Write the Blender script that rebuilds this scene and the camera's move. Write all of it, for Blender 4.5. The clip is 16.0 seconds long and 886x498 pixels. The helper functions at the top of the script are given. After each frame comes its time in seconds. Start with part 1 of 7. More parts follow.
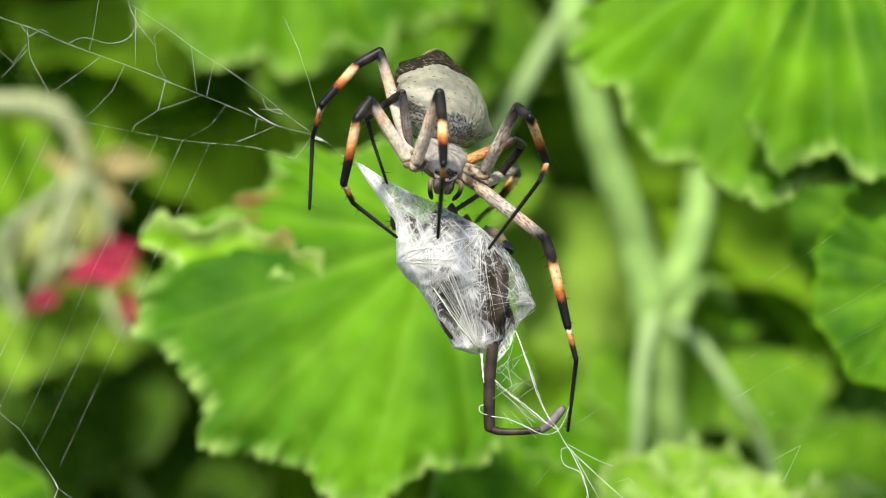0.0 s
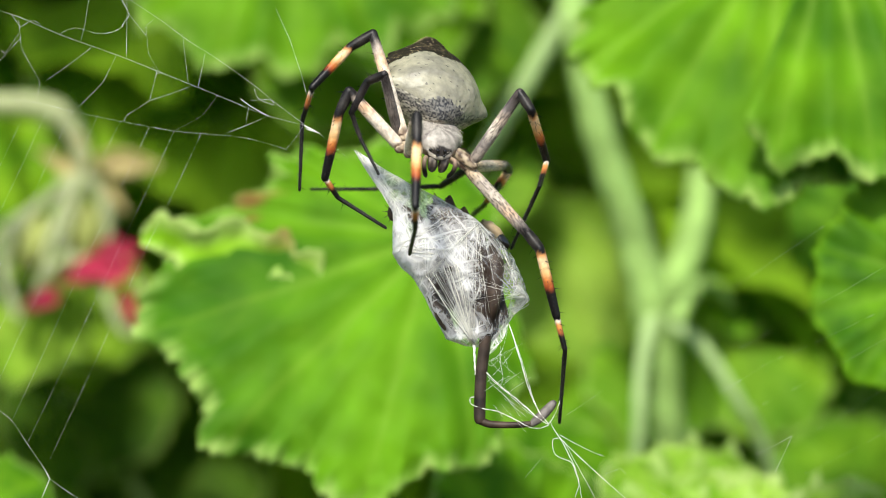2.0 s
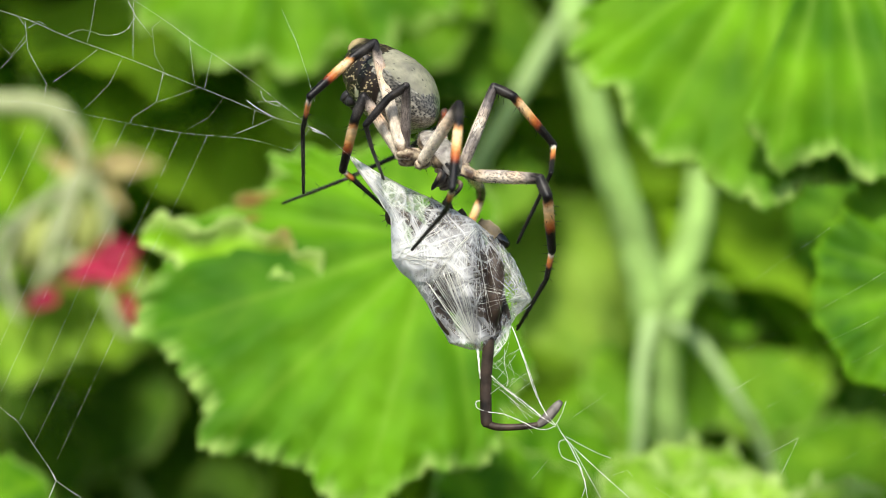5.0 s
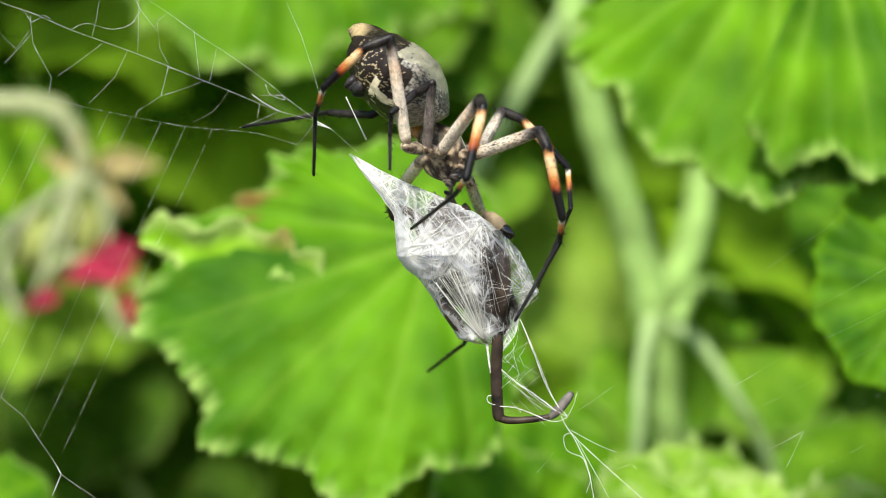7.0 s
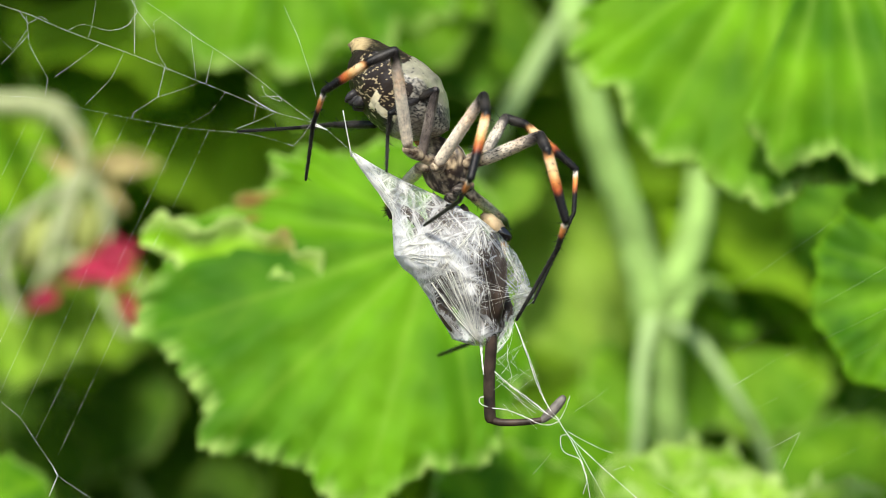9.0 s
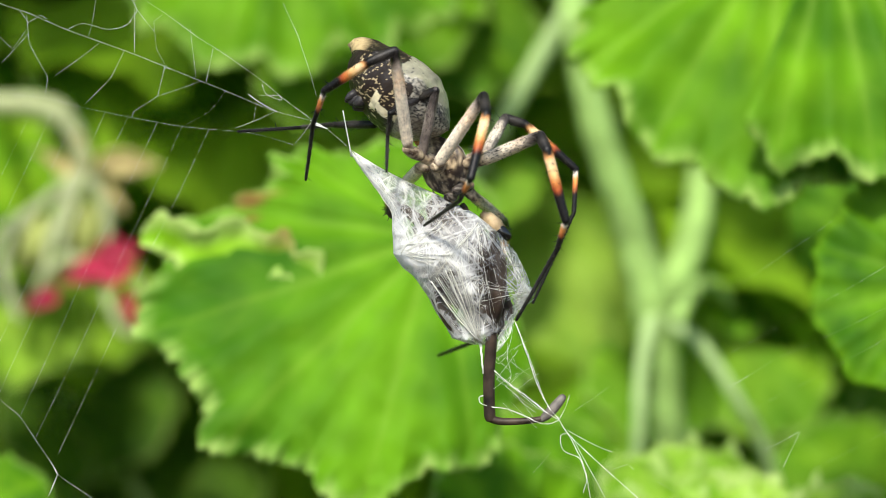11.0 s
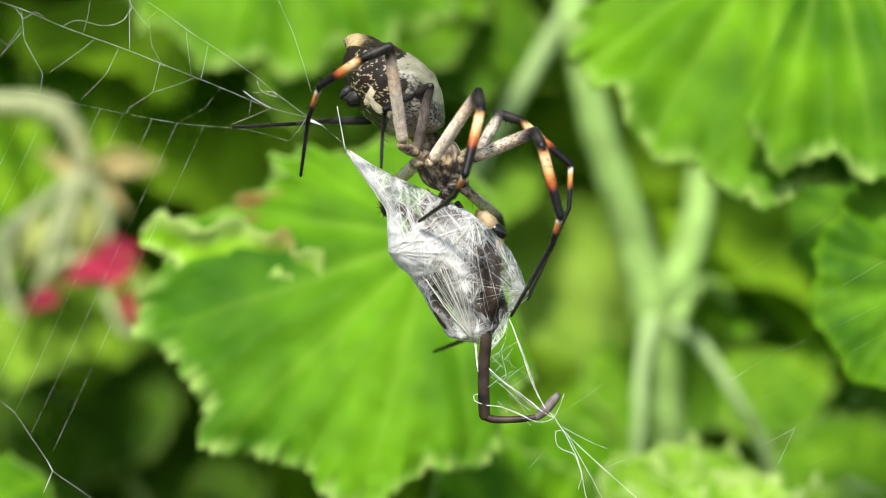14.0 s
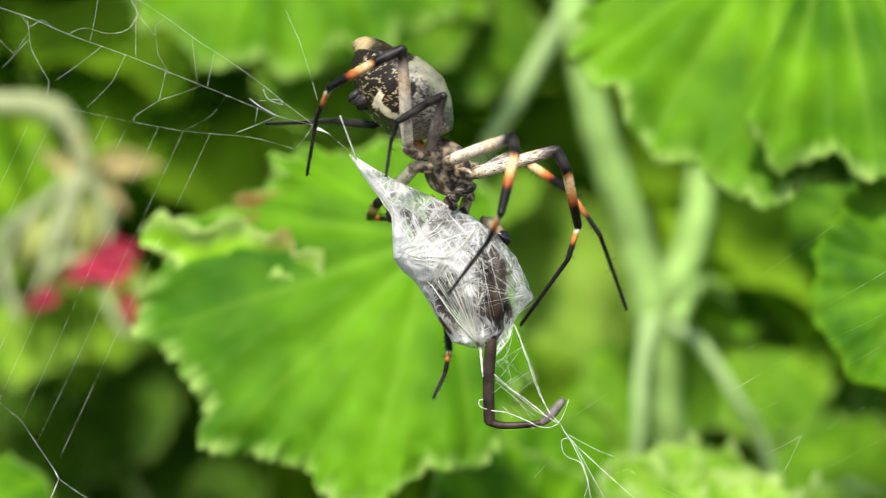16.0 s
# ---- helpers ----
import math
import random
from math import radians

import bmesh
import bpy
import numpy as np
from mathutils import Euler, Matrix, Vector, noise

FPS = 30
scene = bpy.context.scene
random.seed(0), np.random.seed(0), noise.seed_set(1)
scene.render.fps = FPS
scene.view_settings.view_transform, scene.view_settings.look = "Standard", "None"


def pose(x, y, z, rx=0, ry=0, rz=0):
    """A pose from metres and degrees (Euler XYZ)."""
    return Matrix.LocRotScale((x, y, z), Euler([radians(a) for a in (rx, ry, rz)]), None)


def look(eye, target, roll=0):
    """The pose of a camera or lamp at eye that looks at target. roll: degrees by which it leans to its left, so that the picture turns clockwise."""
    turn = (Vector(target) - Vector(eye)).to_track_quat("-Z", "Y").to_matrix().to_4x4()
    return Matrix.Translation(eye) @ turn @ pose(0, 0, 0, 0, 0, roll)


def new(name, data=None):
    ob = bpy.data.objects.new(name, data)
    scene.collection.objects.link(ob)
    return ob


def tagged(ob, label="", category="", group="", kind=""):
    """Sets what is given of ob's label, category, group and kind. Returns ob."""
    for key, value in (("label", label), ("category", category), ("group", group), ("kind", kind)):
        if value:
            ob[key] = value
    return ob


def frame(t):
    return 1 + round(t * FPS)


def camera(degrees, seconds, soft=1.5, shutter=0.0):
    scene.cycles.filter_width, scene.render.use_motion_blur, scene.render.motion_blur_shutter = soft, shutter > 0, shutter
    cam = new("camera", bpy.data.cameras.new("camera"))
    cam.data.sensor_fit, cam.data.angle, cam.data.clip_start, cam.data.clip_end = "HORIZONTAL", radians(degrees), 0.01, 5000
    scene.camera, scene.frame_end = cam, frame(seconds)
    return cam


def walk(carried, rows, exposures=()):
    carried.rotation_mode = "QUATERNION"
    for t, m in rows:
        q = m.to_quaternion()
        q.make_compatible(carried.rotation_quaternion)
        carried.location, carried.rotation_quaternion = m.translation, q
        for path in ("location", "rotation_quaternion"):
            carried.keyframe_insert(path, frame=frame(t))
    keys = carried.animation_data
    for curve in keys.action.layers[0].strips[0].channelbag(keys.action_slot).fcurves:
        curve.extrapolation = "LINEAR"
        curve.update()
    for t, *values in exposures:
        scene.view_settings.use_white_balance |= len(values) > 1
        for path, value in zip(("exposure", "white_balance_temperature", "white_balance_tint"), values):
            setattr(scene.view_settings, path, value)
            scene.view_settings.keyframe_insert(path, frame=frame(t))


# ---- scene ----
cam = camera(20, 16.0, soft=0.75, shutter=0.5)
# Spider on its web with a wrapped insect, before geranium leaves. Millimetres are written as MM.
MM = 0.001
D = 0.21       # camera to web
MID = 0.5      # height of the web's middle above the ground
cam.data.dof.use_dof = True
cam.data.dof.focus_distance = D
cam.data.dof.aperture_fstop = 24.5
walk(cam, [(0.0, pose(0, -D, MID, 90, 0, 0)), (16.0, pose(0, -D, MID, 90, 0, 0))], [(0.0, 0.67), (16.0, 0.74)])

# ---- light ----
world = bpy.data.worlds.new("sky")
scene.world = world
world.use_nodes = True
wn = world.node_tree.nodes
sky = wn.new("ShaderNodeTexSky")
sky.sky_type = "NISHITA"
sky.sun_disc = False
sky.sun_elevation = radians(43)
sky.sun_rotation = radians(191)
world.node_tree.links.new(sky.outputs[0], wn["Background"].inputs[0])
wn["Background"].inputs[1].default_value = 0.15
sun = new("sun", bpy.data.lights.new("sun", "SUN"))
sun.data.energy = 3.5
sun.data.angle = radians(6)
sun.data.color = (1.0, 0.95, 0.85)
sun.matrix_basis = look((-0.5, -2.6, 2.45), (0, 0, 0))


# ---- materials ----
def material(name, rough=0.6, spec=0.4, attr="", colour=(0.5, 0.5, 0.5), vary=0.15, scale=400.0, bump=0.2, bump_scale=1500.0,
             translucent=0.0, sheen=0.0, dist=0.0001):
    """A plain procedural surface: a colour, or a colour attribute, with two scales of variation and a fine relief."""
    m = bpy.data.materials.new(name)
    m.use_nodes = True
    nt = m.node_tree
    n, l = nt.nodes, nt.links
    p = n["Principled BSDF"]
    p.inputs["Roughness"].default_value = rough
    p.inputs["Specular IOR Level"].default_value = spec
    p.inputs["Sheen Weight"].default_value = sheen
    tc = n.new("ShaderNodeTexCoord")
    n1 = n.new("ShaderNodeTexNoise")
    n1.inputs["Scale"].default_value = scale
    n1.inputs["Detail"].default_value = 5
    l.new(tc.outputs["Object"], n1.inputs["Vector"])
    ramp = n.new("ShaderNodeMapRange")
    ramp.inputs["From Min"].default_value = 0.3
    ramp.inputs["From Max"].default_value = 0.7
    ramp.inputs["To Min"].default_value = 1 - vary
    ramp.inputs["To Max"].default_value = 1 + vary
    l.new(n1.outputs[0], ramp.inputs[0])
    mul = n.new("ShaderNodeVectorMath")
    mul.operation = "SCALE"
    if attr:
        at = n.new("ShaderNodeAttribute")
        at.attribute_name = attr
        l.new(at.outputs["Color"], mul.inputs[0])
    else:
        mul.inputs[0].default_value = colour
    l.new(ramp.outputs[0], mul.inputs["Scale"])
    l.new(mul.outputs[0], p.inputs["Base Color"])
    if bump:
        n2 = n.new("ShaderNodeTexNoise")
        n2.inputs["Scale"].default_value = bump_scale
        n2.inputs["Detail"].default_value = 3
        l.new(tc.outputs["Object"], n2.inputs["Vector"])
        b = n.new("ShaderNodeBump")
        b.inputs["Strength"].default_value = bump
        b.inputs["Distance"].default_value = dist
        l.new(n2.outputs[0], b.inputs["Height"])
        l.new(b.outputs[0], p.inputs["Normal"])
    if translucent:
        t = n.new("ShaderNodeBsdfTranslucent")
        l.new(mul.outputs[0], t.inputs["Color"])
        mix = n.new("ShaderNodeMixShader")
        mix.inputs[0].default_value = translucent
        l.new(p.outputs[0], mix.inputs[1])
        l.new(t.outputs[0], mix.inputs[2])
        l.new(mix.outputs[0], n["Material Output"].inputs[0])
    return m


def silk_sheet():
    """Thin wrapped silk: crossing fibres that cover, with clear gaps between them."""
    m = bpy.data.materials.new("silk_sheet")
    m.use_nodes = True
    nt = m.node_tree
    n, l = nt.nodes, nt.links
    p = n["Principled BSDF"]
    p.inputs["Base Color"].default_value = (0.76, 0.76, 0.74, 1)
    p.inputs["Roughness"].default_value = 0.75
    p.inputs["Specular IOR Level"].default_value = 0.15
    tc = n.new("ShaderNodeTexCoord")
    cover = None
    for turn, stretch, big in ((24, 22, 150), (-40, 24, 170), (75, 20, 160), (-12, 26, 140)):
        mp = n.new("ShaderNodeMapping")
        mp.inputs["Rotation"].default_value = (0, radians(turn), 0)
        mp.vector_type = "TEXTURE"
        mp.inputs["Scale"].default_value = (1 / stretch, 0.25, 1)
        warp = n.new("ShaderNodeTexNoise")
        warp.inputs["Scale"].default_value = 170 + turn
        l.new(tc.outputs["Object"], warp.inputs["Vector"])
        bend = n.new("ShaderNodeVectorMath")
        bend.operation = "MULTIPLY_ADD"
        bend.inputs[1].default_value = (0.0026, 0.0026, 0.0026)
        l.new(warp.outputs["Color"], bend.inputs[0])
        l.new(tc.outputs["Object"], bend.inputs[2])
        l.new(bend.outputs[0], mp.inputs[0])
        no = n.new("ShaderNodeTexNoise")
        no.inputs["Scale"].default_value = big
        no.inputs["Detail"].default_value = 2.5
        no.inputs["Distortion"].default_value = 0.7
        l.new(mp.outputs[0], no.inputs["Vector"])
        r = n.new("ShaderNodeMapRange")
        r.inputs["From Min"].default_value = 0.52
        r.inputs["From Max"].default_value = 0.70
        l.new(no.outputs[0], r.inputs[0])
        if cover is None:
            cover = r.outputs[0]
        else:
            mx = n.new("ShaderNodeMath")
            mx.operation = "MAXIMUM"
            l.new(cover, mx.inputs[0])
            l.new(r.outputs[0], mx.inputs[1])
            cover = mx.outputs[0]
    at = n.new("ShaderNodeAttribute")
    at.attribute_name = "col"
    ad = n.new("ShaderNodeMath")
    ad.operation = "MULTIPLY_ADD"
    ad.use_clamp = True
    l.new(cover, ad.inputs[0])
    ad.inputs[1].default_value = 0.56
    l.new(at.outputs["Fac"], ad.inputs[2])
    clear = n.new("ShaderNodeBsdfTransparent")
    mix = n.new("ShaderNodeMixShader")
    l.new(ad.outputs[0], mix.inputs[0])
    l.new(clear.outputs[0], mix.inputs[1])
    thin = n.new("ShaderNodeBsdfTranslucent")
    thin.inputs["Color"].default_value = (0.85, 0.86, 0.87, 1)
    both = n.new("ShaderNodeMixShader")
    both.inputs[0].default_value = 0.2
    l.new(p.outputs[0], both.inputs[1])
    l.new(thin.outputs[0], both.inputs[2])
    l.new(both.outputs[0], mix.inputs[2])
    l.new(mix.outputs[0], n["Material Output"].inputs[0])
    return m


LEAF = material("geranium_leaf", 0.6, 0.11, "col", vary=0.12, scale=220, bump=0.35, bump_scale=900, translucent=0.4, dist=0.0002)
STEM = material("green_stem", 0.55, 0.3, colour=(0.32, 0.51, 0.14), vary=0.3, scale=180, bump=0.2, translucent=0.15)
PALE_STEM = material("pale_hairy_stem", 0.6, 0.25, colour=(0.39, 0.56, 0.22), vary=0.2, scale=180, bump=0.2, translucent=0.15)
HAIRY = material("spider_skin", 0.42, 0.22, "col", vary=0.3, scale=2200, bump=0.3, bump_scale=6000, dist=0.00008)
SHINY = material("spider_shell", 0.42, 0.35, "col", vary=0.2, scale=1800, bump=0.5, bump_scale=4500, dist=0.00006)
BLACK = material("glossy_black", 0.15, 0.6, colour=(0.012, 0.011, 0.01), vary=0.2, bump=0)
SILK = material("silk_thread", 0.3, 0.6, colour=(0.78, 0.78, 0.70), vary=0.2, bump=0, translucent=0.2)
SHEET = silk_sheet()
TAN = material("tan_shell", 0.5, 0.3, colour=(0.40, 0.29, 0.16), vary=0.6, scale=800, bump=0.4, bump_scale=2500)
INSECT = material("insect_shell", 0.5, 0.25, colour=(0.034, 0.023, 0.016), vary=0.8, scale=700, bump=0.5, bump_scale=2500, dist=0.0001)
CALYX = material("hairy_calyx", 0.8, 0.1, colour=(0.47, 0.53, 0.28), vary=0.3, scale=300, bump=0.3, translucent=0.3)
SEPAL = material("dry_sepal", 0.7, 0.2, colour=(0.50, 0.42, 0.18), vary=0.25, scale=300, bump=0.2, translucent=0.2)
BUD = material("green_bud", 0.6, 0.3, colour=(0.30, 0.34, 0.09), vary=0.3, scale=250, bump=0.3, translucent=0.1)
PETAL = material("pink_petal", 0.5, 0.3, colour=(0.50, 0.03, 0.08), vary=0.4, scale=250, bump=0.15, translucent=0.25)
FOOT = material("grey_foot", 0.5, 0.3, colour=(0.13, 0.115, 0.10), vary=0.5, scale=1500, bump=0.4, bump_scale=3000)
SOIL = material("soil", 0.95, 0.1, colour=(0.045, 0.032, 0.02), vary=0.5, scale=30, bump=0.8, bump_scale=80, dist=0.01)


# ---- mesh helpers ----
def mesh_object(name, verts, faces, mat, parent=None, label="", cols=None, smooth=True):
    me = bpy.data.meshes.new(name)
    me.from_pydata([tuple(v) for v in verts], [], faces)
    me.materials.append(mat)
    me.polygons.foreach_set("use_smooth", [smooth] * len(me.polygons))
    if cols is not None:
        a = me.color_attributes.new("col", "FLOAT_COLOR", "POINT")
        a.data.foreach_set("color", np.array([(*c[:3], 1.0) for c in cols], dtype=np.float32).ravel())
    me.update()
    ob = new(name, me)
    if parent:
        ob.parent = parent
    if label:
        tagged(ob, label)
    return ob


def tube_data(points, radii, sides=6, cap=True):
    """Vertices and faces of a tube along points."""
    pts = [Vector(p) for p in points]
    n = len(pts)
    verts, faces = [], []
    side = None
    for i, p in enumerate(pts):
        d = (pts[min(i + 1, n - 1)] - pts[max(i - 1, 0)]).normalized()
        if side is None:
            side = d.orthogonal().normalized()
        side = (side - d * side.dot(d)).normalized()
        up = d.cross(side)
        r = radii[i] if hasattr(radii, "__len__") else radii
        for k in range(sides):
            a = 2 * math.pi * k / sides
            verts.append(p + (side * math.cos(a) + up * math.sin(a)) * r)
    for i in range(n - 1):
        for k in range(sides):
            k2 = (k + 1) % sides
            faces.append((i * sides + k, i * sides + k2, (i + 1) * sides + k2, (i + 1) * sides + k))
    if cap:
        faces.append(tuple(range(sides))[::-1])
        faces.append(tuple((n - 1) * sides + k for k in range(sides)))
    return verts, faces


def tube(name, points, radii, mat, parent=None, label="", sides=6, cols=None):
    v, f = tube_data(points, radii, sides)
    if cols:
        cols = [c for c in cols for _ in range(sides)]
    return mesh_object(name, v, f, mat, parent, label, cols)


def joined(pieces):
    """One list of vertices and faces out of several."""
    verts, faces = [], []
    for v, f in pieces:
        o = len(verts)
        verts += v
        faces += [tuple(i + o for i in q) for q in f]
    return verts, faces


def smooth_path(points, steps=6):
    """A smooth line through points."""
    p = [Vector(q) for q in points]
    p = [p[0] * 2 - p[1]] + p + [p[-1] * 2 - p[-2]]
    out = []
    for i in range(1, len(p) - 2):
        for s in range(steps):
            t = s / steps
            a, b, c, d = p[i - 1], p[i], p[i + 1], p[i + 2]
            out.append(0.5 * ((2 * b) + (c - a) * t + (2 * a - 5 * b + 4 * c - d) * t * t + (3 * b - a - 3 * c + d) * t ** 3))
    out.append(p[-2])
    return out


def ball_data(centre, size, nu=16, nv=10, turn=None, shape=None):
    """An ellipsoid; shape(u, v) may scale its radius."""
    verts, faces = [], []
    for j in range(nv + 1):
        b = math.pi * j / nv
        for i in range(nu):
            a = 2 * math.pi * i / nu
            v = Vector((math.sin(b) * math.cos(a) * size[0], math.sin(b) * math.sin(a) * size[1], math.cos(b) * size[2]))
            if shape:
                v = v * shape(a, b)
            if turn is not None:
                v = turn @ v
            verts.append(v + Vector(centre))
    for j in range(nv):
        for i in range(nu):
            i2 = (i + 1) % nu
            faces.append((j * nu + i, (j + 1) * nu + i, (j + 1) * nu + i2, j * nu + i2))
    return verts, faces


def basis(z, x):
    """A turn whose z axis is z and whose x axis lies near x."""
    z = Vector(z).normalized()
    y = z.cross(Vector(x)).normalized()
    x = y.cross(z)
    return Matrix((x, y, z)).transposed()


def lerp(a, b, t):
    return tuple(p + (q - p) * t for p, q in zip(a, b))


def ramp_colour(stops, t):
    for (a, ca), (b, cb) in zip(stops, stops[1:]):
        if t <= b:
            return lerp(ca, cb, max(0.0, (t - a) / max(b - a, 1e-6)))
    return stops[-1][1]


# ---- ground ----
gv, gf = [], []
for j in range(41):
    for i in range(41):
        x, y = (i - 20) / 20, (j - 20) / 20
        x, y = 400 * x ** 5 + x * 1.5, 400 * y ** 5 + y * 1.5
        gv.append((x, y, 0.02 * noise.noise((x * 4, y * 4, 0)) if abs(x) < 3 and abs(y) < 3 else 0))
for j in range(40):
    for i in range(40):
        gf.append((j * 41 + i, j * 41 + i + 1, (j + 1) * 41 + i + 1, (j + 1) * 41 + i))
tagged(mesh_object("ground", gv, gf, SOIL), "dark brown garden soil under the geraniums", "soil", kind="structure")


# ---- geranium plant ----
def leaf_data(radius, lobes=7, lobe=0.055, teeth=0.035, fold=0.04, ruffle=0.035, cup=0.15, gap=25, seed=0, nr=18, nt=126,
              dark=(0.055, 0.18, 0.004), light=(0.18, 0.41, 0.009), rim=(0.40, 0.58, 0.14), droop=0.0, drop=0.18, power=3, blotch=(), crumple=0.0, bite=()):
    """A round crinkled leaf: petiole at the origin, tip along +x, face to +z."""
    rng = random.Random(seed)
    ph = [rng.uniform(0, 6.28) for _ in range(6)]
    span = math.pi - radians(gap)
    verts, faces, cols = [], [], []
    for i in range(nr + 1):
        r = (i / nr) ** 0.72
        for k in range(nt + 1):
            s = -1 + 2 * k / nt
            a = s * span
            vein = math.cos(lobes * math.pi * s)          # +1 on a main vein
            edge = 1 + lobe * (vein - 0.3) * 0.6 - drop * abs(s) ** power
            edge += 0.030 * noise.noise((a * 5 + seed, 3.3, 0.1)) + 0.020 * noise.noise((a * 17 + seed, 1.3, 0.1)) + 0.02 * math.sin(3 * a + ph[1])
            scallop = 0.5 * abs(math.sin(lobes * 4.6 * s * math.pi / 2 + ph[0])) + 0.45 * abs(math.sin(lobes * 11.3 * s * math.pi / 2 + ph[4]))
            edge += teeth * scallop * (0.75 + 0.4 * math.sin(5 * a + ph[3])) + 0.016 * noise.noise((a * 60, seed, 0.7))
            for bs, size, wide in bite:
                edge *= 1 - size * math.exp(-((s - bs) / wide) ** 2)
            edge *= 1 + 0.015 * math.sin(lobes * 7 * s + ph[4]) * r
            q = r * edge * radius
            z = fold * radius * r * (1 - 0.25 * r) * (0.5 - 0.5 * vein) - cup * radius * r * r * 0.5
            z += ruffle * radius * r ** 4 * (math.sin(lobes * 2.1 * a + ph[3]) + 0.6 * math.sin(lobes * 4.3 * a + ph[5]))
            z += 0.020 * radius * max(0.0, r - 0.88) / 0.12 * noise.noise((a * 26, r * 3, seed + 0.5))
            z -= droop * radius * r * r * max(0.0, math.cos(a))
            z += 0.022 * radius * max(0.0, r - 0.78) / 0.22 * noise.noise((q * math.cos(a) / radius * 22 + seed, q * math.sin(a) / radius * 22, 6.3))
            z += 0.010 * radius * noise.noise((q * math.cos(a) / radius * 13 + seed, q * math.sin(a) / radius * 13, 2.3)) * r ** 0.5
            z += 0.05 * radius * noise.noise((q * math.cos(a) / radius * 3 + seed, q * math.sin(a) / radius * 3, 0.3)) * r
            if crumple:
                cx, cy = q * math.cos(a) / radius, q * math.sin(a) / radius
                ridge = (noise.noise((cx * 3.4 + seed, cy * 3.4, 5.1)) + 0.7 * abs(noise.noise((cx * 7 + seed, cy * 7, 8.1))))
                z += crumple * radius * r * ridge
            width = (s * lobes / 2 + 0.05 * math.sin(5 * r + ph[2] + 9 * s)) % 1.0
            width = min(width, 1 - width) * 2 * span * r / lobes * 2
            v = max(0.0, 1 - width / (0.035 + 0.02 * (1 - r)))
            branch = (r * 5.5 - width * 4.0) % 1.0
            v = max(v, 0.45 * max(0.0, 1 - abs(branch - 0.5) / 0.09) * (1 if width < 0.5 else 0))
            n = 0.5 + 0.9 * noise.noise((q * math.cos(a) / radius * 2.2 + seed * 3, q * math.sin(a) / radius * 2.2, 1.7))
            n += 0.30 * vein * r * (1 - r) * 2
            n += 0.35 * noise.noise((q * math.cos(a) / radius * 9 + seed, q * math.sin(a) / radius * 9, 4.7))
            c = lerp(dark, light, min(1.0, max(0.0, n)))
            c = lerp(c, (0.34, 0.54, 0.06), 0.28 * v * (1 - 0.5 * r))
            c = lerp(c, rim, max(0.0, min(1.0, max(0.0, r - 0.925) / 0.075 * (0.6 + 1.3 * noise.noise((a * 15, r * 9, seed))))))
            if crumple:
                c = lerp(c, rim, max(0.0, min(0.9, 1.6 * ridge - 0.1)) * r)
            for bs, br, size in blotch:
                near = math.hypot((s - bs) * span * r, r - br) / size + 0.5 * noise.noise((s * 30, r * 30, 0))
                c = lerp(c, (0.30, 0.13, 0.05), max(0.0, min(0.8, 1.4 - near)))
            verts.append((q * math.cos(a), q * math.sin(a), z))
            cols.append(c)
    w = nt + 1
    for i in range(nr):
        for k in range(nt):
            faces.append((i * w + k, (i + 1) * w + k, (i + 1) * w + k + 1, i * w + k + 1))
    return verts, faces, cols


plant = tagged(new("geranium_plant"), "bright green leafy geranium with crinkled round leaves", "plant")
plant.location = (0.03, 0.12, 0)


def leaf(at, radius, tip, face, label="", petiole=None, **kw):
    """One leaf of the plant at a place, with the directions of its tip and of its upper face."""
    v, f, c = leaf_data(radius, **kw)
    t = basis(face, tip)
    o = plant.location
    v = [t @ Vector(p) + Vector(at) - o for p in v]
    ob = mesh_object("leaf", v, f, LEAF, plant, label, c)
    so = ob.modifiers.new("thickness", "SOLIDIFY")
    so.thickness = 0.0004
    if petiole:
        path = smooth_path([Vector(at) - o, (Vector(at) + Vector(petiole)) / 2 - o + Vector((0, 0.006, 0.004)), Vector(petiole) - o], 5)
        tube("petiole", path, 0.0011, STEM, plant, sides=8)
    return ob


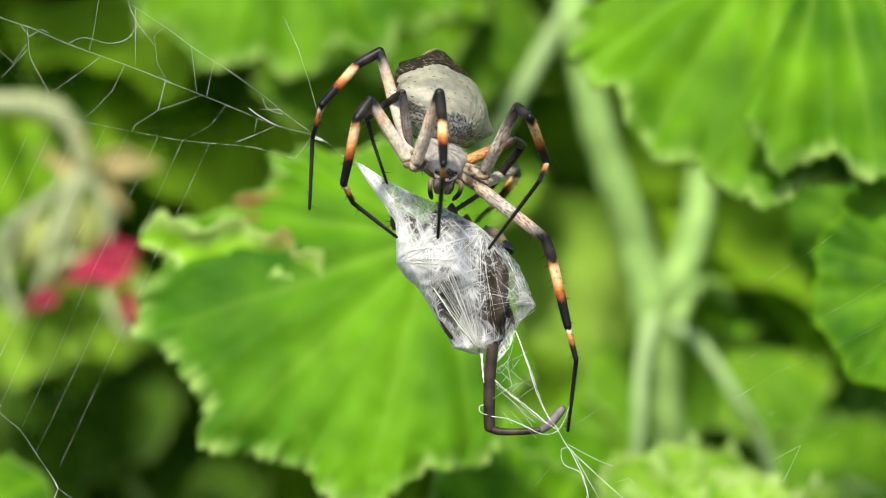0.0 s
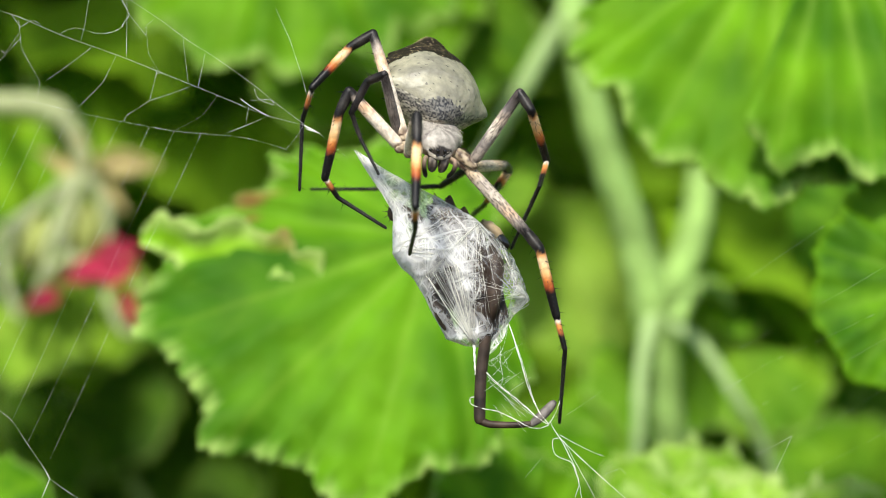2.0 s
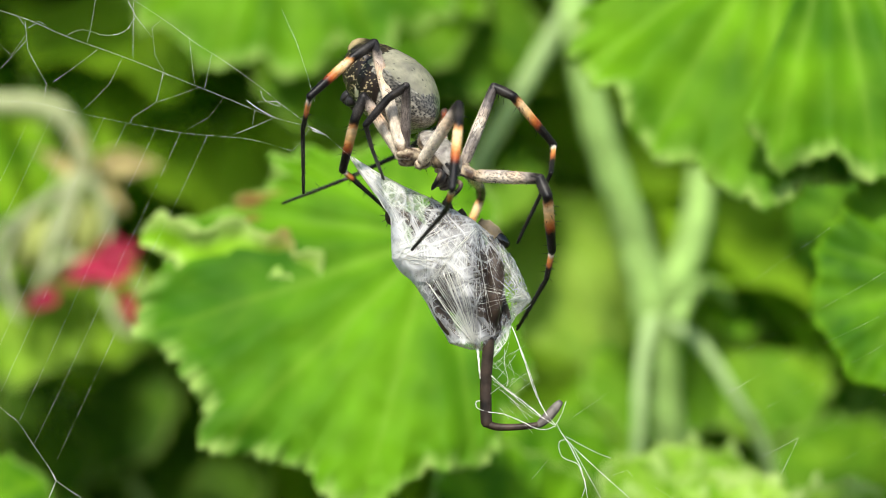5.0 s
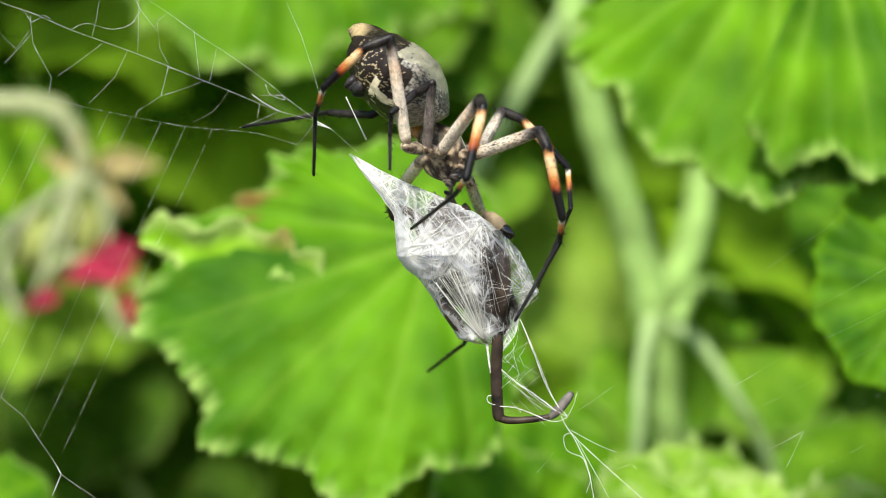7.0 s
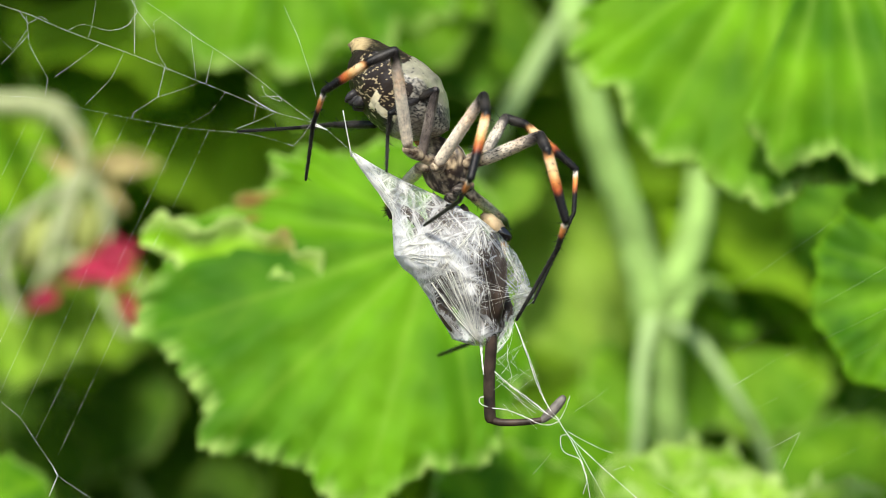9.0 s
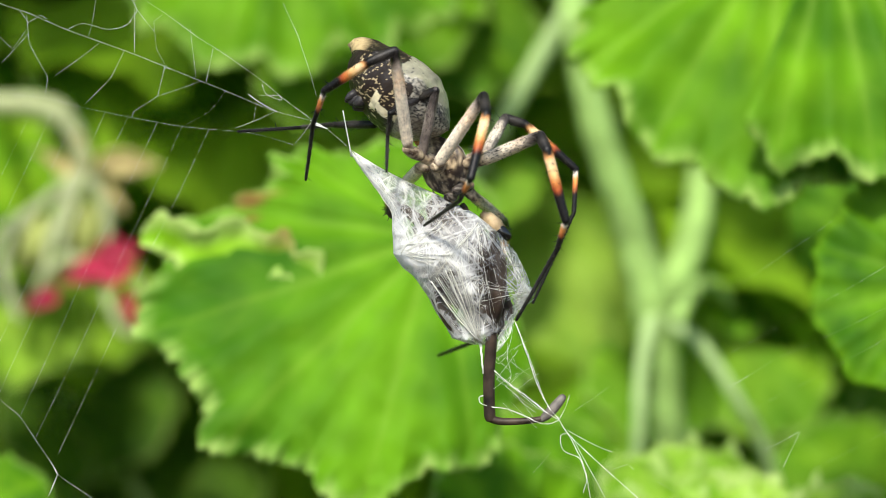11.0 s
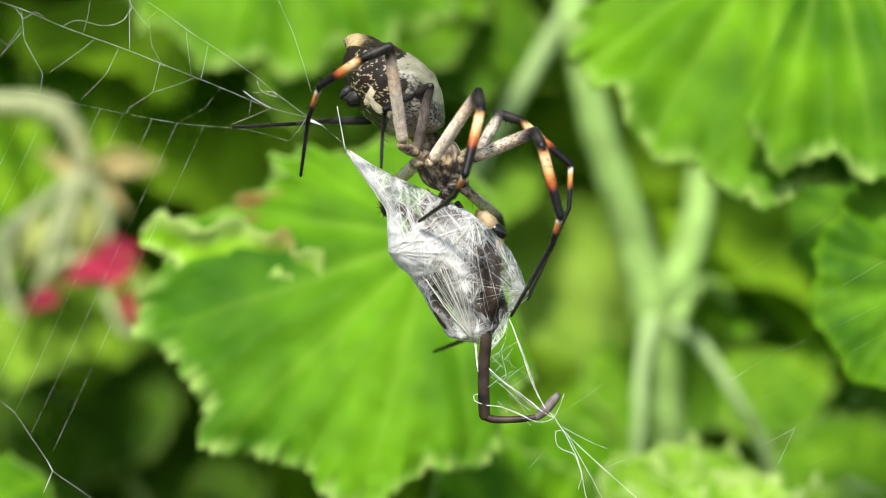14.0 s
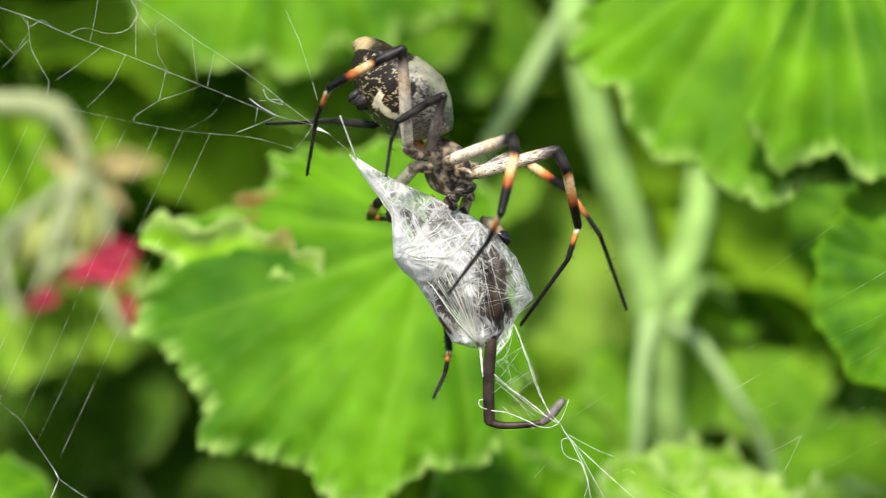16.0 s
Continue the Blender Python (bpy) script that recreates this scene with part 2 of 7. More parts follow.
def ruffle_edge(points, widths, unit, seed):
    """A frilled, folded-over margin of a leaf: a crumpled ribbon with jagged pale edges."""
    path = smooth_path(points, 14)
    n, m = len(path) - 1, 18
    o = plant.location
    verts, faces, cols = [], [], []
    for i, p in enumerate(path):
        u = i / n
        d = (path[min(i + 1, n)] - path[max(i - 1, 0)]).normalized()
        across = Vector((0, -1, 0)).cross(d).normalized()
        w = float(np.interp(u * (len(widths) - 1), range(len(widths)), widths)) * unit
        for k in range(m + 1):
            v = -1 + 2 * k / m
            jag = 0.85 + 0.75 * noise.noise((u * 13 + (7 if v > 0 else 0), seed, 0.5)) + 0.5 * abs(noise.noise((u * 31 + (3 if v > 0 else 0), seed, 2.5)))
            q = p + across * w * v * jag
            frill = noise.noise((q.x * 190, q.z * 190, seed)) + 0.6 * noise.noise((q.x * 420, q.z * 420, seed + 3))
            depth = 0.0013 * frill * (0.4 + 0.6 * abs(v)) - 0.0005 * abs(v) ** 2 + 0.0005 * math.sin(u * 30) * v
            verts.append(q + Vector((0, depth, 0)) - o)
            c = lerp((0.20, 0.45, 0.004), (0.30, 0.56, 0.03), max(0.0, min(1.0, 0.5 + 1.2 * frill)))
            c = lerp(c, (0.50, 0.64, 0.20), 0.9 * max(0.0, abs(v) - 0.2) / 0.8)
            c = lerp(c, (0.34, 0.14, 0.06), 0.85 * max(0.0, v - 0.1) * math.exp(-((u - 0.66) / 0.07) ** 2))
            cols.append(c)
    for i in range(n):
        for k in range(m):
            faces.append((i * (m + 1) + k, i * (m + 1) + k + 1, (i + 1) * (m + 1) + k + 1, (i + 1) * (m + 1) + k))
    ob = mesh_object("leaf", verts, faces, LEAF, plant, "pale frilled leaf margin folded over", cols)
    ob.modifiers.new("thickness", "SOLIDIFY").thickness = 0.0003
    return ob


def stem(points, radii, label="", mat=STEM):
    o = plant.location
    path = smooth_path([Vector(p) - o for p in points], 8)
    n = len(path)
    rr = [np.interp(i / (n - 1), np.linspace(0, 1, len(radii)), radii) * (1 + 0.05 * math.sin(i * 1.7)) for i in range(n)]
    return tube("stem", path, rr, mat, plant, label, sides=14)


leaf((-0.00085, 0.06000, 0.50128), 0.03431, (-0.64, 0.1, -0.77), (0.10, -0.9, 0.40), "large bright green crinkled leaf", None, seed=1, lobes=7, gap=86, drop=0.66, power=1.3, ruffle=0.025, nr=38, nt=420, fold=0.055, bite=((-0.40, -0.17, 0.12), (-1.05, -0.22, 0.16), (0.06, 0.09, 0.12)), dark=(0.045, 0.16, 0.004), light=(0.155, 0.375, 0.008), blotch=((-0.66, 0.93, 0.06), (-0.58, 0.8, 0.03)))
ruffle_edge([(-0.03224, 0.05830, 0.50097), (-0.02886, 0.05782, 0.50097), (-0.02643, 0.05766, 0.49916), (-0.02314, 0.05782, 0.50006), (-0.01953, 0.05790, 0.49946), (-0.01682, 0.05798, 0.49855), (-0.01471, 0.05806, 0.49704), (-0.01591, 0.05782, 0.49434)], [12, 48, 40, 62, 55, 46, 34, 30], 0.0000569, 2)
leaf((-0.01885, 0.12000, 0.55277), 0.03154, (0.0, -0.25, -0.97), (0.0, -0.92, 0.38), "", (0.01700, 0.14000, 0.53471), seed=3, gap=112, ruffle=0.03, nr=26, nt=200)
leaf((0.03726, 0.06800, 0.53508), 0.03126, (-0.09, -0.1, -0.99), (-0.05, -0.9, 0.42), "", None, seed=4, gap=118, drop=0.2, power=1.6, fold=0.07, lobes=5, ruffle=0.025, nr=30, nt=220)
leaf((0.04166, 0.06000, 0.53589), 0.03036, (0.42, -0.1, -0.9), (-0.12, -0.9, 0.4), "", (0.06056, 0.12000, 0.54757), seed=5, gap=132, lobes=5, fold=0.06, ruffle=0.03, nr=28, nt=200)
leaf((0.05115, 0.04960, 0.49655), 0.01313, (-0.98, 0, -0.2), (-0.15, -0.93, 0.33), "", (0.06353, 0.12000, 0.48078), seed=6, gap=60, fold=0.1, dark=(0.045, 0.15, 0.004), light=(0.14, 0.34, 0.008), rim=(0.16, 0.36, 0.01))
leaf((-0.07830, 0.18830, 0.49472), 0.02016, (0.7, 0, -0.7), (0.1, -0.9, 0.4), "", (-0.06264, 0.12000, 0.48078), seed=7, gap=50, fold=0.1, dark=(0.20, 0.37, 0.03), light=(0.35, 0.53, 0.08))
leaf((0.02794, 0.07600, 0.46906), 0.01078, (-0.1, 0.1, 0.98), (0.0, -0.80, 0.60), "pale crumpled young leaf", (0.02761, 0.10000, 0.46103), seed=8, gap=40, fold=0.03, ruffle=0.05, lobe=0.05, teeth=0.06, rim=(0.55, 0.70, 0.26), crumple=0.34, dark=(0.17, 0.38, 0.01), light=(0.38, 0.60, 0.08), nr=36, nt=200)
leaf((0.04606, 0.07600, 0.46500), 0.00965, (-0.1, 0.1, 0.98), (0.1, -0.80, 0.60), "pale crumpled young leaf", (0.03946, 0.10000, 0.46103), seed=9, gap=40, fold=0.03, ruffle=0.05, lobe=0.05, teeth=0.06, rim=(0.55, 0.70, 0.26), crumple=0.34, dark=(0.16, 0.36, 0.01), light=(0.36, 0.58, 0.08), nr=36, nt=200)
leaf((0.01257, 0.20000, 0.50929), 0.04264, (0.08, 0, -0.98), (-0.1, -0.85, 0.52), "", None, seed=10, gap=95, drop=0.42, power=1.1, dark=(0.16, 0.33, 0.018), light=(0.36, 0.56, 0.07), rim=(0.28, 0.48, 0.04), nr=24, nt=160)
# Seeds 11 and 12 get darker greens, shade painted into the leaf colour.
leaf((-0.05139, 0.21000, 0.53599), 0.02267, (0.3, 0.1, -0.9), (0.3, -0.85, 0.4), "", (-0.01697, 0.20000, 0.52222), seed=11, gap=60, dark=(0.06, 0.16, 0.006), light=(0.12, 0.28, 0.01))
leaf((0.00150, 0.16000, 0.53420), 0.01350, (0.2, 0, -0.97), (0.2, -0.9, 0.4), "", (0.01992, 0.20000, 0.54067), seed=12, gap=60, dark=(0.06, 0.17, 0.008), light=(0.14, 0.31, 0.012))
leaf((-0.05244, 0.08000, 0.47006), 0.00783, (0.6, 0, 0.7), (0.1, -0.75, 0.65), "", (-0.06264, 0.12000, 0.45851), seed=13, gap=50)
leaf((0.04410, 0.17000, 0.49111), 0.00530, (0.2, 0, -0.97), (0.1, -0.8, 0.6), "", (0.03088, 0.12000, 0.49117), seed=15, gap=50, ruffle=0.1)
leaf((-0.07689, 0.21000, 0.53316), 0.01035, (0.8, 0, -0.5), (0.1, -0.8, 0.6), "", (-0.06607, 0.13000, 0.51843), seed=16, gap=50)
leaf((0.04670, 0.17000, 0.48500), 0.01500, (-0.5, 0, -0.8), (0.1, -0.85, 0.5), "", None, seed=17, gap=60, dark=(0.10, 0.26, 0.01), light=(0.22, 0.42, 0.02))
leaf((0.03227, 0.06800, 0.46943), 0.00781, (0.0, 0.1, 0.98), (0.0, -0.75, 0.65), "pale crumpled young leaf", (0.03179, 0.10000, 0.46172), seed=18, gap=40, fold=0.03, ruffle=0.05, lobe=0.05, teeth=0.06, rim=(0.55, 0.70, 0.26), crumple=0.32, dark=(0.17, 0.38, 0.01), light=(0.38, 0.60, 0.08), nr=30, nt=160)
stem([(0.01743, 0.13300, 0.53286), (0.02103, 0.13500, 0.51715), (0.02606, 0.14000, 0.50323), (0.02945, 0.14300, 0.49055), (0.03247, 0.15000, 0.47093), (0.03509, 0.16500, 0.44442), (0.03, 0.11, 0.2), (0.02, 0.12, 0.0)], [0.00192, 0.00239, 0.00262, 0.00287, 0.00239, 0.00319, 0.004, 0.006], "thick pale green main stem")
stem([(0.01728, 0.13300, 0.53286), (0.01366, 0.13500, 0.52685), (0.00944, 0.13700, 0.51959), (0.00441, 0.14000, 0.51110), (-0.00111, 0.14300, 0.50167)], [0.00150, 0.00150, 0.00140, 0.00125, 0.0010], mat=PALE_STEM)
stem([(0.02985, 0.14300, 0.49095), (0.03538, 0.15500, 0.49926), (0.03846, 0.16500, 0.50936), (0.04095, 0.18500, 0.52585)], [0.00256, 0.00241, 0.00219, 0.00187])
stem([(0.03025, 0.14300, 0.49055), (0.03590, 0.14000, 0.48670), (0.04062, 0.14000, 0.47961), (0.04519, 0.14500, 0.47214), (0.05057, 0.15500, 0.45739)], [0.0013, 0.00089, 0.00089, 0.00089], mat=PALE_STEM)
stem([(0.02929, 0.14100, 0.49061), (0.02747, 0.13800, 0.48364), (0.02700, 0.13700, 0.47432), (0.02683, 0.14500, 0.45856)], [0.0013, 0.00089, 0.00089, 0.00089], mat=PALE_STEM)
stem([(0.01743, 0.13300, 0.53248), (0.02044, 0.14500, 0.54160), (0.02328, 0.16500, 0.56250)], [0.00219, 0.00202, 0.00187])
stem([(-0.06821, 0.24000, 0.47379), (-0.06012, 0.24000, 0.46468), (-0.04898, 0.24000, 0.44747)], [0.00083, 0.00083, 0.00089])

leaf((-0.07690, 0.19040, 0.51179), 0.01621, (0.8, 0, -0.5), (0.1, -0.8, 0.6), "", (-0.07863, 0.19000, 0.50189), seed=21, gap=50, dark=(0.10, 0.28, 0.005), light=(0.24, 0.46, 0.012))
leaf((-0.01100, 0.15500, 0.54195), 0.01970, (0.05, 0, -0.98), (0.1, -0.85, 0.5), "", (0.01017, 0.18000, 0.54394), seed=22, gap=70, dark=(0.08, 0.22, 0.006), light=(0.18, 0.38, 0.012))
leaf((0.00952, 0.08000, 0.46419), 0.01402, (0.05, 0.1, 0.98), (0.4, -0.8, 0.35), "", (0.02094, 0.14000, 0.45600), seed=24, gap=50)
leaf((0.01484, 0.16500, 0.47394), 0.01518, (0.2, 0, -0.97), (0.0, -0.8, 0.6), "", None, seed=31, gap=50, dark=(0.09, 0.25, 0.006), light=(0.2, 0.42, 0.012))
# Darker greens on seeds 32, 33 and 35-37: background shade put into the colour.
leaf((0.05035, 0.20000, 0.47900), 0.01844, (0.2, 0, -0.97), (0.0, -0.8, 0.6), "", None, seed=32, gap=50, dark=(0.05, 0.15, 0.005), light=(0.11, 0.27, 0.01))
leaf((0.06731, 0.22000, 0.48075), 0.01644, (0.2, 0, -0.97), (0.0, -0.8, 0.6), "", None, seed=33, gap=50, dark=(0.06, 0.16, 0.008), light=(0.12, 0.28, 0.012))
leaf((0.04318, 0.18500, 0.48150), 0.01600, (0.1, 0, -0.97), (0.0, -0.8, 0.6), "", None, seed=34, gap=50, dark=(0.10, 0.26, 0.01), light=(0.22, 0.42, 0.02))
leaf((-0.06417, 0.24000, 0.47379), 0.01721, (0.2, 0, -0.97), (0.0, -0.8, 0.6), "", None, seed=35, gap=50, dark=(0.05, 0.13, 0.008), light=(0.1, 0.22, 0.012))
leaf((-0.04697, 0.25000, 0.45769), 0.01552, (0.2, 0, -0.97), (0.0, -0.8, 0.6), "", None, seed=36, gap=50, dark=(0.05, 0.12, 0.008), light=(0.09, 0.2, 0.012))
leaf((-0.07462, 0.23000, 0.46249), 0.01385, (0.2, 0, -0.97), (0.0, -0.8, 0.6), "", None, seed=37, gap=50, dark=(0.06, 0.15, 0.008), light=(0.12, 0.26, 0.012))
leaf((-0.00504, 0.07360, 0.50230), 0.01225, (-0.05, 0, 0.98), (0.0, -0.85, 0.5), "", (0.00126, 0.14000, 0.50165), seed=41, gap=50)
leaf((-0.05846, 0.20000, 0.49087), 0.01291, (0.3, 0, -0.95), (0.0, -0.8, 0.6), "", None, seed=42, gap=50, dark=(0.16, 0.33, 0.01), light=(0.28, 0.48, 0.03))

leaf((-0.07860, 0.21500, 0.52710), 0.01460, (0.35, 0, -0.94), (0.1, -0.8, 0.6), "", (-0.08600, 0.23000, 0.52900), seed=51, gap=60)

leaf((0.01500, 0.13000, 0.46500), 0.01500, (0.05, 0.1, 0.98), (0.3, -0.8, 0.45), "", (0.02300, 0.15000, 0.46200), seed=53, gap=50)
leaf((0.03300, 0.16800, 0.48200), 0.01250, (0.1, 0, -0.98), (0.0, -0.8, 0.6), "", None, seed=54, gap=50, dark=(0.09, 0.25, 0.006), light=(0.21, 0.43, 0.02))
leaf((0.05300, 0.10000, 0.50300), 0.01050, (-0.9, 0, -0.35), (-0.15, -0.93, 0.33), "", (0.06800, 0.13000, 0.49900), seed=55, gap=60, dark=(0.045, 0.15, 0.004), light=(0.14, 0.34, 0.008), rim=(0.16, 0.36, 0.01))
leaf((0.00690, 0.17000, 0.51080), 0.00820, (0.2, 0, -0.97), (-0.1, -0.85, 0.52), "", (0.02300, 0.22500, 0.51000), seed=57, gap=40, dark=(0.12, 0.29, 0.012), light=(0.28, 0.48, 0.04), rim=(0.26, 0.46, 0.04))
leaf((-0.01640, 0.16500, 0.52830), 0.01270, (0.1, 0, -0.97), (0.1, -0.85, 0.5), "", (-0.00300, 0.20000, 0.53300), seed=58, gap=50, dark=(0.10, 0.26, 0.01), light=(0.22, 0.43, 0.02))
leaf((-0.07010, 0.21500, 0.51470), 0.01450, (0.2, 0, -0.97), (0.0, -0.85, 0.5), "", (-0.08200, 0.21000, 0.52000), seed=59, gap=40, dark=(0.16, 0.33, 0.012), light=(0.30, 0.50, 0.04))
leaf((-0.06540, 0.17500, 0.49050), 0.01230, (0.1, 0, -0.97), (0.0, -0.85, 0.5), "", (-0.08200, 0.21000, 0.49500), seed=60, gap=40, dark=(0.16, 0.33, 0.012), light=(0.30, 0.50, 0.04))
leaf((0.05900, 0.15000, 0.46600), 0.01300, (-0.2, 0.1, 0.97), (0.0, -0.75, 0.65), "", (0.06400, 0.16000, 0.45000), seed=56, gap=60, dark=(0.07, 0.20, 0.006), light=(0.16, 0.34, 0.012))


# ---- wild foliage behind, and unseen leaves added overhead to shade it ----
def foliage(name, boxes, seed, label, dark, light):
    """Many small leaves filling boxes (x0, x1, y0, y1, z0, z1, count, size)."""
    rng = random.Random(seed)
    verts, faces, cols = [], [], []
    kinds = [leaf_data(1.0, nr=5, nt=42, seed=s, fold=0.16, ruffle=0.07, dark=dark, light=light, rim=light) for s in range(4)]
    for x0, x1, y0, y1, z0, z1, count, size in boxes:
        for _ in range(count):
            v, f, c = kinds[rng.randrange(4)]
            at = Vector((rng.uniform(x0, x1), rng.uniform(y0, y1), rng.uniform(z0, z1)))
            face = Vector((rng.uniform(-0.7, 0.7), rng.uniform(-1.0, 0.1), rng.uniform(0.3, 1.0)))
            t = basis(face, (rng.uniform(-1, 1), rng.uniform(-0.5, 0.2), rng.uniform(-1, 0.2)))
            s = size * rng.uniform(0.7, 1.2)
            o = len(verts)
            verts += [t @ (Vector(p) * s) + at for p in v]
            faces += [tuple(i + o for i in q) for q in f]
            cols += c
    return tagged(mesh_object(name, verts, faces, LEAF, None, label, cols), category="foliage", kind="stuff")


# Boxes that start above z 0.56 are unseen leaves added to shade those behind.
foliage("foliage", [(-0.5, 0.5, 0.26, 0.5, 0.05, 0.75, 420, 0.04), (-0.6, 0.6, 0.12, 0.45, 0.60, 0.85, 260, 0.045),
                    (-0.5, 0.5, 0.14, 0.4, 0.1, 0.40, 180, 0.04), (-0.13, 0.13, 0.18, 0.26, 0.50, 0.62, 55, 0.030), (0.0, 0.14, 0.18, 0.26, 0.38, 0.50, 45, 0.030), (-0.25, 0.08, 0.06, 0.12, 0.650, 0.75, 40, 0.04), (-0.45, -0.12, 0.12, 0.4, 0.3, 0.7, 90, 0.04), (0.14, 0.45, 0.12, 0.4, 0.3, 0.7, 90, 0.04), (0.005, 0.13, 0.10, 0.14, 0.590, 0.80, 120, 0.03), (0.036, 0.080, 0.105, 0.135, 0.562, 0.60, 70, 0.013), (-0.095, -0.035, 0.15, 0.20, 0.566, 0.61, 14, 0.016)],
        5, "dense geranium foliage behind, with unseen leaves added overhead to cast shade", (0.14, 0.28, 0.012), (0.26, 0.47, 0.02))
# Added backdrop rows: they keep sky light out of the gaps between leaves.
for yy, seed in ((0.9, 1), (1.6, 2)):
    foliage("hedge", [(-1.5, 1.5, yy - 0.15, yy + 0.15, 0.0, 1.5, 1500, 0.11)], seed, "added hedge of dark green leaves that blocks the sky", (0.09, 0.18, 0.012), (0.17, 0.32, 0.02))

# ---- flower head with spent blooms ----
flower = tagged(new("flower_head"), "fading geranium flower head with pink petals and dry sepals", "flower")
FO = Vector((-0.05316, 0.15700, 0.51577))
FAR = 1.02
flower.location = Vector((0, -D, MID)) + (FO - Vector((0, -D, MID))) * FAR
flower.scale = (FAR, FAR, FAR)


def spray(dx, dz, dy=0.0):
    """A place in the flower head, millimetres from its base."""
    return Vector((dx, dy, dz)) * MM


def strip(name, points, radius, mat, label):
    """A tapering hairy strip along points."""
    path = smooth_path([spray(*p) for p in points], 7)
    n = len(path) - 1
    v, f = tube_data(path, [0.68 * radius * MM * (0.35 + 0.65 * math.sin(math.pi * min(1.0, 0.12 + 0.9 * i / n)) ** 0.6) * (1 + 0.2 * noise.noise((i * 0.7, radius, 0.2))) for i in range(n + 1)], 10)
    return mesh_object(name, v, f, mat, flower, label)


def blade(name, base, tip, width, mat, bow=0.2, label=""):
    """A pointed, bowed sepal or petal with a crumpled edge."""
    a, b = spray(*base), spray(*tip)
    d = b - a
    side = d.cross(Vector((0, 1, 0.2))).normalized()
    out = side.cross(d).normalized()
    vs, fs = [], []
    for i in range(17):
        t = i / 16
        w = width * MM * math.sin(math.pi * (0.12 + 0.88 * t) ** 0.8) ** 0.8
        for k in range(9):
            s = (k - 4) / 4
            crumple = 0.25 * width * MM * noise.noise((t * 4 + a.x * 900, s * 2, width))
            vs.append(a + d * t + side * w * s * (1 + 0.25 * noise.noise((t * 5, a.z * 700, s))) + out * (bow * d.length * math.sin(math.pi * t) - 0.35 * w * s * s + crumple))
    for i in range(16):
        for k in range(8):
            fs.append((i * 9 + k, i * 9 + k + 1, i * 9 + k + 10, i * 9 + k + 9))
    ob = mesh_object(name, vs, fs, mat, flower, label)
    ob.modifiers.new("thickness", "SOLIDIFY").thickness = 0.0003
    return ob


strip("stalk", [(-26, 4.6, 4), (-11.6, 5.4), (-5, 5.0), (-1.6, 2.6), (0.2, -1.0), (0.8, -5.0)], 2.6, CALYX, "pale green curved flower stalk")
for base, tip, w in (((-0.4, -5.0), (-6.6, -1.2, -1), 1.1), ((1.2, -4.6), (-0.4, 1.4, -2), 1.4), ((3.0, -3.0), (12.0, -3.6, -1), 2.0), ((3.8, -6.2), (7.0, -10.6, 0), 0.9)):
    blade("sepal", base, tip, w, SEPAL, 0.12)
for centre, size, lean in (((-7.0, -15.2), (3.0, 2.2, 5.2), (0.35, 0, 1)), ((1.2, -13.4), (2.7, 2.0, 4.6), (-0.05, 0, 1)), ((-4.2, -20.6, 1), (1.9, 1.8, 3.0), (0.5, 0, 1))):
    v, f = ball_data(spray(*centre), [q * MM for q in size], 18, 14, basis(lean, (1, 0, 0)), lambda p, q: 0.9 + 0.1 * math.cos(q) + 0.05 * math.sin(3 * p))
    mesh_object("bud", v, f, BUD, flower, "swollen olive green bud")
for points, r in ((((0.2, -4.6), (-4.0, -8.0), (-8.6, -12.4), (-10.6, -17.5), (-9.4, -24.0), (-8.2, -26.2)), 1.25), (((0.4, -5.2), (-2.2, -10.0), (-4.0, -15.0), (-4.6, -19.0), (-7.2, -23.6)), 1.3),
                  (((0.8, -5.0), (-0.6, -9.6), (-2.0, -14.2), (-1.0, -17.4), (1.2, -18.8)), 1.15), (((1.4, -4.8), (3.2, -7.6), (4.4, -12.0), (4.0, -15.8), (2.0, -18.4)), 1.2),
                  (((0.4, -5.0), (-5.0, -9.0), (-11.4, -13.6), (-14.0, -20.0)), 1.1), (((2.2, -17.6), (0.0, -17.0), (-2.4, -17.6), (-4.4, -19.4)), 1.0),
                  (((3.6, -19.6), (4.6, -23.4), (6.4, -27.4), (9.6, -28.6)), 1.0), (((8.2, -19.4), (9.8, -23.0), (10.0, -26.4), (8.8, -28.8)), 0.8)):
    strip("calyx_leaf", [(x, z, -1.6) for x, z in points], r, CALYX, "pale hairy calyx leaf")
for base, tip, w in (((3.2, -16.2, -3), (9.4, -15.6, -3.5), 1.6), ((4.6, -21.0, -3), (5.8, -13.6, -3), 1.8), ((4.6, -17.2, -3), (-2.4, -20.8, -3.5), 1.7), ((-2.8, -22.2, -3), (-8.0, -24.6, -3), 1.4),
                     ((5.4, -19.8, -3.5), (9.0, -17.6, -4), 1.3), ((6.4, -21.0, -1), (8.4, -27.4, -1), 1.2)):
    blade("petal", base, tip, w, PETAL, 0.1, "crumpled deep pink petal")


# ---- orb web ----
web = tagged(new("spider_web"), "torn white orb web of fine sticky threads", "web")
web.location = (0, 0, MID)


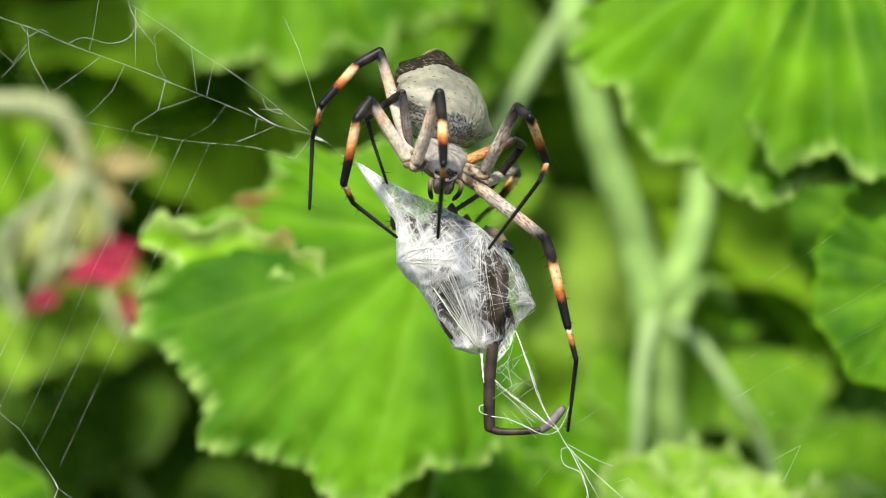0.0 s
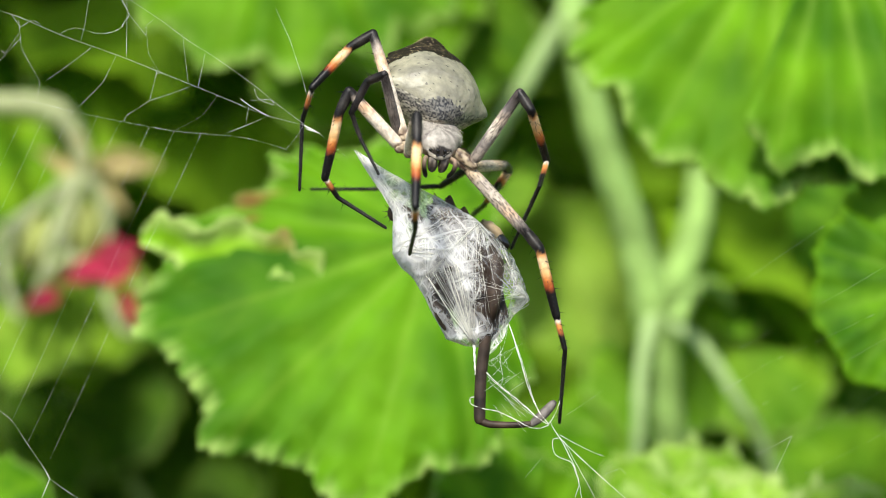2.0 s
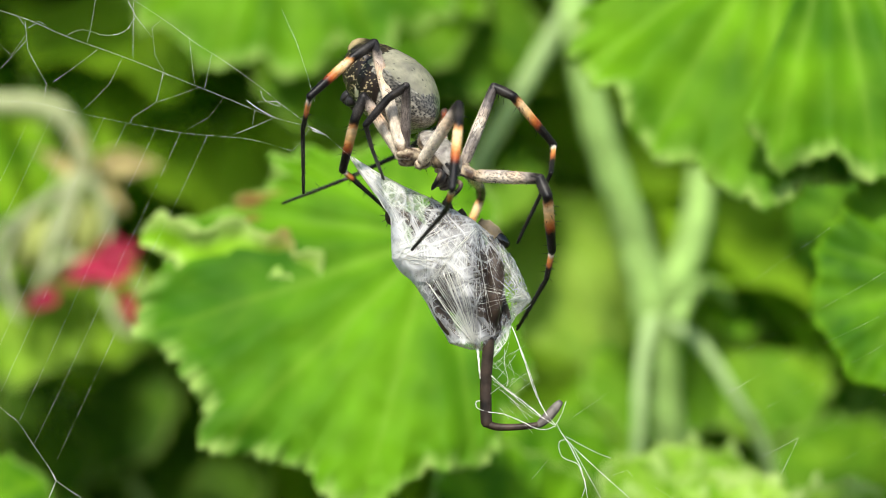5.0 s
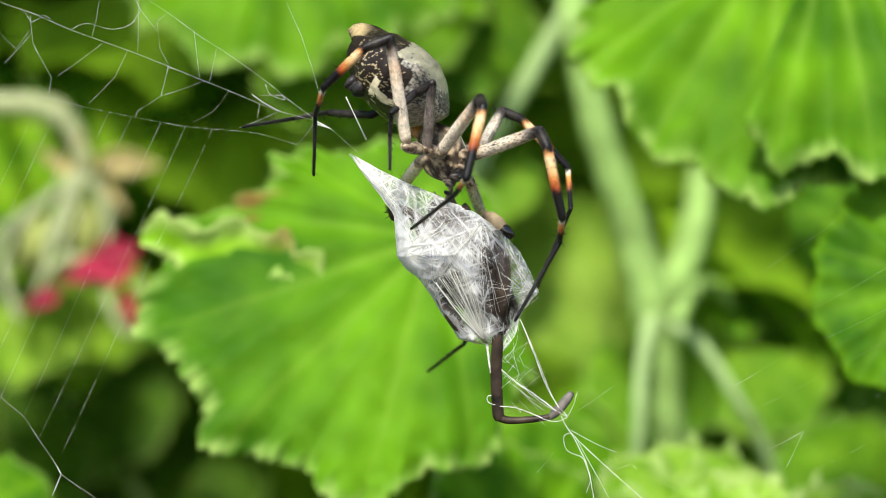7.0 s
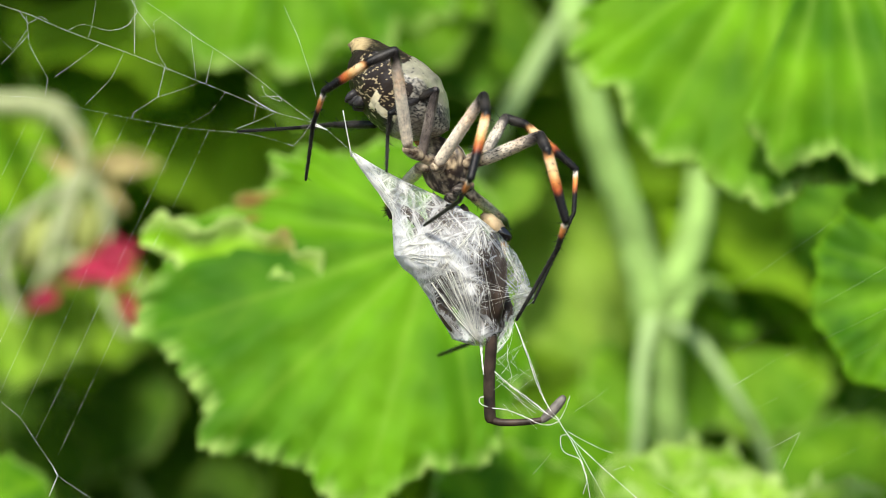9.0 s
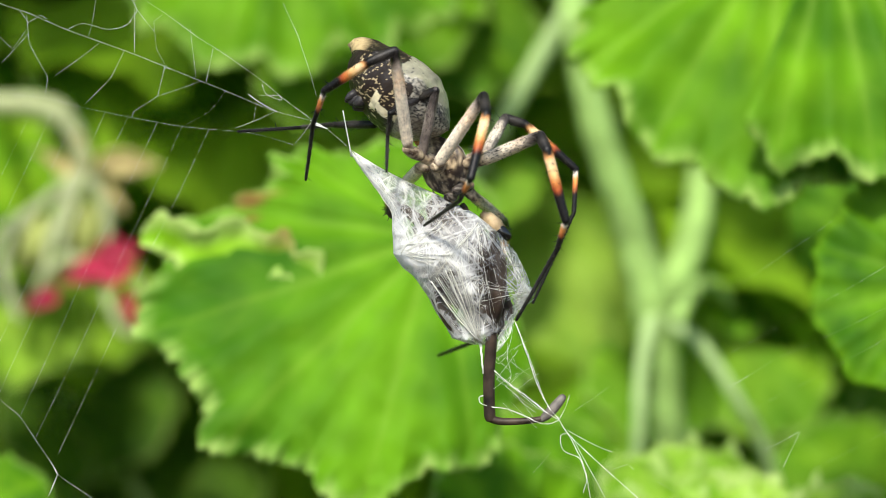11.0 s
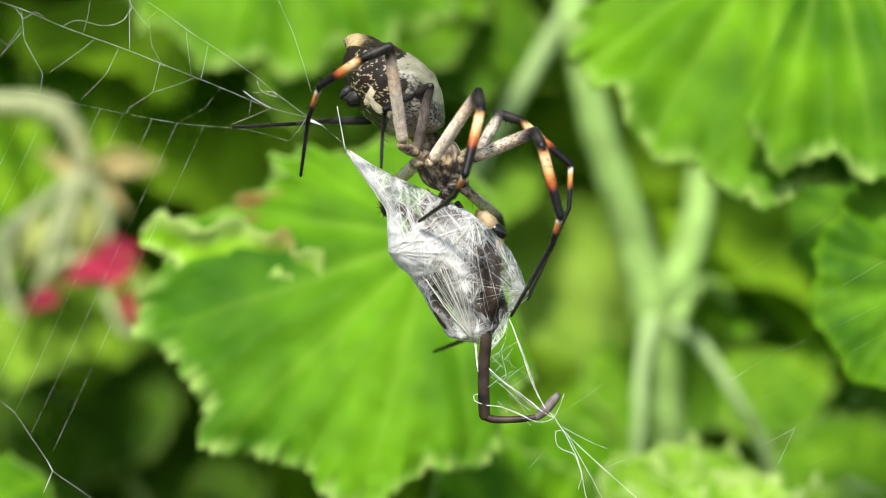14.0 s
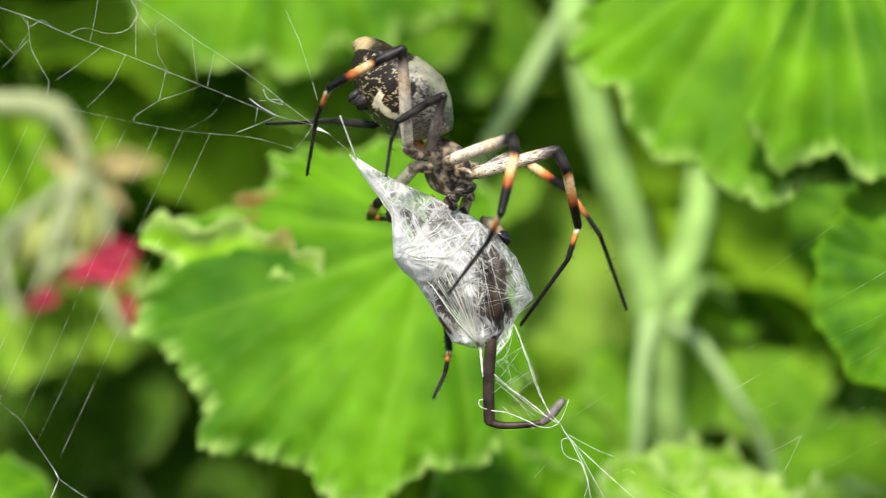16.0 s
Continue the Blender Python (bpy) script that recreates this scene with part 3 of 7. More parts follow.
def thread(points, width=0.034, beads=0.0, wave=0.0, parent=None, depth=0.0, drop=0.013, curl=False):
    """A thread in the web's plane through points in millimetres; beads: spacing of glue drops."""
    rng = random.Random(int(sum(p[0] * 7 + p[1] * 13 for p in points)))
    pts = [Vector((p[0] * MM, depth * MM, p[1] * MM)) for p in points]
    if curl or len(pts) > 4:
        pts = smooth_path(pts, 6)
    line = []
    for a, b in zip(pts, pts[1:]):
        n = max(2, int((b - a).length / (0.32 * MM)))
        for i in range(n):
            line.append(a.lerp(b, i / n) + Vector((0, 0, -0.15 * MM * math.sin(math.pi * i / n) * min(1.0, (b - a).length / (12 * MM)))))
    line.append(pts[-1])
    if wave:
        line = [p + Vector((rng.uniform(-1, 1), 0, rng.uniform(-1, 1))) * wave * MM for p in line]
    if width < 0.03 and not beads:
        width *= 0.36
        beads, drop = 0.6, 0.024
    elif width >= 0.03:
        width *= 0.72
        wave = max(wave, 0.025)
    pieces = [tube_data(line, [width * MM * rng.uniform(0.5, 1.4) for _ in line], 5)]
    if beads:
        for i, (a, b) in enumerate(zip(line, line[1:])):
            run = 0.55 + 1.6 * noise.noise((i * 0.45, points[0][0], points[0][1]))      # drops stand in runs
            for u in (0.25, 0.75):
                if rng.random() < beads * run * 1.3:
                    pieces.append(ball_data(a.lerp(b, u + rng.uniform(-0.2, 0.2)), [drop * MM * rng.uniform(0.8, 1.7)] * 3, 6, 4))
    v, f = joined(pieces)
    return mesh_object("thread", v, f, SILK, parent or web)


thread([(-39.86, 21.30), (-37.03, 20.12), (-34.67, 19.32), (-31.36, 17.90), (-26.40, 16.11), (-22.86, 14.69), (-18.37, 12.89), (-14.36, 11.24), (-11.05, 10.34), (-9.78, 9.68)], 0.023)
thread([(-26.17, 21.21), (-23.10, 19.18), (-20.73, 17.43), (-18.28, 15.87), (-15.30, 13.74), (-13.41, 12.19), (-11.05, 10.44)], 0.020)
thread([(-39.86, 12.70), (-37.03, 12.52), (-33.96, 12.33), (-30.42, 11.52), (-26.87, 10.77), (-23.80, 10.20), (-21.91, 9.87), (-19.55, 9.64), (-16.72, 9.40), (-14.83, 9.02), (-12.47, 8.31)], 0.0035, 0.7, drop=0.021)
thread([(-13.41, 20.12), (-12.23, 17.52), (-11.29, 14.69), (-10.67, 12.42)], 0.023)
thread([(-12.47, 8.45), (-11.76, 9.26), (-11.15, 10.20)], 0.023)
thread([(-34.90, 19.18), (-34.67, 16.81), (-33.11, 13.98), (-33.39, 12.33)], 0.025)
thread([(-35.61, 19.79), (-34.76, 18.56), (-33.72, 19.18), (-33.11, 18.84)], 0.022)
thread([(-31.60, 17.90), (-30.18, 18.47), (-28.05, 17.99), (-26.54, 18.37), (-25.93, 19.18), (-25.69, 19.65), (-26.26, 20.83), (-26.45, 21.77)], 0.022, wave=0.02)
thread([(-28.91, 21.77), (-29.38, 18.70), (-29.71, 17.43)], 0.022)
thread([(-25.84, 20.83), (-25.88, 16.11)], 0.023)
thread([(-25.69, 19.65), (-24.18, 17.76), (-24.04, 16.34), (-23.10, 14.69)], 0.022)
thread([(-24.18, 17.76), (-24.28, 18.70), (-23.57, 19.18)], 0.022)
thread([(-21.21, 17.99), (-20.73, 13.98)], 0.022)
thread([(-19.32, 16.34), (-19.88, 13.65)], 0.022)
thread([(-28.86, 16.81), (-32.54, 14.12)], 0.023)
thread([(-26.73, 16.25), (-27.82, 13.98), (-29.94, 11.85)], 0.023)
thread([(-23.33, 14.92), (-23.95, 12.42), (-25.93, 11.15), (-26.07, 10.67)], 0.022)
thread([(-23.71, 15.26), (-23.28, 14.69), (-22.86, 14.69)], 0.023)
thread([(-20.40, 13.65), (-23.95, 12.42)], 0.023)
thread([(-18.23, 12.89), (-19.55, 11.15), (-21.91, 9.87)], 0.0028, 0.7, drop=0.021)
thread([(-16.34, 12.56), (-15.54, 11.95), (-14.03, 11.15)], 0.045)
thread([(-15.54, 12.42), (-13.89, 12.47), (-13.65, 12.09), (-14.83, 12.56), (-15.21, 13.37)], 0.023)
thread([(-13.65, 12.42), (-13.79, 12.00)], 0.023)
thread([(-15.68, 11.85), (-15.92, 10.44)], 0.022)
thread([(-14.03, 11.15), (-17.43, 9.73)], 0.025)
thread([(-37.97, 18.23), (-36.08, 16.34), (-34.90, 17.99)], 0.020)
thread([(-37.03, 15.16), (-34.76, 17.62)], 0.019)
thread([(-34.81, 10.49), (-37.97, 3.83)], 0.0028, 0.7, drop=0.021)
thread([(-32.59, 11.43), (-37.97, 0.05)], 0.0028, 0.7, drop=0.021)
thread([(-30.51, 11.43), (-37.97, -4.44)], 0.0028, 0.7, drop=0.021)
thread([(-28.29, 11.15), (-37.97, -9.87)], 0.0028, 0.7, drop=0.021)
thread([(-26.35, 10.82), (-29.38, 4.53), (-32.26, -1.61), (-36.41, -10.67), (-37.50, -13.18)], 0.0028, 0.7, drop=0.021)
thread([(-23.99, 10.15), (-29.38, -0.94), (-35.42, -14.31)], 0.0028, 0.7, drop=0.021)
thread([(-21.91, 9.87), (-26.54, 0.00), (-34.19, -16.25)], 0.0028, 0.7, drop=0.021)
thread([(-19.70, 9.54), (-24.28, 0.00), (-32.26, -17.52)], 0.0028, 0.7, drop=0.021)
thread([(-37.97, -12.23), (-36.41, -13.56), (-35.42, -14.41), (-34.19, -16.25), (-32.68, -18.47), (-32.31, -19.22)], 0.023)
thread([(-32.68, -18.47), (-32.31, -19.22), (-33.06, -21.02)], 0.045)
thread([(-32.31, -19.22), (-29.94, -20.83), (-28.76, -21.68)], 0.020)
thread([(-9.73, 9.64), (-8.69, 8.74), (-7.37, 7.60)], 0.010)
thread([(-11.05, 10.34), (-9.73, 9.68), (-10.91, 10.06)], 0.072)
thread([(24.18, -3.64), (28.62, -0.66), (32.40, 1.94)], 0.0010, 0.55, drop=0.017)
thread([(23.57, -9.21), (30.56, -5.38), (37.03, -1.75), (39.48, -0.43)], 0.0010, 0.55, drop=0.017)
thread([(23.71, -11.95), (25.46, -10.96)], 0.023)
thread([(25.46, -10.96), (27.68, -9.54), (37.03, -5.24), (39.48, -4.11)], 0.0010, 0.55, drop=0.017)
thread([(26.26, -13.51), (37.03, -7.79), (39.48, -6.57)], 0.0010, 0.55, drop=0.017)
thread([(31.83, -15.11), (37.03, -11.95), (39.48, -10.58)], 0.0010, 0.55, drop=0.017)
thread([(30.89, -18.75), (37.03, -15.59), (39.48, -14.36)], 0.0010, 0.55, drop=0.017)
thread([(26.73, -17.19), (29.76, -15.59), (28.34, -18.61)], 0.022)
thread([(10.96, -13.84), (13.98, -11.76)], 0.003, 0.7, drop=0.015)
thread([(8.93, -17.33), (7.46, -19.08)], 0.003, 0.7, drop=0.015)
thread([(9.49, -14.36), (10.34, -15.77), (12.80, -18.14), (15.49, -20.55), (17.29, -22.15)], 0.041)
thread([(10.34, -15.77), (11.62, -18.37), (12.33, -21.68)], 0.045, wave=0.03, curl=True)
thread([(10.34, -15.77), (9.73, -16.01), (9.97, -17.19), (11.24, -17.81), (11.62, -18.61), (11.95, -19.55), (11.62, -20.73)], 0.036, wave=0.02, curl=True)
thread([(10.34, -15.54), (13.04, -16.96), (14.07, -17.33)], 0.020, 0.3)
thread([(10.67, -16.01), (12.80, -19.88), (13.74, -21.68)], 0.019, 0.3)
thread([(14.22, -18.75), (15.40, -18.33), (15.87, -18.84)], 0.016)
thread([(17.76, -19.79), (19.65, -20.83)], 0.003, 0.7, drop=0.015)

# ---- wrapped insect ----
prey = tagged(new("wrapped_insect"), "insect wrapped in white silk with a dark hind leg sticking out", "insect")
# the shroud: slices of height, edge and edge, in millimetres round the leg's bend
SLICES = [(22.9, -11.6, -11.35), (21.6, -10.75, -9.3), (20.3, -9.8, -6.8), (19.1, -8.9, -4.0), (17.7, -7.95, -1.3), (16.0, -7.85, 0.9), (14.2, -7.8, 2.4),
          (13.2, -7.1, 2.85), (12.0, -5.8, 3.4), (10.8, -5.0, 3.9), (9.4, -4.25, 2.6), (8.2, -3.5, 1.9), (7.1, -2.9, 1.1), (6.6, -1.2, 0.1)]


def slice_at(z):
    """Middle and half width of the shroud at a height."""
    zs = [q[0] for q in SLICES][::-1]
    x0 = float(np.interp(z, zs, [q[1] for q in SLICES][::-1]))
    x1 = float(np.interp(z, zs, [q[2] for q in SLICES][::-1]))
    return (x0 + x1) / 2, max(0.05, (x1 - x0) / 2)


def crease(x, z, a):
    """Sharp folds of the taut silk: ridges that run along the bundle and across it."""
    u, v = 0.45 * x - 0.89 * z, 0.89 * x + 0.45 * z
    side = 3.0 if math.sin(a) > 0 else 0.0
    long = 1 - 2.4 * abs(noise.noise((u * 0.16, v * 0.75 + side, 1.5)))
    cross = 1 - 2.4 * abs(noise.noise((u * 0.55 + side, v * 0.22, 7.5)))
    small = 1 - 2.4 * abs(noise.noise((x * 1.1, z * 1.1, 3.5 + side)))
    return 0.45 * long + 0.4 * cross + 0.25 * small


def shroud_at(z, a):
    """A place on the shroud in millimetres: a height and an angle round it."""
    c, w = slice_at(z)
    fold = crease(c + w * math.cos(a), z, a)
    deep = w * 0.70 * (0.35 + 0.65 * min(1.0, w / 4))
    return Vector((c + w * math.cos(a) * (1 + 0.035 * fold), math.sin(a) * (deep + 0.42 * fold * min(1.0, w / 2)), z + 0.12 * fold * math.sin(a)))


def shroud_front(x, z):
    """The near side of the shroud at a place across it."""
    z = min(22.7, max(6.65, z))
    c, w = slice_at(z)
    a = -math.acos(max(-0.995, min(0.995, (x - c) / w)))
    p = shroud_at(z, a)
    return Vector((x if abs(x - c) < w else p.x, p.y, z))


def bump(x, z, cx, cz, wx, wz):
    return math.exp(-((x - cx) / wx) ** 2 - ((z - cz) / wz) ** 2)


vs, fs, cs = [], [], []
NS, NA = 130, 128
for j in range(NS + 1):
    for i in range(NA):
        a = 2 * math.pi * i / NA
        p = shroud_at(22.9 - 16.3 * j / NS, a)
        x, z = p.x, p.z
        vs.append(p * MM)
        c, w = slice_at(z)
        patch = noise.noise((x * 0.42, p.y * 0.3, z * 0.42 + 5)) + 0.5 * noise.noise((x * 1.3, p.y, z * 1.3))
        thick = 0.16 + 0.50 * patch
        thick += 0.55 * bump(x, z, -6.4, 14.1, 2.3, 1.7) + 0.5 * bump(x, z, -9.5, 20.8, 2.2, 2.0)      # dense white folds
        thick += 0.45 * max(0.0, min(1.0, ((c - x) / w - 0.62) / 0.3))                                    # the drawn-over edge
        thick += 0.30 * bump(x, z, -2.4, 15.0, 1.6, 2.6) + 0.30 * bump(x, z, -1.9, 9.0, 0.7, 2.6)
        thick += 0.22 * max(0.0, min(1.0, ((x - c) / w - 0.72) / 0.2))
        thick -= 0.50 * bump(x, z, 0.9, 11.5, 1.7, 3.6) + 0.30 * bump(x, z, -3.9, 10.6, 0.8, 1.1) + 0.22 * bump(x, z, -3.6, 17.2, 2.0, 1.4) - 0.2 * bump(x, z, -7.2, 17.4, 1.2, 1.6)
        cs.append([max(-0.3, min(0.95, thick))] * 3)
for j in range(NS):
    for i in range(NA):
        i2 = (i + 1) % NA
        fs.append((j * NA + i, j * NA + i2, (j + 1) * NA + i2, (j + 1) * NA + i))
mesh_object("silk_shroud", vs, fs, SHEET, prey, "thin white silk wrapping", cs)

# the insect inside
def segmented(p, q):
    return 1 + 0.05 * math.cos(q * 16) + 0.03 * math.sin(2 * p) + 0.16 * noise.noise((math.cos(p) * 2, math.sin(p) * 2, q * 4)) + 0.07 * noise.noise((math.cos(p) * 6, math.sin(p) * 6, q * 12))


t = basis((0.42, 0.05, -0.9), (1, 0, 0))
v, f = ball_data((-1.7 * MM, 0.3 * MM, 13.3 * MM), (2.7 * MM, 1.9 * MM, 5.9 * MM), 64, 90, t, segmented)
mesh_object("body", v, f, INSECT, prey, "dark brown ringed insect body")
v, f = tube_data([(0.4 * MM, -0.6 * MM, 16.0 * MM), (0.9 * MM, -1.4 * MM, 13.5 * MM), (0.9 * MM, -1.5 * MM, 11.0 * MM), (0.4 * MM, -0.8 * MM, 7.6 * MM)], [0.3 * MM, 0.75 * MM, 0.75 * MM, 0.45 * MM], 12)
mesh_object("thigh", v, f, INSECT, prey, "dark folded hind thigh")
v, f = tube_data(smooth_path([(0.35 * MM, -1.0 * MM, 9.5 * MM), (0.35 * MM, -0.6 * MM, 7.2 * MM), (0.15 * MM, -0.2 * MM, 4.0 * MM), (0.2 * MM, 0, 1.0 * MM), (0.3 * MM, 0, 0.15 * MM)], 6), [0.5 * MM] * 20 + [0.49 * MM, 0.47 * MM, 0.44 * MM, 0.40 * MM, 0.36 * MM], 12)
mesh_object("shin", v, f, INSECT, prey, "dark brown spined shin")
path = smooth_path([(0.2 * MM, 0, 0.42 * MM), (1.2 * MM, 0, 0.12 * MM), (3.4 * MM, -0.1 * MM, 0.18 * MM), (4.9 * MM, -0.1 * MM, 0.4 * MM)], 6)
v, f = tube_data(path, [0.36 * MM - 0.007 * MM * i for i in range(len(path))], 10)
mesh_object("foot", v, f, INSECT, prey, "dark jointed foot")
path = smooth_path([(4.5 * MM, -0.1 * MM, 0.2 * MM), (5.5 * MM, -0.1 * MM, 1.15 * MM), (6.5 * MM, -0.1 * MM, 2.35 * MM)], 6)
v, f = tube_data(path, [q * MM for q in (0.22, 0.3, 0.36, 0.40, 0.42, 0.43, 0.43, 0.43, 0.42, 0.40, 0.37, 0.32, 0.18)], 12)
mesh_object("foot_pad", v, f, FOOT, prey, "greyish flattened foot tip")

for points, radii in ((((-6.0, 0.2, 16.5), (-5.4, -0.3, 13.6), (-4.3, -0.6, 11.2), (-3.1, -0.5, 8.6), (-2.2, -0.2, 7.4)), (0.3, 0.6, 0.75, 0.6, 0.3)),
                      (((-7.6, 0.4, 18.4), (-6.2, -0.2, 17.4), (-4.6, -0.5, 15.6), (-3.6, -0.8, 13.4)), (0.25, 0.5, 0.55, 0.3))):
    path = smooth_path([Vector(p) * MM for p in points], 6)
    v, f = tube_data(path, [float(np.interp(i / (len(path) - 1), np.linspace(0, 1, len(radii)), radii)) * MM for i in range(len(path))], 12)
    mesh_object("folded_leg", v, f, INSECT, prey, "brown folded leg under the silk")
t = basis((0.75, 0.1, -0.65), (1, 0, 0))
v, f = ball_data((0.55 * MM, 1.8 * MM, 16.75 * MM), (0.70 * MM, 0.75 * MM, 1.35 * MM), 20, 16, t, lambda p, q: 1 + 0.06 * math.cos(q * 9) + 0.12 * noise.noise((math.cos(p) * 2, math.sin(p) * 2, q * 3)))
mesh_object("head", v, f, TAN, prey, "tan brown insect head")
v, f = ball_data((1.38 * MM, 1.8 * MM, 16.0 * MM), (0.58 * MM, 0.66 * MM, 0.9 * MM), 18, 14, t)
mesh_object("jaw", v, f, BLACK, prey, "glossy black insect jaw")
v, f = ball_data((-8.0 * MM, 1.0 * MM, 17.9 * MM), (0.5 * MM, 0.6 * MM, 0.75 * MM), 14, 10)
sp = [tube_data([(-8.0 * MM, 1.0 * MM, 17.9 * MM), ((-8.0 + 0.95 * math.cos(k)) * MM, 1.0 * MM, (17.9 + 1.0 * math.sin(k)) * MM)], [0.1 * MM, 0.02 * MM], 4) for k in (1.9, 2.5, 3.1, 3.7, 4.3, 4.9)]
v, f = joined([(v, f)] + sp)
mesh_object("leg_stub", v, f, INSECT, prey, "black bristly leg stub")

# strands wound round the bundle: fans that run together in knots, and loose turns
rng = random.Random(12)
pieces = []


def strand(x0, z0, x1, z1, width, bow=0.0, lift=0.10):
    """A strand over the near side of the shroud, from place to place."""
    n = max(5, int(math.hypot(x1 - x0, z1 - z0) / 0.5))
    line, nx, nz = [], -(z1 - z0), x1 - x0
    for i in range(n + 1):
        u = i / n
        k = bow * math.sin(math.pi * u)
        p = shroud_front(x0 + (x1 - x0) * u + nx * k, z0 + (z1 - z0) * u + nz * k)
        line.append(p)
    # taut: it bridges the hollows between the folds
    for _ in range(2):
        line = [line[0]] + [Vector((q.x, min(q.y, (p.y + r.y) / 2), q.z)) for p, q, r in zip(line, line[1:], line[2:])] + [line[-1]]
    line = [(p + Vector((rng.gauss(0, 0.012), -lift + rng.gauss(0, 0.012), rng.gauss(0, 0.012)))) * MM for p in line]
    pieces.append(tube_data(line, [width * MM * rng.uniform(0.7, 1.3) for _ in line], 4))


def fan(knot, spread, far, count, widths, bow=0.03):
    """Strands from a knot to a row of far places."""
    for _ in range(count):
        (ax, az), (bx, bz) = far
        u = rng.random()
        strand(knot[0] + rng.gauss(0, spread), knot[1] + rng.gauss(0, spread), ax + (bx - ax) * u + rng.gauss(0, 0.35), az + (bz - az) * u + rng.gauss(0, 0.35),
               rng.choice(widths), rng.uniform(-bow, bow))


FINE, MIXED = (0.004, 0.005, 0.007, 0.009), (0.005, 0.007, 0.009, 0.012, 0.018)
LOW, LEFT, SHOULDER, CORNER, TIP = (-0.75, 6.8), (-7.2, 14.2), (-0.7, 16.7), (3.5, 10.9), (-10.6, 21.7)
fan(LOW, 0.22, ((-6.2, 13.4), (-1.4, 16.4)), 24, MIXED, 0.09)
fan(LOW, 0.2, ((-3.6, 8.0), (-0.6, 14.0)), 9, FINE, 0.1)
fan(LOW, 0.07, ((-5.2, 12.2), (-2.2, 14.0)), 11, (0.02, 0.03, 0.05), 0.03)
fan(LEFT, 0.35, ((-3.4, 17.2), (-2.4, 12.4)), 16, MIXED, 0.10)
fan(LEFT, 0.5, ((-5.4, 16.4), (-4.2, 13.0)), 12, (0.01, 0.015, 0.025), 0.06)
fan(TIP, 0.30, ((-7.6, 15.0), (-3.6, 18.4)), 20, MIXED, 0.12)
fan(SHOULDER, 0.12, ((-0.9, 7.4), (1.6, 9.8)), 5, (0.009, 0.014, 0.02), 0.015)
fan(SHOULDER, 0.2, ((-6.0, 12.5), (-2.5, 11.0)), 8, MIXED, 0.05)
fan(SHOULDER, 0.2, ((1.0, 13.2), (3.2, 11.8)), 5, FINE, 0.05)
fan(CORNER, 0.12, ((0.6, 15.2), (1.9, 13.6)), 9, MIXED, 0.03)
fan(CORNER, 0.12, ((-1.0, 8.2), (-0.8, 12.4)), 8, FINE, 0.04)
fan((-0.2, 13.6), 0.8, ((-4.6, 18.2), (-5.6, 15.6)), 10, FINE, 0.16)
for _ in range(34):
    z = rng.uniform(8.0, 19.5)
    c, w = slice_at(z)
    x, turn, ln = c + w * rng.uniform(-0.9, 0.8), rng.uniform(0, 3.14), rng.uniform(0.6, 2.6)
    strand(x, z, x + ln * math.cos(turn), z - ln * math.sin(turn), rng.choice(FINE), rng.choice((-1, 1)) * rng.uniform(0.05, 0.45))
v, f = joined(pieces)
tagged(mesh_object("strand_wrap", v, f, SILK, prey, "white silk strands wound round the insect"), kind="stuff")


def stay(points, width, rough=0.5):
    """A taut silk stay in the prey's space."""
    line = [p + Vector((rng.uniform(-1, 1), 0, rng.uniform(-1, 1))) * min(width, 0.05) * rough * MM for p in smooth_path([(x * MM, -0.45 * MM, z * MM) for x, z in points], 9)]
    v, f = tube_data(line, [width * MM * rng.uniform(0.12, 0.58) for _ in line], 6)
    mesh_object("silk_stay", v, f, SILK, prey)


# cords that run together at the lower knot and down to the foot
for k in range(6):
    stay([(-1.6 + 0.3 * k, 8.4 + 0.3 * (k % 3)), (-0.75 + 0.06 * k, 6.9), (-0.45 + 0.02 * k, 5.4 - 0.25 * k)], 0.14)
stay([(2.3, 8.6), (3.3, 5.9), (4.3, 3.0), (5.2, 1.3), (6.0, 0.35)], 0.105)
stay([(2.35, 8.5), (3.5, 5.6), (4.6, 2.5), (5.3, 1.1)], 0.06)
stay([(0.6, 4.4), (2.0, 3.2), (3.4, 2.2), (5.0, 0.9), (6.0, 0.3)], 0.11)
stay([(0.7, 4.1), (2.5, 2.7), (4.2, 1.3), (5.2, 0.8)], 0.055)
stay([(-0.3, 2.3), (-0.65, 2.2), (-0.55, 1.7), (0.3, 1.4), (1.8, 1.15), (3.4, 0.5), (4.3, 0.05), (5.2, -0.05), (6.0, 0.25)], 0.085)
stay([(3.9, 10.4), (2.0, 9.0), (1.6, 8.2), (0.2, 6.2)], 0.075)
stay([(2.1, 8.8), (1.9, 7.4), (1.1, 6.5), (0.5, 5.6)], 0.05)
stay([(2.2, 8.2), (1.9, 6.6), (1.5, 5.9), (0.9, 5.4)], 0.03)
stay([(1.7, 6.7), (1.7, 5.4), (2.0, 4.0), (1.6, 3.1)], 0.03)
stay([(1.5, 5.5), (1.0, 5.0), (0.7, 5.3), (1.3, 5.7), (1.8, 5.2)], 0.022)
stay([(6.9, 2.4), (6.5, 1.2), (6.0, 0.3)], 0.06)
for _ in range(17):
    a = (rng.uniform(0.5, 2.6), rng.uniform(1.6, 6.0))
    turn, ln = rng.choice((0.6, 0.75, -0.85, -0.7)) + rng.gauss(0, 0.12), rng.uniform(1.2, 3.4)
    stay([a, (a[0] + 0.5 * ln * math.cos(turn), a[1] + 0.5 * ln * math.sin(turn) + rng.uniform(-0.1, 0.1)), (a[0] + ln * math.cos(turn), a[1] + ln * math.sin(turn))], rng.choice((0.016, 0.022, 0.028)), 1.2)
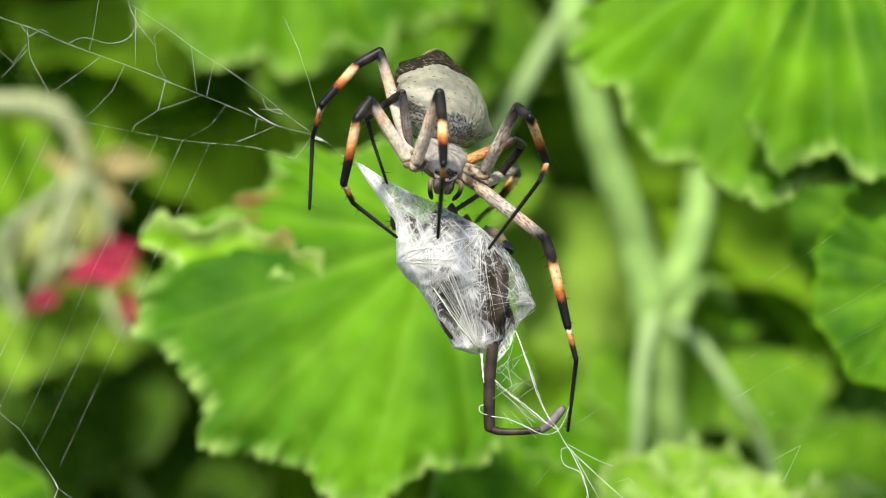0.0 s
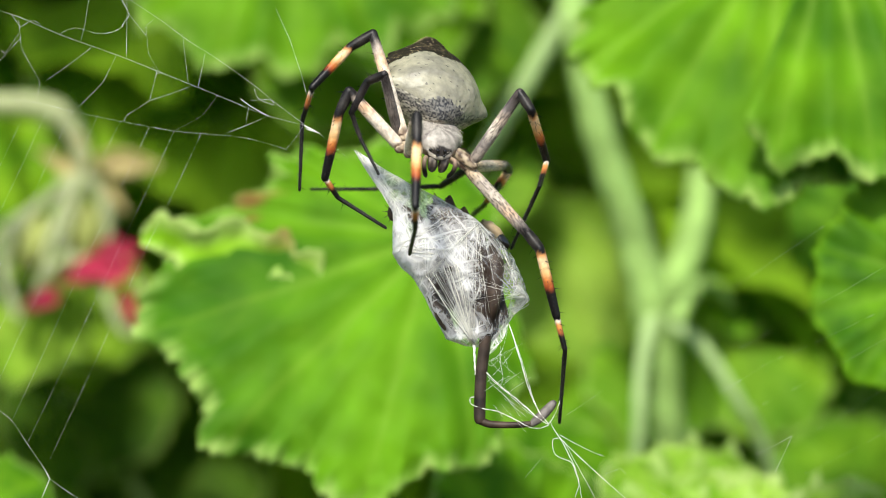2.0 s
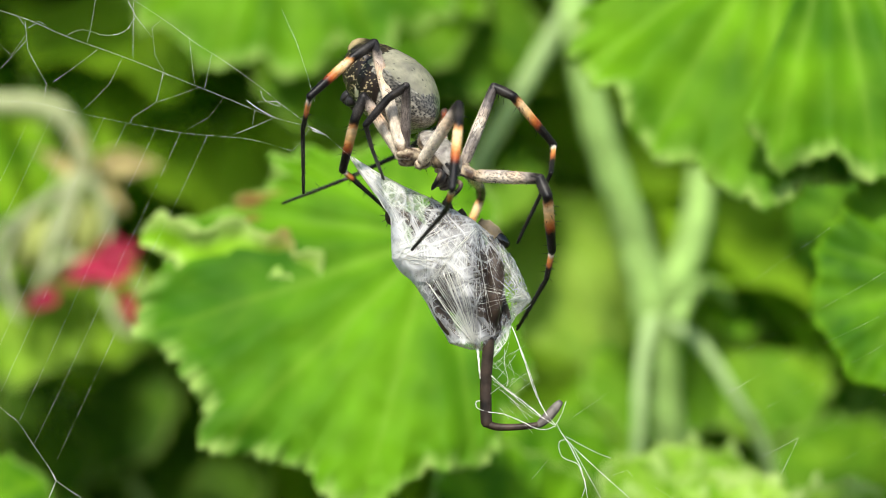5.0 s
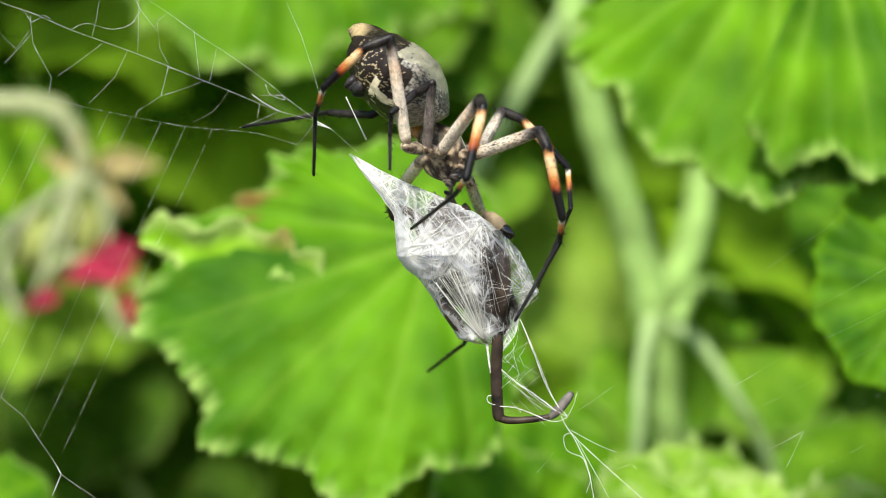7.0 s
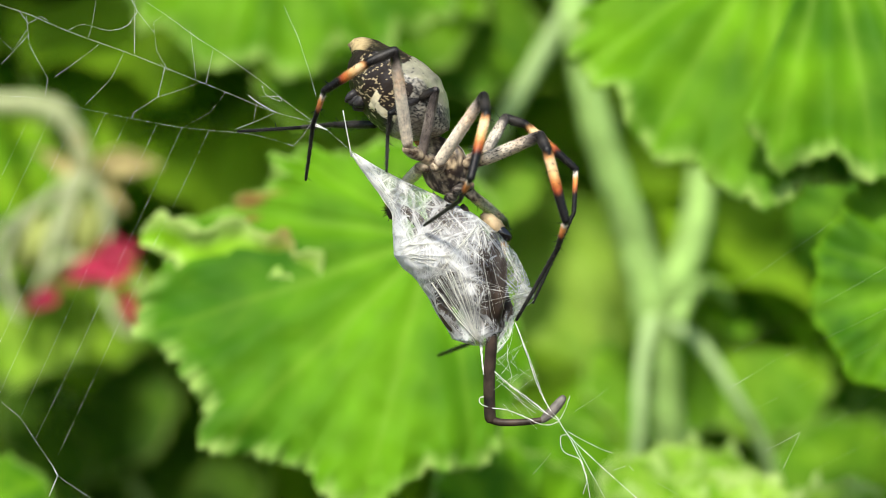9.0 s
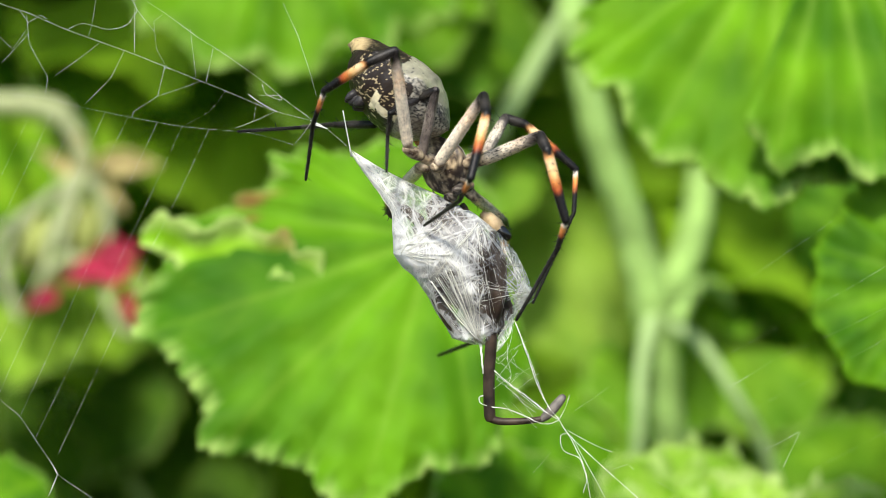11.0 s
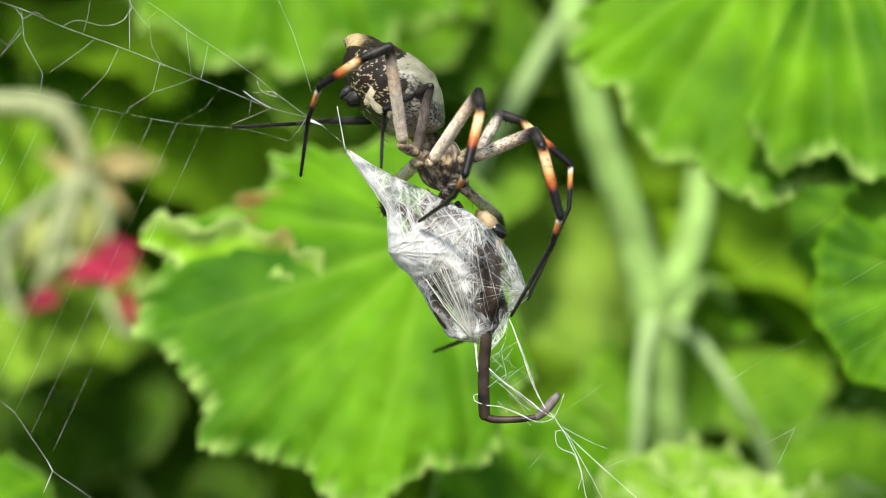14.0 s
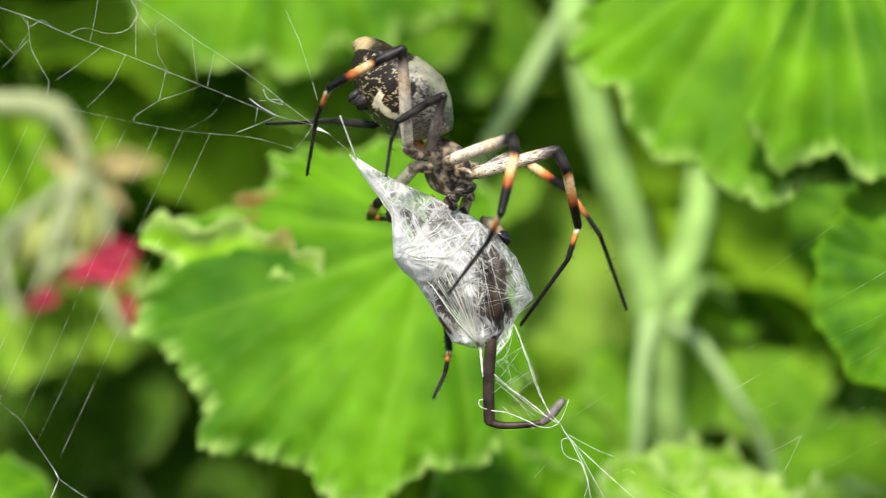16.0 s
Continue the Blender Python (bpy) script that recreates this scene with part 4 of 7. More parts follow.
for k in range(5):
    stay([(-11.3 + 0.1 * k, 22.7 - 0.2 * k), (-10.1 + 0.35 * k, 21.0 - 0.4 * k), (-8.5 + 0.5 * k, 18.4 - 0.4 * k)], 0.07)

# a torn film of silk beside the shin
vs, fs = [], []
for i in range(13):
    u = i / 12
    for k in range(7):
        q = (k - 3) / 3
        half = 0.42 * math.sin(math.pi * (0.1 + 0.8 * u)) * (1 + 0.3 * noise.noise((u * 4, 0.3, k * 0.2)))
        vs.append(Vector((2.15 - 1.5 * u + 0.85 * half * q, -0.4 + 0.15 * noise.noise((u * 5, q * 2, 0.5)), 8.7 - 2.7 * u - 0.5 * half * q)) * MM)
for i in range(12):
    for k in range(6):
        fs.append((i * 7 + k, i * 7 + k + 1, i * 7 + k + 8, i * 7 + k + 7))
mesh_object("silk_film", vs, fs, SHEET, prey, "torn white film of silk", [(0.25, 0.25, 0.25)] * len(vs))


# ---- spider ----
ORANGE, PALE, INK, RUST = (0.66, 0.28, 0.07), (0.84, 0.76, 0.63), (0.006, 0.0055, 0.0055), (0.30, 0.06, 0.015)
GREY, SILVER = (0.26, 0.22, 0.19), (0.29, 0.275, 0.19)
spider = tagged(new("spider"), "black and orange banded orb spider with a silver abdomen", "spider")


def frame_of(forward, dorsal):
    """The turn of a body part: +y to the rear, +z to its back."""
    y = -Vector(forward).normalized()
    z = Vector(dorsal)
    z = (z - y * z.dot(y)).normalized()
    return Matrix((y.cross(z), y, z)).transposed()


def abdomen_shape():
    """A silver shield in front, a dark rear with a tan hump, a black and cream underside."""
    nu, nv = 220, 150
    verts, faces, cols = [], [], []
    for j in range(nv + 1):
        s = j / nv
        y = -5.0 + 10.4 * (0.5 - 0.5 * math.cos(math.pi * s))
        q = (y + 5.0) / 10.4
        w = float(np.interp(q, (0, 0.04, 0.1, 0.2, 0.30, 0.42, 0.55, 0.72, 0.86, 0.94, 0.98, 1), (0, 1.1, 2.1, 3.4, 4.15, 4.4, 4.35, 3.9, 2.9, 1.9, 1.15, 0)))
        for i in range(nu):
            a = 2 * math.pi * i / nu
            ca, sa = math.cos(a), math.sin(a)
            x = w * math.copysign(abs(ca) ** 0.9, ca)
            h = 2.9 if sa > 0 else 3.3
            z = h / 4.4 * w * math.copysign(abs(sa) ** (1.25 if sa > 0 else 1.2), sa)
            # shoulders, side folds and the rear hump
            for qc, amp, wide in ((0.33, 0.75, 0.08), (0.52, 0.2, 0.05), (0.66, 0.35, 0.05), (0.80, 0.45, 0.05)):
                k = math.exp(-((q - qc) / wide) ** 2) * math.exp(-((abs(ca) - 1) / 0.16) ** 2) * math.exp(-((sa - 0.1) / 0.4) ** 2)
                x += math.copysign(amp * k, ca)
            hump = 1.5 * math.exp(-((q - 0.95) / 0.13) ** 2) * max(0.0, sa) ** 0.7 * math.exp(-(x / 1.5) ** 2)
            y2 = y + 0.75 * hump
            z += 0.35 * hump
            nz = noise.noise((x * 0.9, y2 * 0.9, z * 0.9))
            fine = noise.noise((x * 3.5, y2 * 3.5, z * 3.5))
            tiny = noise.noise((x * 7.5, y2 * 5.5, z * 7.5))
            wrinkle = noise.noise((x * 2.5, y2 * 9.0, z * 2.5))
            x += 0.06 * fine * sa
            z += 0.10 * nz + 0.05 * fine + (0.04 * wrinkle if sa < 0.2 or y > 1.4 else 0)
            verts.append(Vector((x, y2, z)) * MM)
            mottle = lerp((0.030, 0.030, 0.032), (0.40, 0.375, 0.31), max(0.0, min(1.0, 0.55 + 1.5 * noise.noise((x * 6, y2 * 3.0, z * 6)) + 0.8 * tiny)))
            front = -0.04 + 0.25 * math.exp(-((y + 3.6) / 0.8) ** 2) + 0.05 * nz
            if sa > front and y < 1.0 - 0.35 * math.cos(1.7 * x) + 0.2 * fine and y > -3.9 + 0.35 * fine:
                c = lerp(SILVER, (0.20, 0.19, 0.14), max(0.0, min(1.0, 0.3 + 1.3 * nz)))
                if noise.noise((x * 4.6 + 9, y2 * 4.6, 3.1)) > 0.60:
                    c = (0.05, 0.045, 0.04)
                if sa < front + 0.16 and y < -0.8:
                    c = lerp(mottle, c, 0.25)
            elif y < (0.2 if sa > -0.2 else -1.5) + 0.5 * nz and sa > -0.72:
                c = mottle
                if sa > front - 0.35:
                    c = lerp(mottle, (0.02, 0.021, 0.026), 0.6 if y < -2.2 + 0.5 * fine else 0.1)
            elif sa > -0.12:
                c = (0.018, 0.013, 0.010)
                line = abs(noise.noise((x * 2.3 + 2, y2 * 3.6, z * 2.3)))
                if line < 0.05 and fine > -0.05:
                    c = lerp((0.30, 0.23, 0.12), c, line / 0.07)
                if q > 0.88 and sa > 0.1:
                    c = lerp(c, (0.50, 0.38, 0.19), 0.85 * max(0.0, min(1.0, 0.4 - 0.8 * x + 0.9 * fine)) * min(1.0, (q - 0.88) / 0.06))
            else:
                c = (0.020, 0.014, 0.011)
                if 0.40 < q < 0.88 and abs(noise.noise((x * 2.8, y2 * 1.3 + z, z * 2.8))) < 0.075 + 0.06 * nz and abs(x) > 0.9 and fine > -0.12:
                    c = (0.48, 0.38, 0.22)
                bar = abs(x) - 2.05 - 0.2 * nz
                if 0.34 < q < 0.60 and abs(bar) < 0.42 + 0.15 * fine:
                    c = (0.76, 0.68, 0.46)
                if 0.54 < q < 0.60 and 1.2 < abs(x) < 3.0:
                    c = (0.76, 0.68, 0.46)
                if abs(x) < 1.6 and 0.38 < q < 0.62 and noise.noise((x * 2.6, y2 * 2.6, 7.0)) > 0.44:
                    c = (0.60, 0.52, 0.34)
                if q < 0.34:
                    c = lerp(mottle, (0.30, 0.24, 0.18), 0.35)
            cols.append(c)
    for j in range(nv):
        for i in range(nu):
            i2 = (i + 1) % nu
            faces.append((j * nu + i, j * nu + i2, (j + 1) * nu + i2, (j + 1) * nu + i))
    return verts, faces, cols


av, af, ac = abdomen_shape()
abdomen = mesh_object("abdomen", av, af, SHINY, spider, "silver and dark brown lobed abdomen", ac)
for x, y, r in ((-0.55, 2.0, 0.5), (0.55, 2.0, 0.5), (0, 2.5, 0.55), (-0.35, 2.9, 0.35), (0.35, 2.9, 0.35)):
    v, f = tube_data([(x * MM, y * MM, -2.4 * MM), (x * MM * 0.8, (y + 0.2) * MM, -3.1 * MM), (x * MM * 0.6, (y + 0.35) * MM, -3.55 * MM)], [r * MM * 1.2, r * MM * 1.1, r * MM * 0.4], 10)
    mesh_object("spinneret", v, f, HAIRY, abdomen, "black spinneret", [(0.03, 0.028, 0.028)] * len(v))


def carapace_shape():
    nu, nv = 48, 40
    verts, cols = [], []
    v, f = ball_data((0, 0, 0), (1, 1, 1), nu, nv)
    out = []
    for p in v:
        x, y, z = p
        w = 2.35 - 0.85 * max(0.0, -y) ** 1.5 - 0.35 * max(0.0, y)
        h = 1.35 if z > 0 else 0.8
        q = Vector((x * w, y * 2.9, z * h + 0.25 * math.exp(-(y + 0.55) ** 2 / 0.1) * (z > 0)))
        n = noise.noise(q * 1.3)
        stripe = noise.noise((math.atan2(q.x, q.y + 0.3) * 4, q.length * 0.6, 0.5))
        c = lerp((0.36, 0.33, 0.28), (0.15, 0.13, 0.115), max(0.0, min(1.0, 0.4 + 1.2 * stripe)))
        if z < 0.12:
            c = lerp((0.035, 0.024, 0.018), (0.42, 0.33, 0.21), max(0.0, min(1.0, 0.10 + 1.3 * n + 1.1 * noise.noise(q * 3.2))))
        if y < -0.80:
            c = (0.60, 0.55, 0.46) if -0.05 < z < 0.22 + 0.1 * n else (0.03, 0.025, 0.022)
        q += q.normalized() * 0.05 * n
        out.append(q * MM)
        cols.append(c)
    # short pale hairs
    rng = random.Random(4)
    f = list(f)
    for _ in range(1500):
        i = rng.randrange(len(v))
        base = out[i]
        d = Vector((base.x, base.y * 0.4 + 0.0004, base.z)).normalized()
        d = (d + Vector((rng.uniform(-0.5, 0.5), rng.uniform(0.0, 0.9), rng.uniform(-0.4, 0.4)))).normalized()
        w = d.orthogonal().normalized() * 0.014 * MM
        o = len(out)
        base = base + Vector((rng.uniform(-1, 1), rng.uniform(-1, 1), rng.uniform(-1, 1))) * 0.12 * MM
        out += [base + w, base - w, base + d * rng.uniform(0.07, 0.17) * MM]
        f.append((o, o + 1, o + 2))
        cols += [(0.55, 0.50, 0.42) if base.z > 0 or rng.random() < 0.3 else (0.14, 0.10, 0.07)] * 3
    return out, f, cols


cv, cf, cc = carapace_shape()
head = mesh_object("cephalothorax", cv, cf, HAIRY, spider, "silvery haired grey head shield", cc)
for x, y, z, r in ((-0.3, -2.62, 0.72, 0.15), (0.3, -2.62, 0.72, 0.15), (-0.28, -2.78, 0.35, 0.13), (0.28, -2.78, 0.35, 0.13), (-0.85, -2.3, 0.5, 0.13), (0.85, -2.3, 0.5, 0.13)):
    v, f = ball_data((x * MM, y * MM, z * MM), [r * MM] * 3, 10, 8)
    mesh_object("eye", v, f, BLACK, head, "shiny black eye")
for s in (-1, 1):
    v, f = tube_data([(s * 0.5 * MM, -2.3 * MM, -0.2 * MM), (s * 0.45 * MM, -2.7 * MM, -0.8 * MM), (s * 0.42 * MM, -2.65 * MM, -1.2 * MM), (s * 0.35 * MM, -2.55 * MM, -1.55 * MM)],
                     [0.42 * MM, 0.44 * MM, 0.36 * MM, 0.15 * MM], 12)
    mesh_object("chelicera", v, f, HAIRY, head, "dark brown hairy jaw", [(0.05, 0.04, 0.033) if i % 5 else (0.22, 0.19, 0.15) for i in range(len(v))])
    path = smooth_path([(s * 0.9 * MM, -2.0 * MM, -0.5 * MM), (s * 1.3 * MM, -2.9 * MM, -0.1 * MM), (s * 1.25 * MM, -3.3 * MM, -0.8 * MM), (s * 0.9 * MM, -3.2 * MM, -1.7 * MM)], 5)
    cols = [ramp_colour([(0, (0.4, 0.3, 0.2)), (0.4, (0.2, 0.14, 0.1)), (0.65, INK), (1, INK)], i / (len(path) - 1)) for i in range(len(path))]
    tube("pedipalp", path, [0.2 * MM] * (len(path) - 3) + [0.2 * MM, 0.17 * MM, 0.08 * MM], HAIRY, head, "short feeler with a black tip", 8, cols)


def limb(name, length, r0, r1, stops, seed, spines=10, swell=0.15):
    """A leg segment along +z with colour bands, short hairs and spines."""
    rng = random.Random(seed)
    n, sides = (120, 40) if name == "femur" else (30, 14)
    verts, faces, cols = [], [], []
    bent = (0.15, 0.55, 0.85)          # rings of the rounded ends
    rings = [(0.0, -math.cos(math.asin(q)) * r0, q) for q in bent] + [(i / n, 0.0, 1.0) for i in range(n + 1)] + [(1.0, math.cos(math.asin(q)) * r1, q) for q in bent[::-1]]
    n = len(rings) - 1
    for t, past, shrink in rings:
        r = (r0 + (r1 - r0) * t) * (1 + swell * math.sin(math.pi * t)) * shrink * (min(1.0, 0.62 + 4.5 * t) if name == "femur" else 1.0)
        z = t * length + past
        for k in range(sides):
            a = 2 * math.pi * k / sides
            verts.append((r * math.cos(a) * MM, r * math.sin(a) * MM, z * MM))
            c = ramp_colour(stops, min(1.0, max(0.0, t + 0.02 * math.sin(3 * a + seed) + 0.012 * rng.uniform(-1, 1))))
            if name == "coxa":
                spot = noise.noise((math.cos(a) * 1.1 + seed, math.sin(a) * 1.1, z * 1.3)) + 0.5 * noise.noise((math.cos(a) * 3 + seed, math.sin(a) * 3, z * 3))
                c = lerp((0.07, 0.042, 0.027), (0.52, 0.42, 0.28), max(0.0, min(1.0, 0.45 + 1.7 * spot)))
            if name == "femur":
                streak = noise.noise((math.cos(a) * 1.6 + seed, math.sin(a) * 1.6, z * 0.35))
                c = lerp(c, (0.10, 0.075, 0.06), max(0.0, min(0.30, -0.5 + 2.0 * streak)) if stops is not FEMUR else 0.0)
                speck = noise.noise((math.cos(a) * 3.4 + seed, math.sin(a) * 3.4, z * 0.9))
                c = lerp(c, (0.025, 0.02, 0.018), (0.25 if stops is FEMUR else 0.6) if speck > 0.36 else 0.0)
                pepper = noise.noise((math.cos(a) * 8 + seed, math.sin(a) * 8, z * 3.2))
                c = lerp(c, (0.09, 0.075, 0.07), max(0.0, min(0.22 if stops is FEMUR else 0.8, (pepper - 0.22 + 0.3 * t) * 4)))
                if stops not in (FEMUR_DARK, FEMUR_RUST):      # the underside is cream
                    under = max(0.0, min(1.0, 0.35 - 1.6 * math.sin(a))) * max(0.0, min(1.0, (t - 0.08) * 8, (0.86 - t) * 7))
                    c = lerp(c, (0.84, 0.74, 0.57), max(0.0, 0.66 - 1.3 * max(0.0, pepper) - 0.6 * max(0.0, speck)) * under)
            cols.append(c)
    for i in range(n):
        for k in range(sides):
            k2 = (k + 1) % sides
            faces.append((i * sides + k, i * sides + k2, (i + 1) * sides + k2, (i + 1) * sides + k))
    faces.append(tuple(range(sides))[::-1])
    faces.append(tuple(n * sides + k for k in range(sides)))
    for big in [True] * spines + [False] * int(length * (90 if name == "coxa" else 42)):
        t, a = rng.uniform(0.06, 0.97), rng.uniform(0, 6.283)
        r = (r0 + (r1 - r0) * t) * (1 + swell * math.sin(math.pi * t)) * 0.95
        out = Vector((math.cos(a), math.sin(a), 0.55 if not big else 0.35)).normalized()
        base = Vector((r * math.cos(a), r * math.sin(a), t * length))
        ln, w = (rng.uniform(0.45, 0.8), 0.032) if big else (rng.uniform(0.12, 0.26), 0.012)
        side = out.orthogonal().normalized() * w
        up = out.cross(side).normalized() * w
        o = len(verts)
        verts += [(base + side) * MM, (base - side * 0.5 + up) * MM, (base - side * 0.5 - up) * MM, (base + out * ln) * MM]
        faces += [(o, o + 1, o + 3), (o + 1, o + 2, o + 3), (o + 2, o, o + 3)]
        hair = INK if big else lerp(ramp_colour(stops, t), (0.3, 0.27, 0.24), 0.25)
        cols += [hair] * 4
    return mesh_object(name, verts, faces, HAIRY, spider, "", cols)


FEMUR = [(0, (0.16, 0.10, 0.065)), (0.05, (0.30, 0.22, 0.15)), (0.11, (0.80, 0.68, 0.52)), (0.3, (0.60, 0.51, 0.40)), (0.5, (0.80, 0.70, 0.56)), (0.72, (0.74, 0.47, 0.28)), (0.84, (0.45, 0.37, 0.3)), (0.94, INK), (1, INK)]
FEMUR_DARK = [(0, GREY), (0.3, (0.12, 0.10, 0.09)), (0.6, GREY), (0.85, (0.07, 0.06, 0.055)), (1, INK)]
FEMUR_RUST = [(0, ORANGE), (0.5, ORANGE), (0.8, RUST), (1, INK)]
PATELLA = [(0, INK), (0.6, (0.03, 0.026, 0.022)), (1, INK)]
TIBIA = [(0, INK), (0.05, INK), (0.10, (0.60, 0.27, 0.09)), (0.16, (0.74, 0.53, 0.30)), (0.34, (0.72, 0.44, 0.18)), (0.46, (0.50, 0.17, 0.04)), (0.56, RUST), (0.64, INK), (1, INK)]
TIBIA_DARK = [(0, INK), (0.5, (0.03, 0.026, 0.024)), (1, INK)]
METAT = [(0, INK), (0.09, INK), (0.13, PALE), (0.25, ORANGE), (0.45, (0.46, 0.14, 0.04)), (0.6, INK), (1, INK)]
METAT_DARK = [(0, INK), (1, (0.05, 0.045, 0.04))]
TARSUS = [(0, INK), (0.5, (0.02, 0.02, 0.018)), (1, INK)]
FEMUR_GREY = [(0, (0.16, 0.10, 0.065)), (0.05, (0.30, 0.22, 0.15)), (0.11, (0.55, 0.42, 0.27)), (0.25, (0.40, 0.34, 0.28)), (0.5, (0.58, 0.50, 0.40)), (0.7, (0.66, 0.46, 0.30)), (0.84, (0.36, 0.31, 0.26)), (0.94, INK), (1, INK)]
FEMUR_SALT = [(0, (0.34, 0.28, 0.22)), (0.3, (0.20, 0.175, 0.155)), (0.48, (0.62, 0.54, 0.43)), (0.62, (0.52, 0.42, 0.32)), (0.76, (0.15, 0.13, 0.12)), (0.94, INK), (1, INK)]
KINDS = {"salt": (FEMUR_SALT, PATELLA, TIBIA, METAT, TARSUS), "grey": (FEMUR_GREY, PATELLA, TIBIA, METAT, TARSUS), "dark": (FEMUR_DARK, PATELLA, TIBIA_DARK, METAT_DARK, TARSUS), "band": (FEMUR, PATELLA, TIBIA, METAT, TARSUS),
         "rust": (FEMUR_RUST, PATELLA, TIBIA_DARK, METAT_DARK, TARSUS)}
NAMES = ("femur", "patella", "tibia", "metatarsus", "tarsus")
RADII = ((0.47, 0.40), (0.40, 0.38), (0.39, 0.31), (0.24, 0.19), (0.18, 0.12))
LENGTHS = {
    "upper": ("band", 1, (9.45, 2.17, 4.91, 3.78, 5.90)),
    "second": ("band", 1.05, (6.38, 1.98, 5.57, 2.17, 4.72)),
    "third": ("dark", 0.85, (6.05, 1.79, 2.93, 2.27, 4.01)),
    "front": ("band", 1.05, (8.12, 2.27, 5.95, 3.50, 6.05)),
    "reaching": ("salt", 1, (7.18, 1.79, 5.86, 4.63, 8.50)),
    "long": ("grey", 1.1, (7.56, 1.70, 5.86, 2.93, 7.32)),
    "under": ("grey", 0.95, (9.26, 3.12, 7.18, 3.54, 6.61)),
    "far": ("rust", 0.9, (5.90, 2.36, 5.20, 6.38, 6.14)),
}
LEGS, COXA = {}, {}
for n, (leg, (kind, thick, lengths)) in enumerate(LENGTHS.items()):
    LEGS[leg] = [limb(NAMES[i], lengths[i], RADII[i][0] * thick, RADII[i][1] * thick, KINDS[kind][i], n * 10 + i, (6, 4, 16, 10, 4)[i], (0.14, 0.1, 0.1, 0.0, 0.0)[i]) for i in range(5)]
    COXA[leg] = limb("coxa", 1.7, 0.50, 0.42, [(0, GREY), (1, GREY)], n + 90, 2, 0.12)


dragline = tube("dragline", [(0, 0, i * 0.5 * MM) for i in range(9)], [0.05 * MM, 0.06 * MM, 0.05 * MM, 0.05 * MM, 0.06 * MM, 0.05 * MM, 0.06 * MM, 0.07 * MM, 0.09 * MM], SILK, spider, "white silk drawn from the spinnerets", 5)


# ---- what moves ----
def sway(rows, z=MID):
    """Rows of a plain shift in millimetres."""
    return [(t, pose(x * MM, 0, z + y * MM)) for t, x, y in rows]


JOINTS = {}
# the head's places: seconds, millimetres in the spider's space, forward, back
HEAD = [(0, (-0.33, 0.50, 8.33), (0.15, -0.72, -0.68), (0.2, -0.62, 0.76)),
        (0.5, (-0.00, 0.50, 7.91), (0.15, -0.72, -0.68), (0.2, -0.62, 0.76)),
        (1, (0.24, 0.50, 8.05), (0.15, -0.72, -0.68), (0.2, -0.62, 0.76)),
        (1.5, (-0.00, 0.50, 7.67), (0.15, -0.72, -0.68), (0.2, -0.62, 0.76)),
        (2, (-0.10, 0.50, 9.37), (0.15, -0.72, -0.68), (0.2, -0.62, 0.76)),
        (2.5, (-0.14, 0.50, 8.62), (0.15, -0.72, -0.68), (0.2, -0.62, 0.76)),
        (3, (0.05, 0.50, 8.28), (0.15, -0.72, -0.68), (0.2, -0.62, 0.76)),
        (3.5, (-0.48, 0.50, 8.10), (0.15, -0.72, -0.68), (0.2, -0.62, 0.76)),
        (4, (-0.52, 0.50, 8.29), (0.15, -0.72, -0.68), (0.2, -0.62, 0.76)),
        (4.2, (-0.24, 0.50, 8.43), (0.15, -0.72, -0.68), (0.2, -0.62, 0.76)),
        (6.3, (0.14, 0.80, 6.45), (0.55, -0.3, -0.78), (0.55, 0.80, 0.15)),
        (7, (0.05, 0.80, 6.74), (0.55, -0.3, -0.78), (0.55, 0.80, 0.15)),
        (7.5, (0.05, 0.80, 6.73), (0.55, -0.3, -0.78), (0.55, 0.80, 0.15)),
        (8.5, (0.05, 0.80, 6.68), (0.55, -0.3, -0.78), (0.55, 0.80, 0.15)),
        (15, (0.05, 0.80, 6.68), (0.55, -0.3, -0.78), (0.55, 0.80, 0.15)),
        (15.2, (0.05, 0.80, 6.69), (0.55, -0.3, -0.78), (0.55, 0.80, 0.15)),
        (15.5, (0.28, 0.80, 6.73), (0.55, -0.3, -0.78), (0.55, 0.80, 0.15)),
        (15.6, (0.05, 0.80, 6.68), (0.55, -0.3, -0.78), (0.55, 0.80, 0.15)),
        (15.8, (0.09, 0.80, 6.73), (0.55, -0.3, -0.78), (0.55, 0.80, 0.15)),
        (16, (0.00, 0.80, 6.64), (0.55, -0.3, -0.78), (0.55, 0.80, 0.15))]


def stance(leg, t, *mm):
    """The six joints of a leg at a time, in millimetres in the spider's space."""
    JOINTS.setdefault(leg, []).append((t, np.array(mm).reshape(6, 3)))


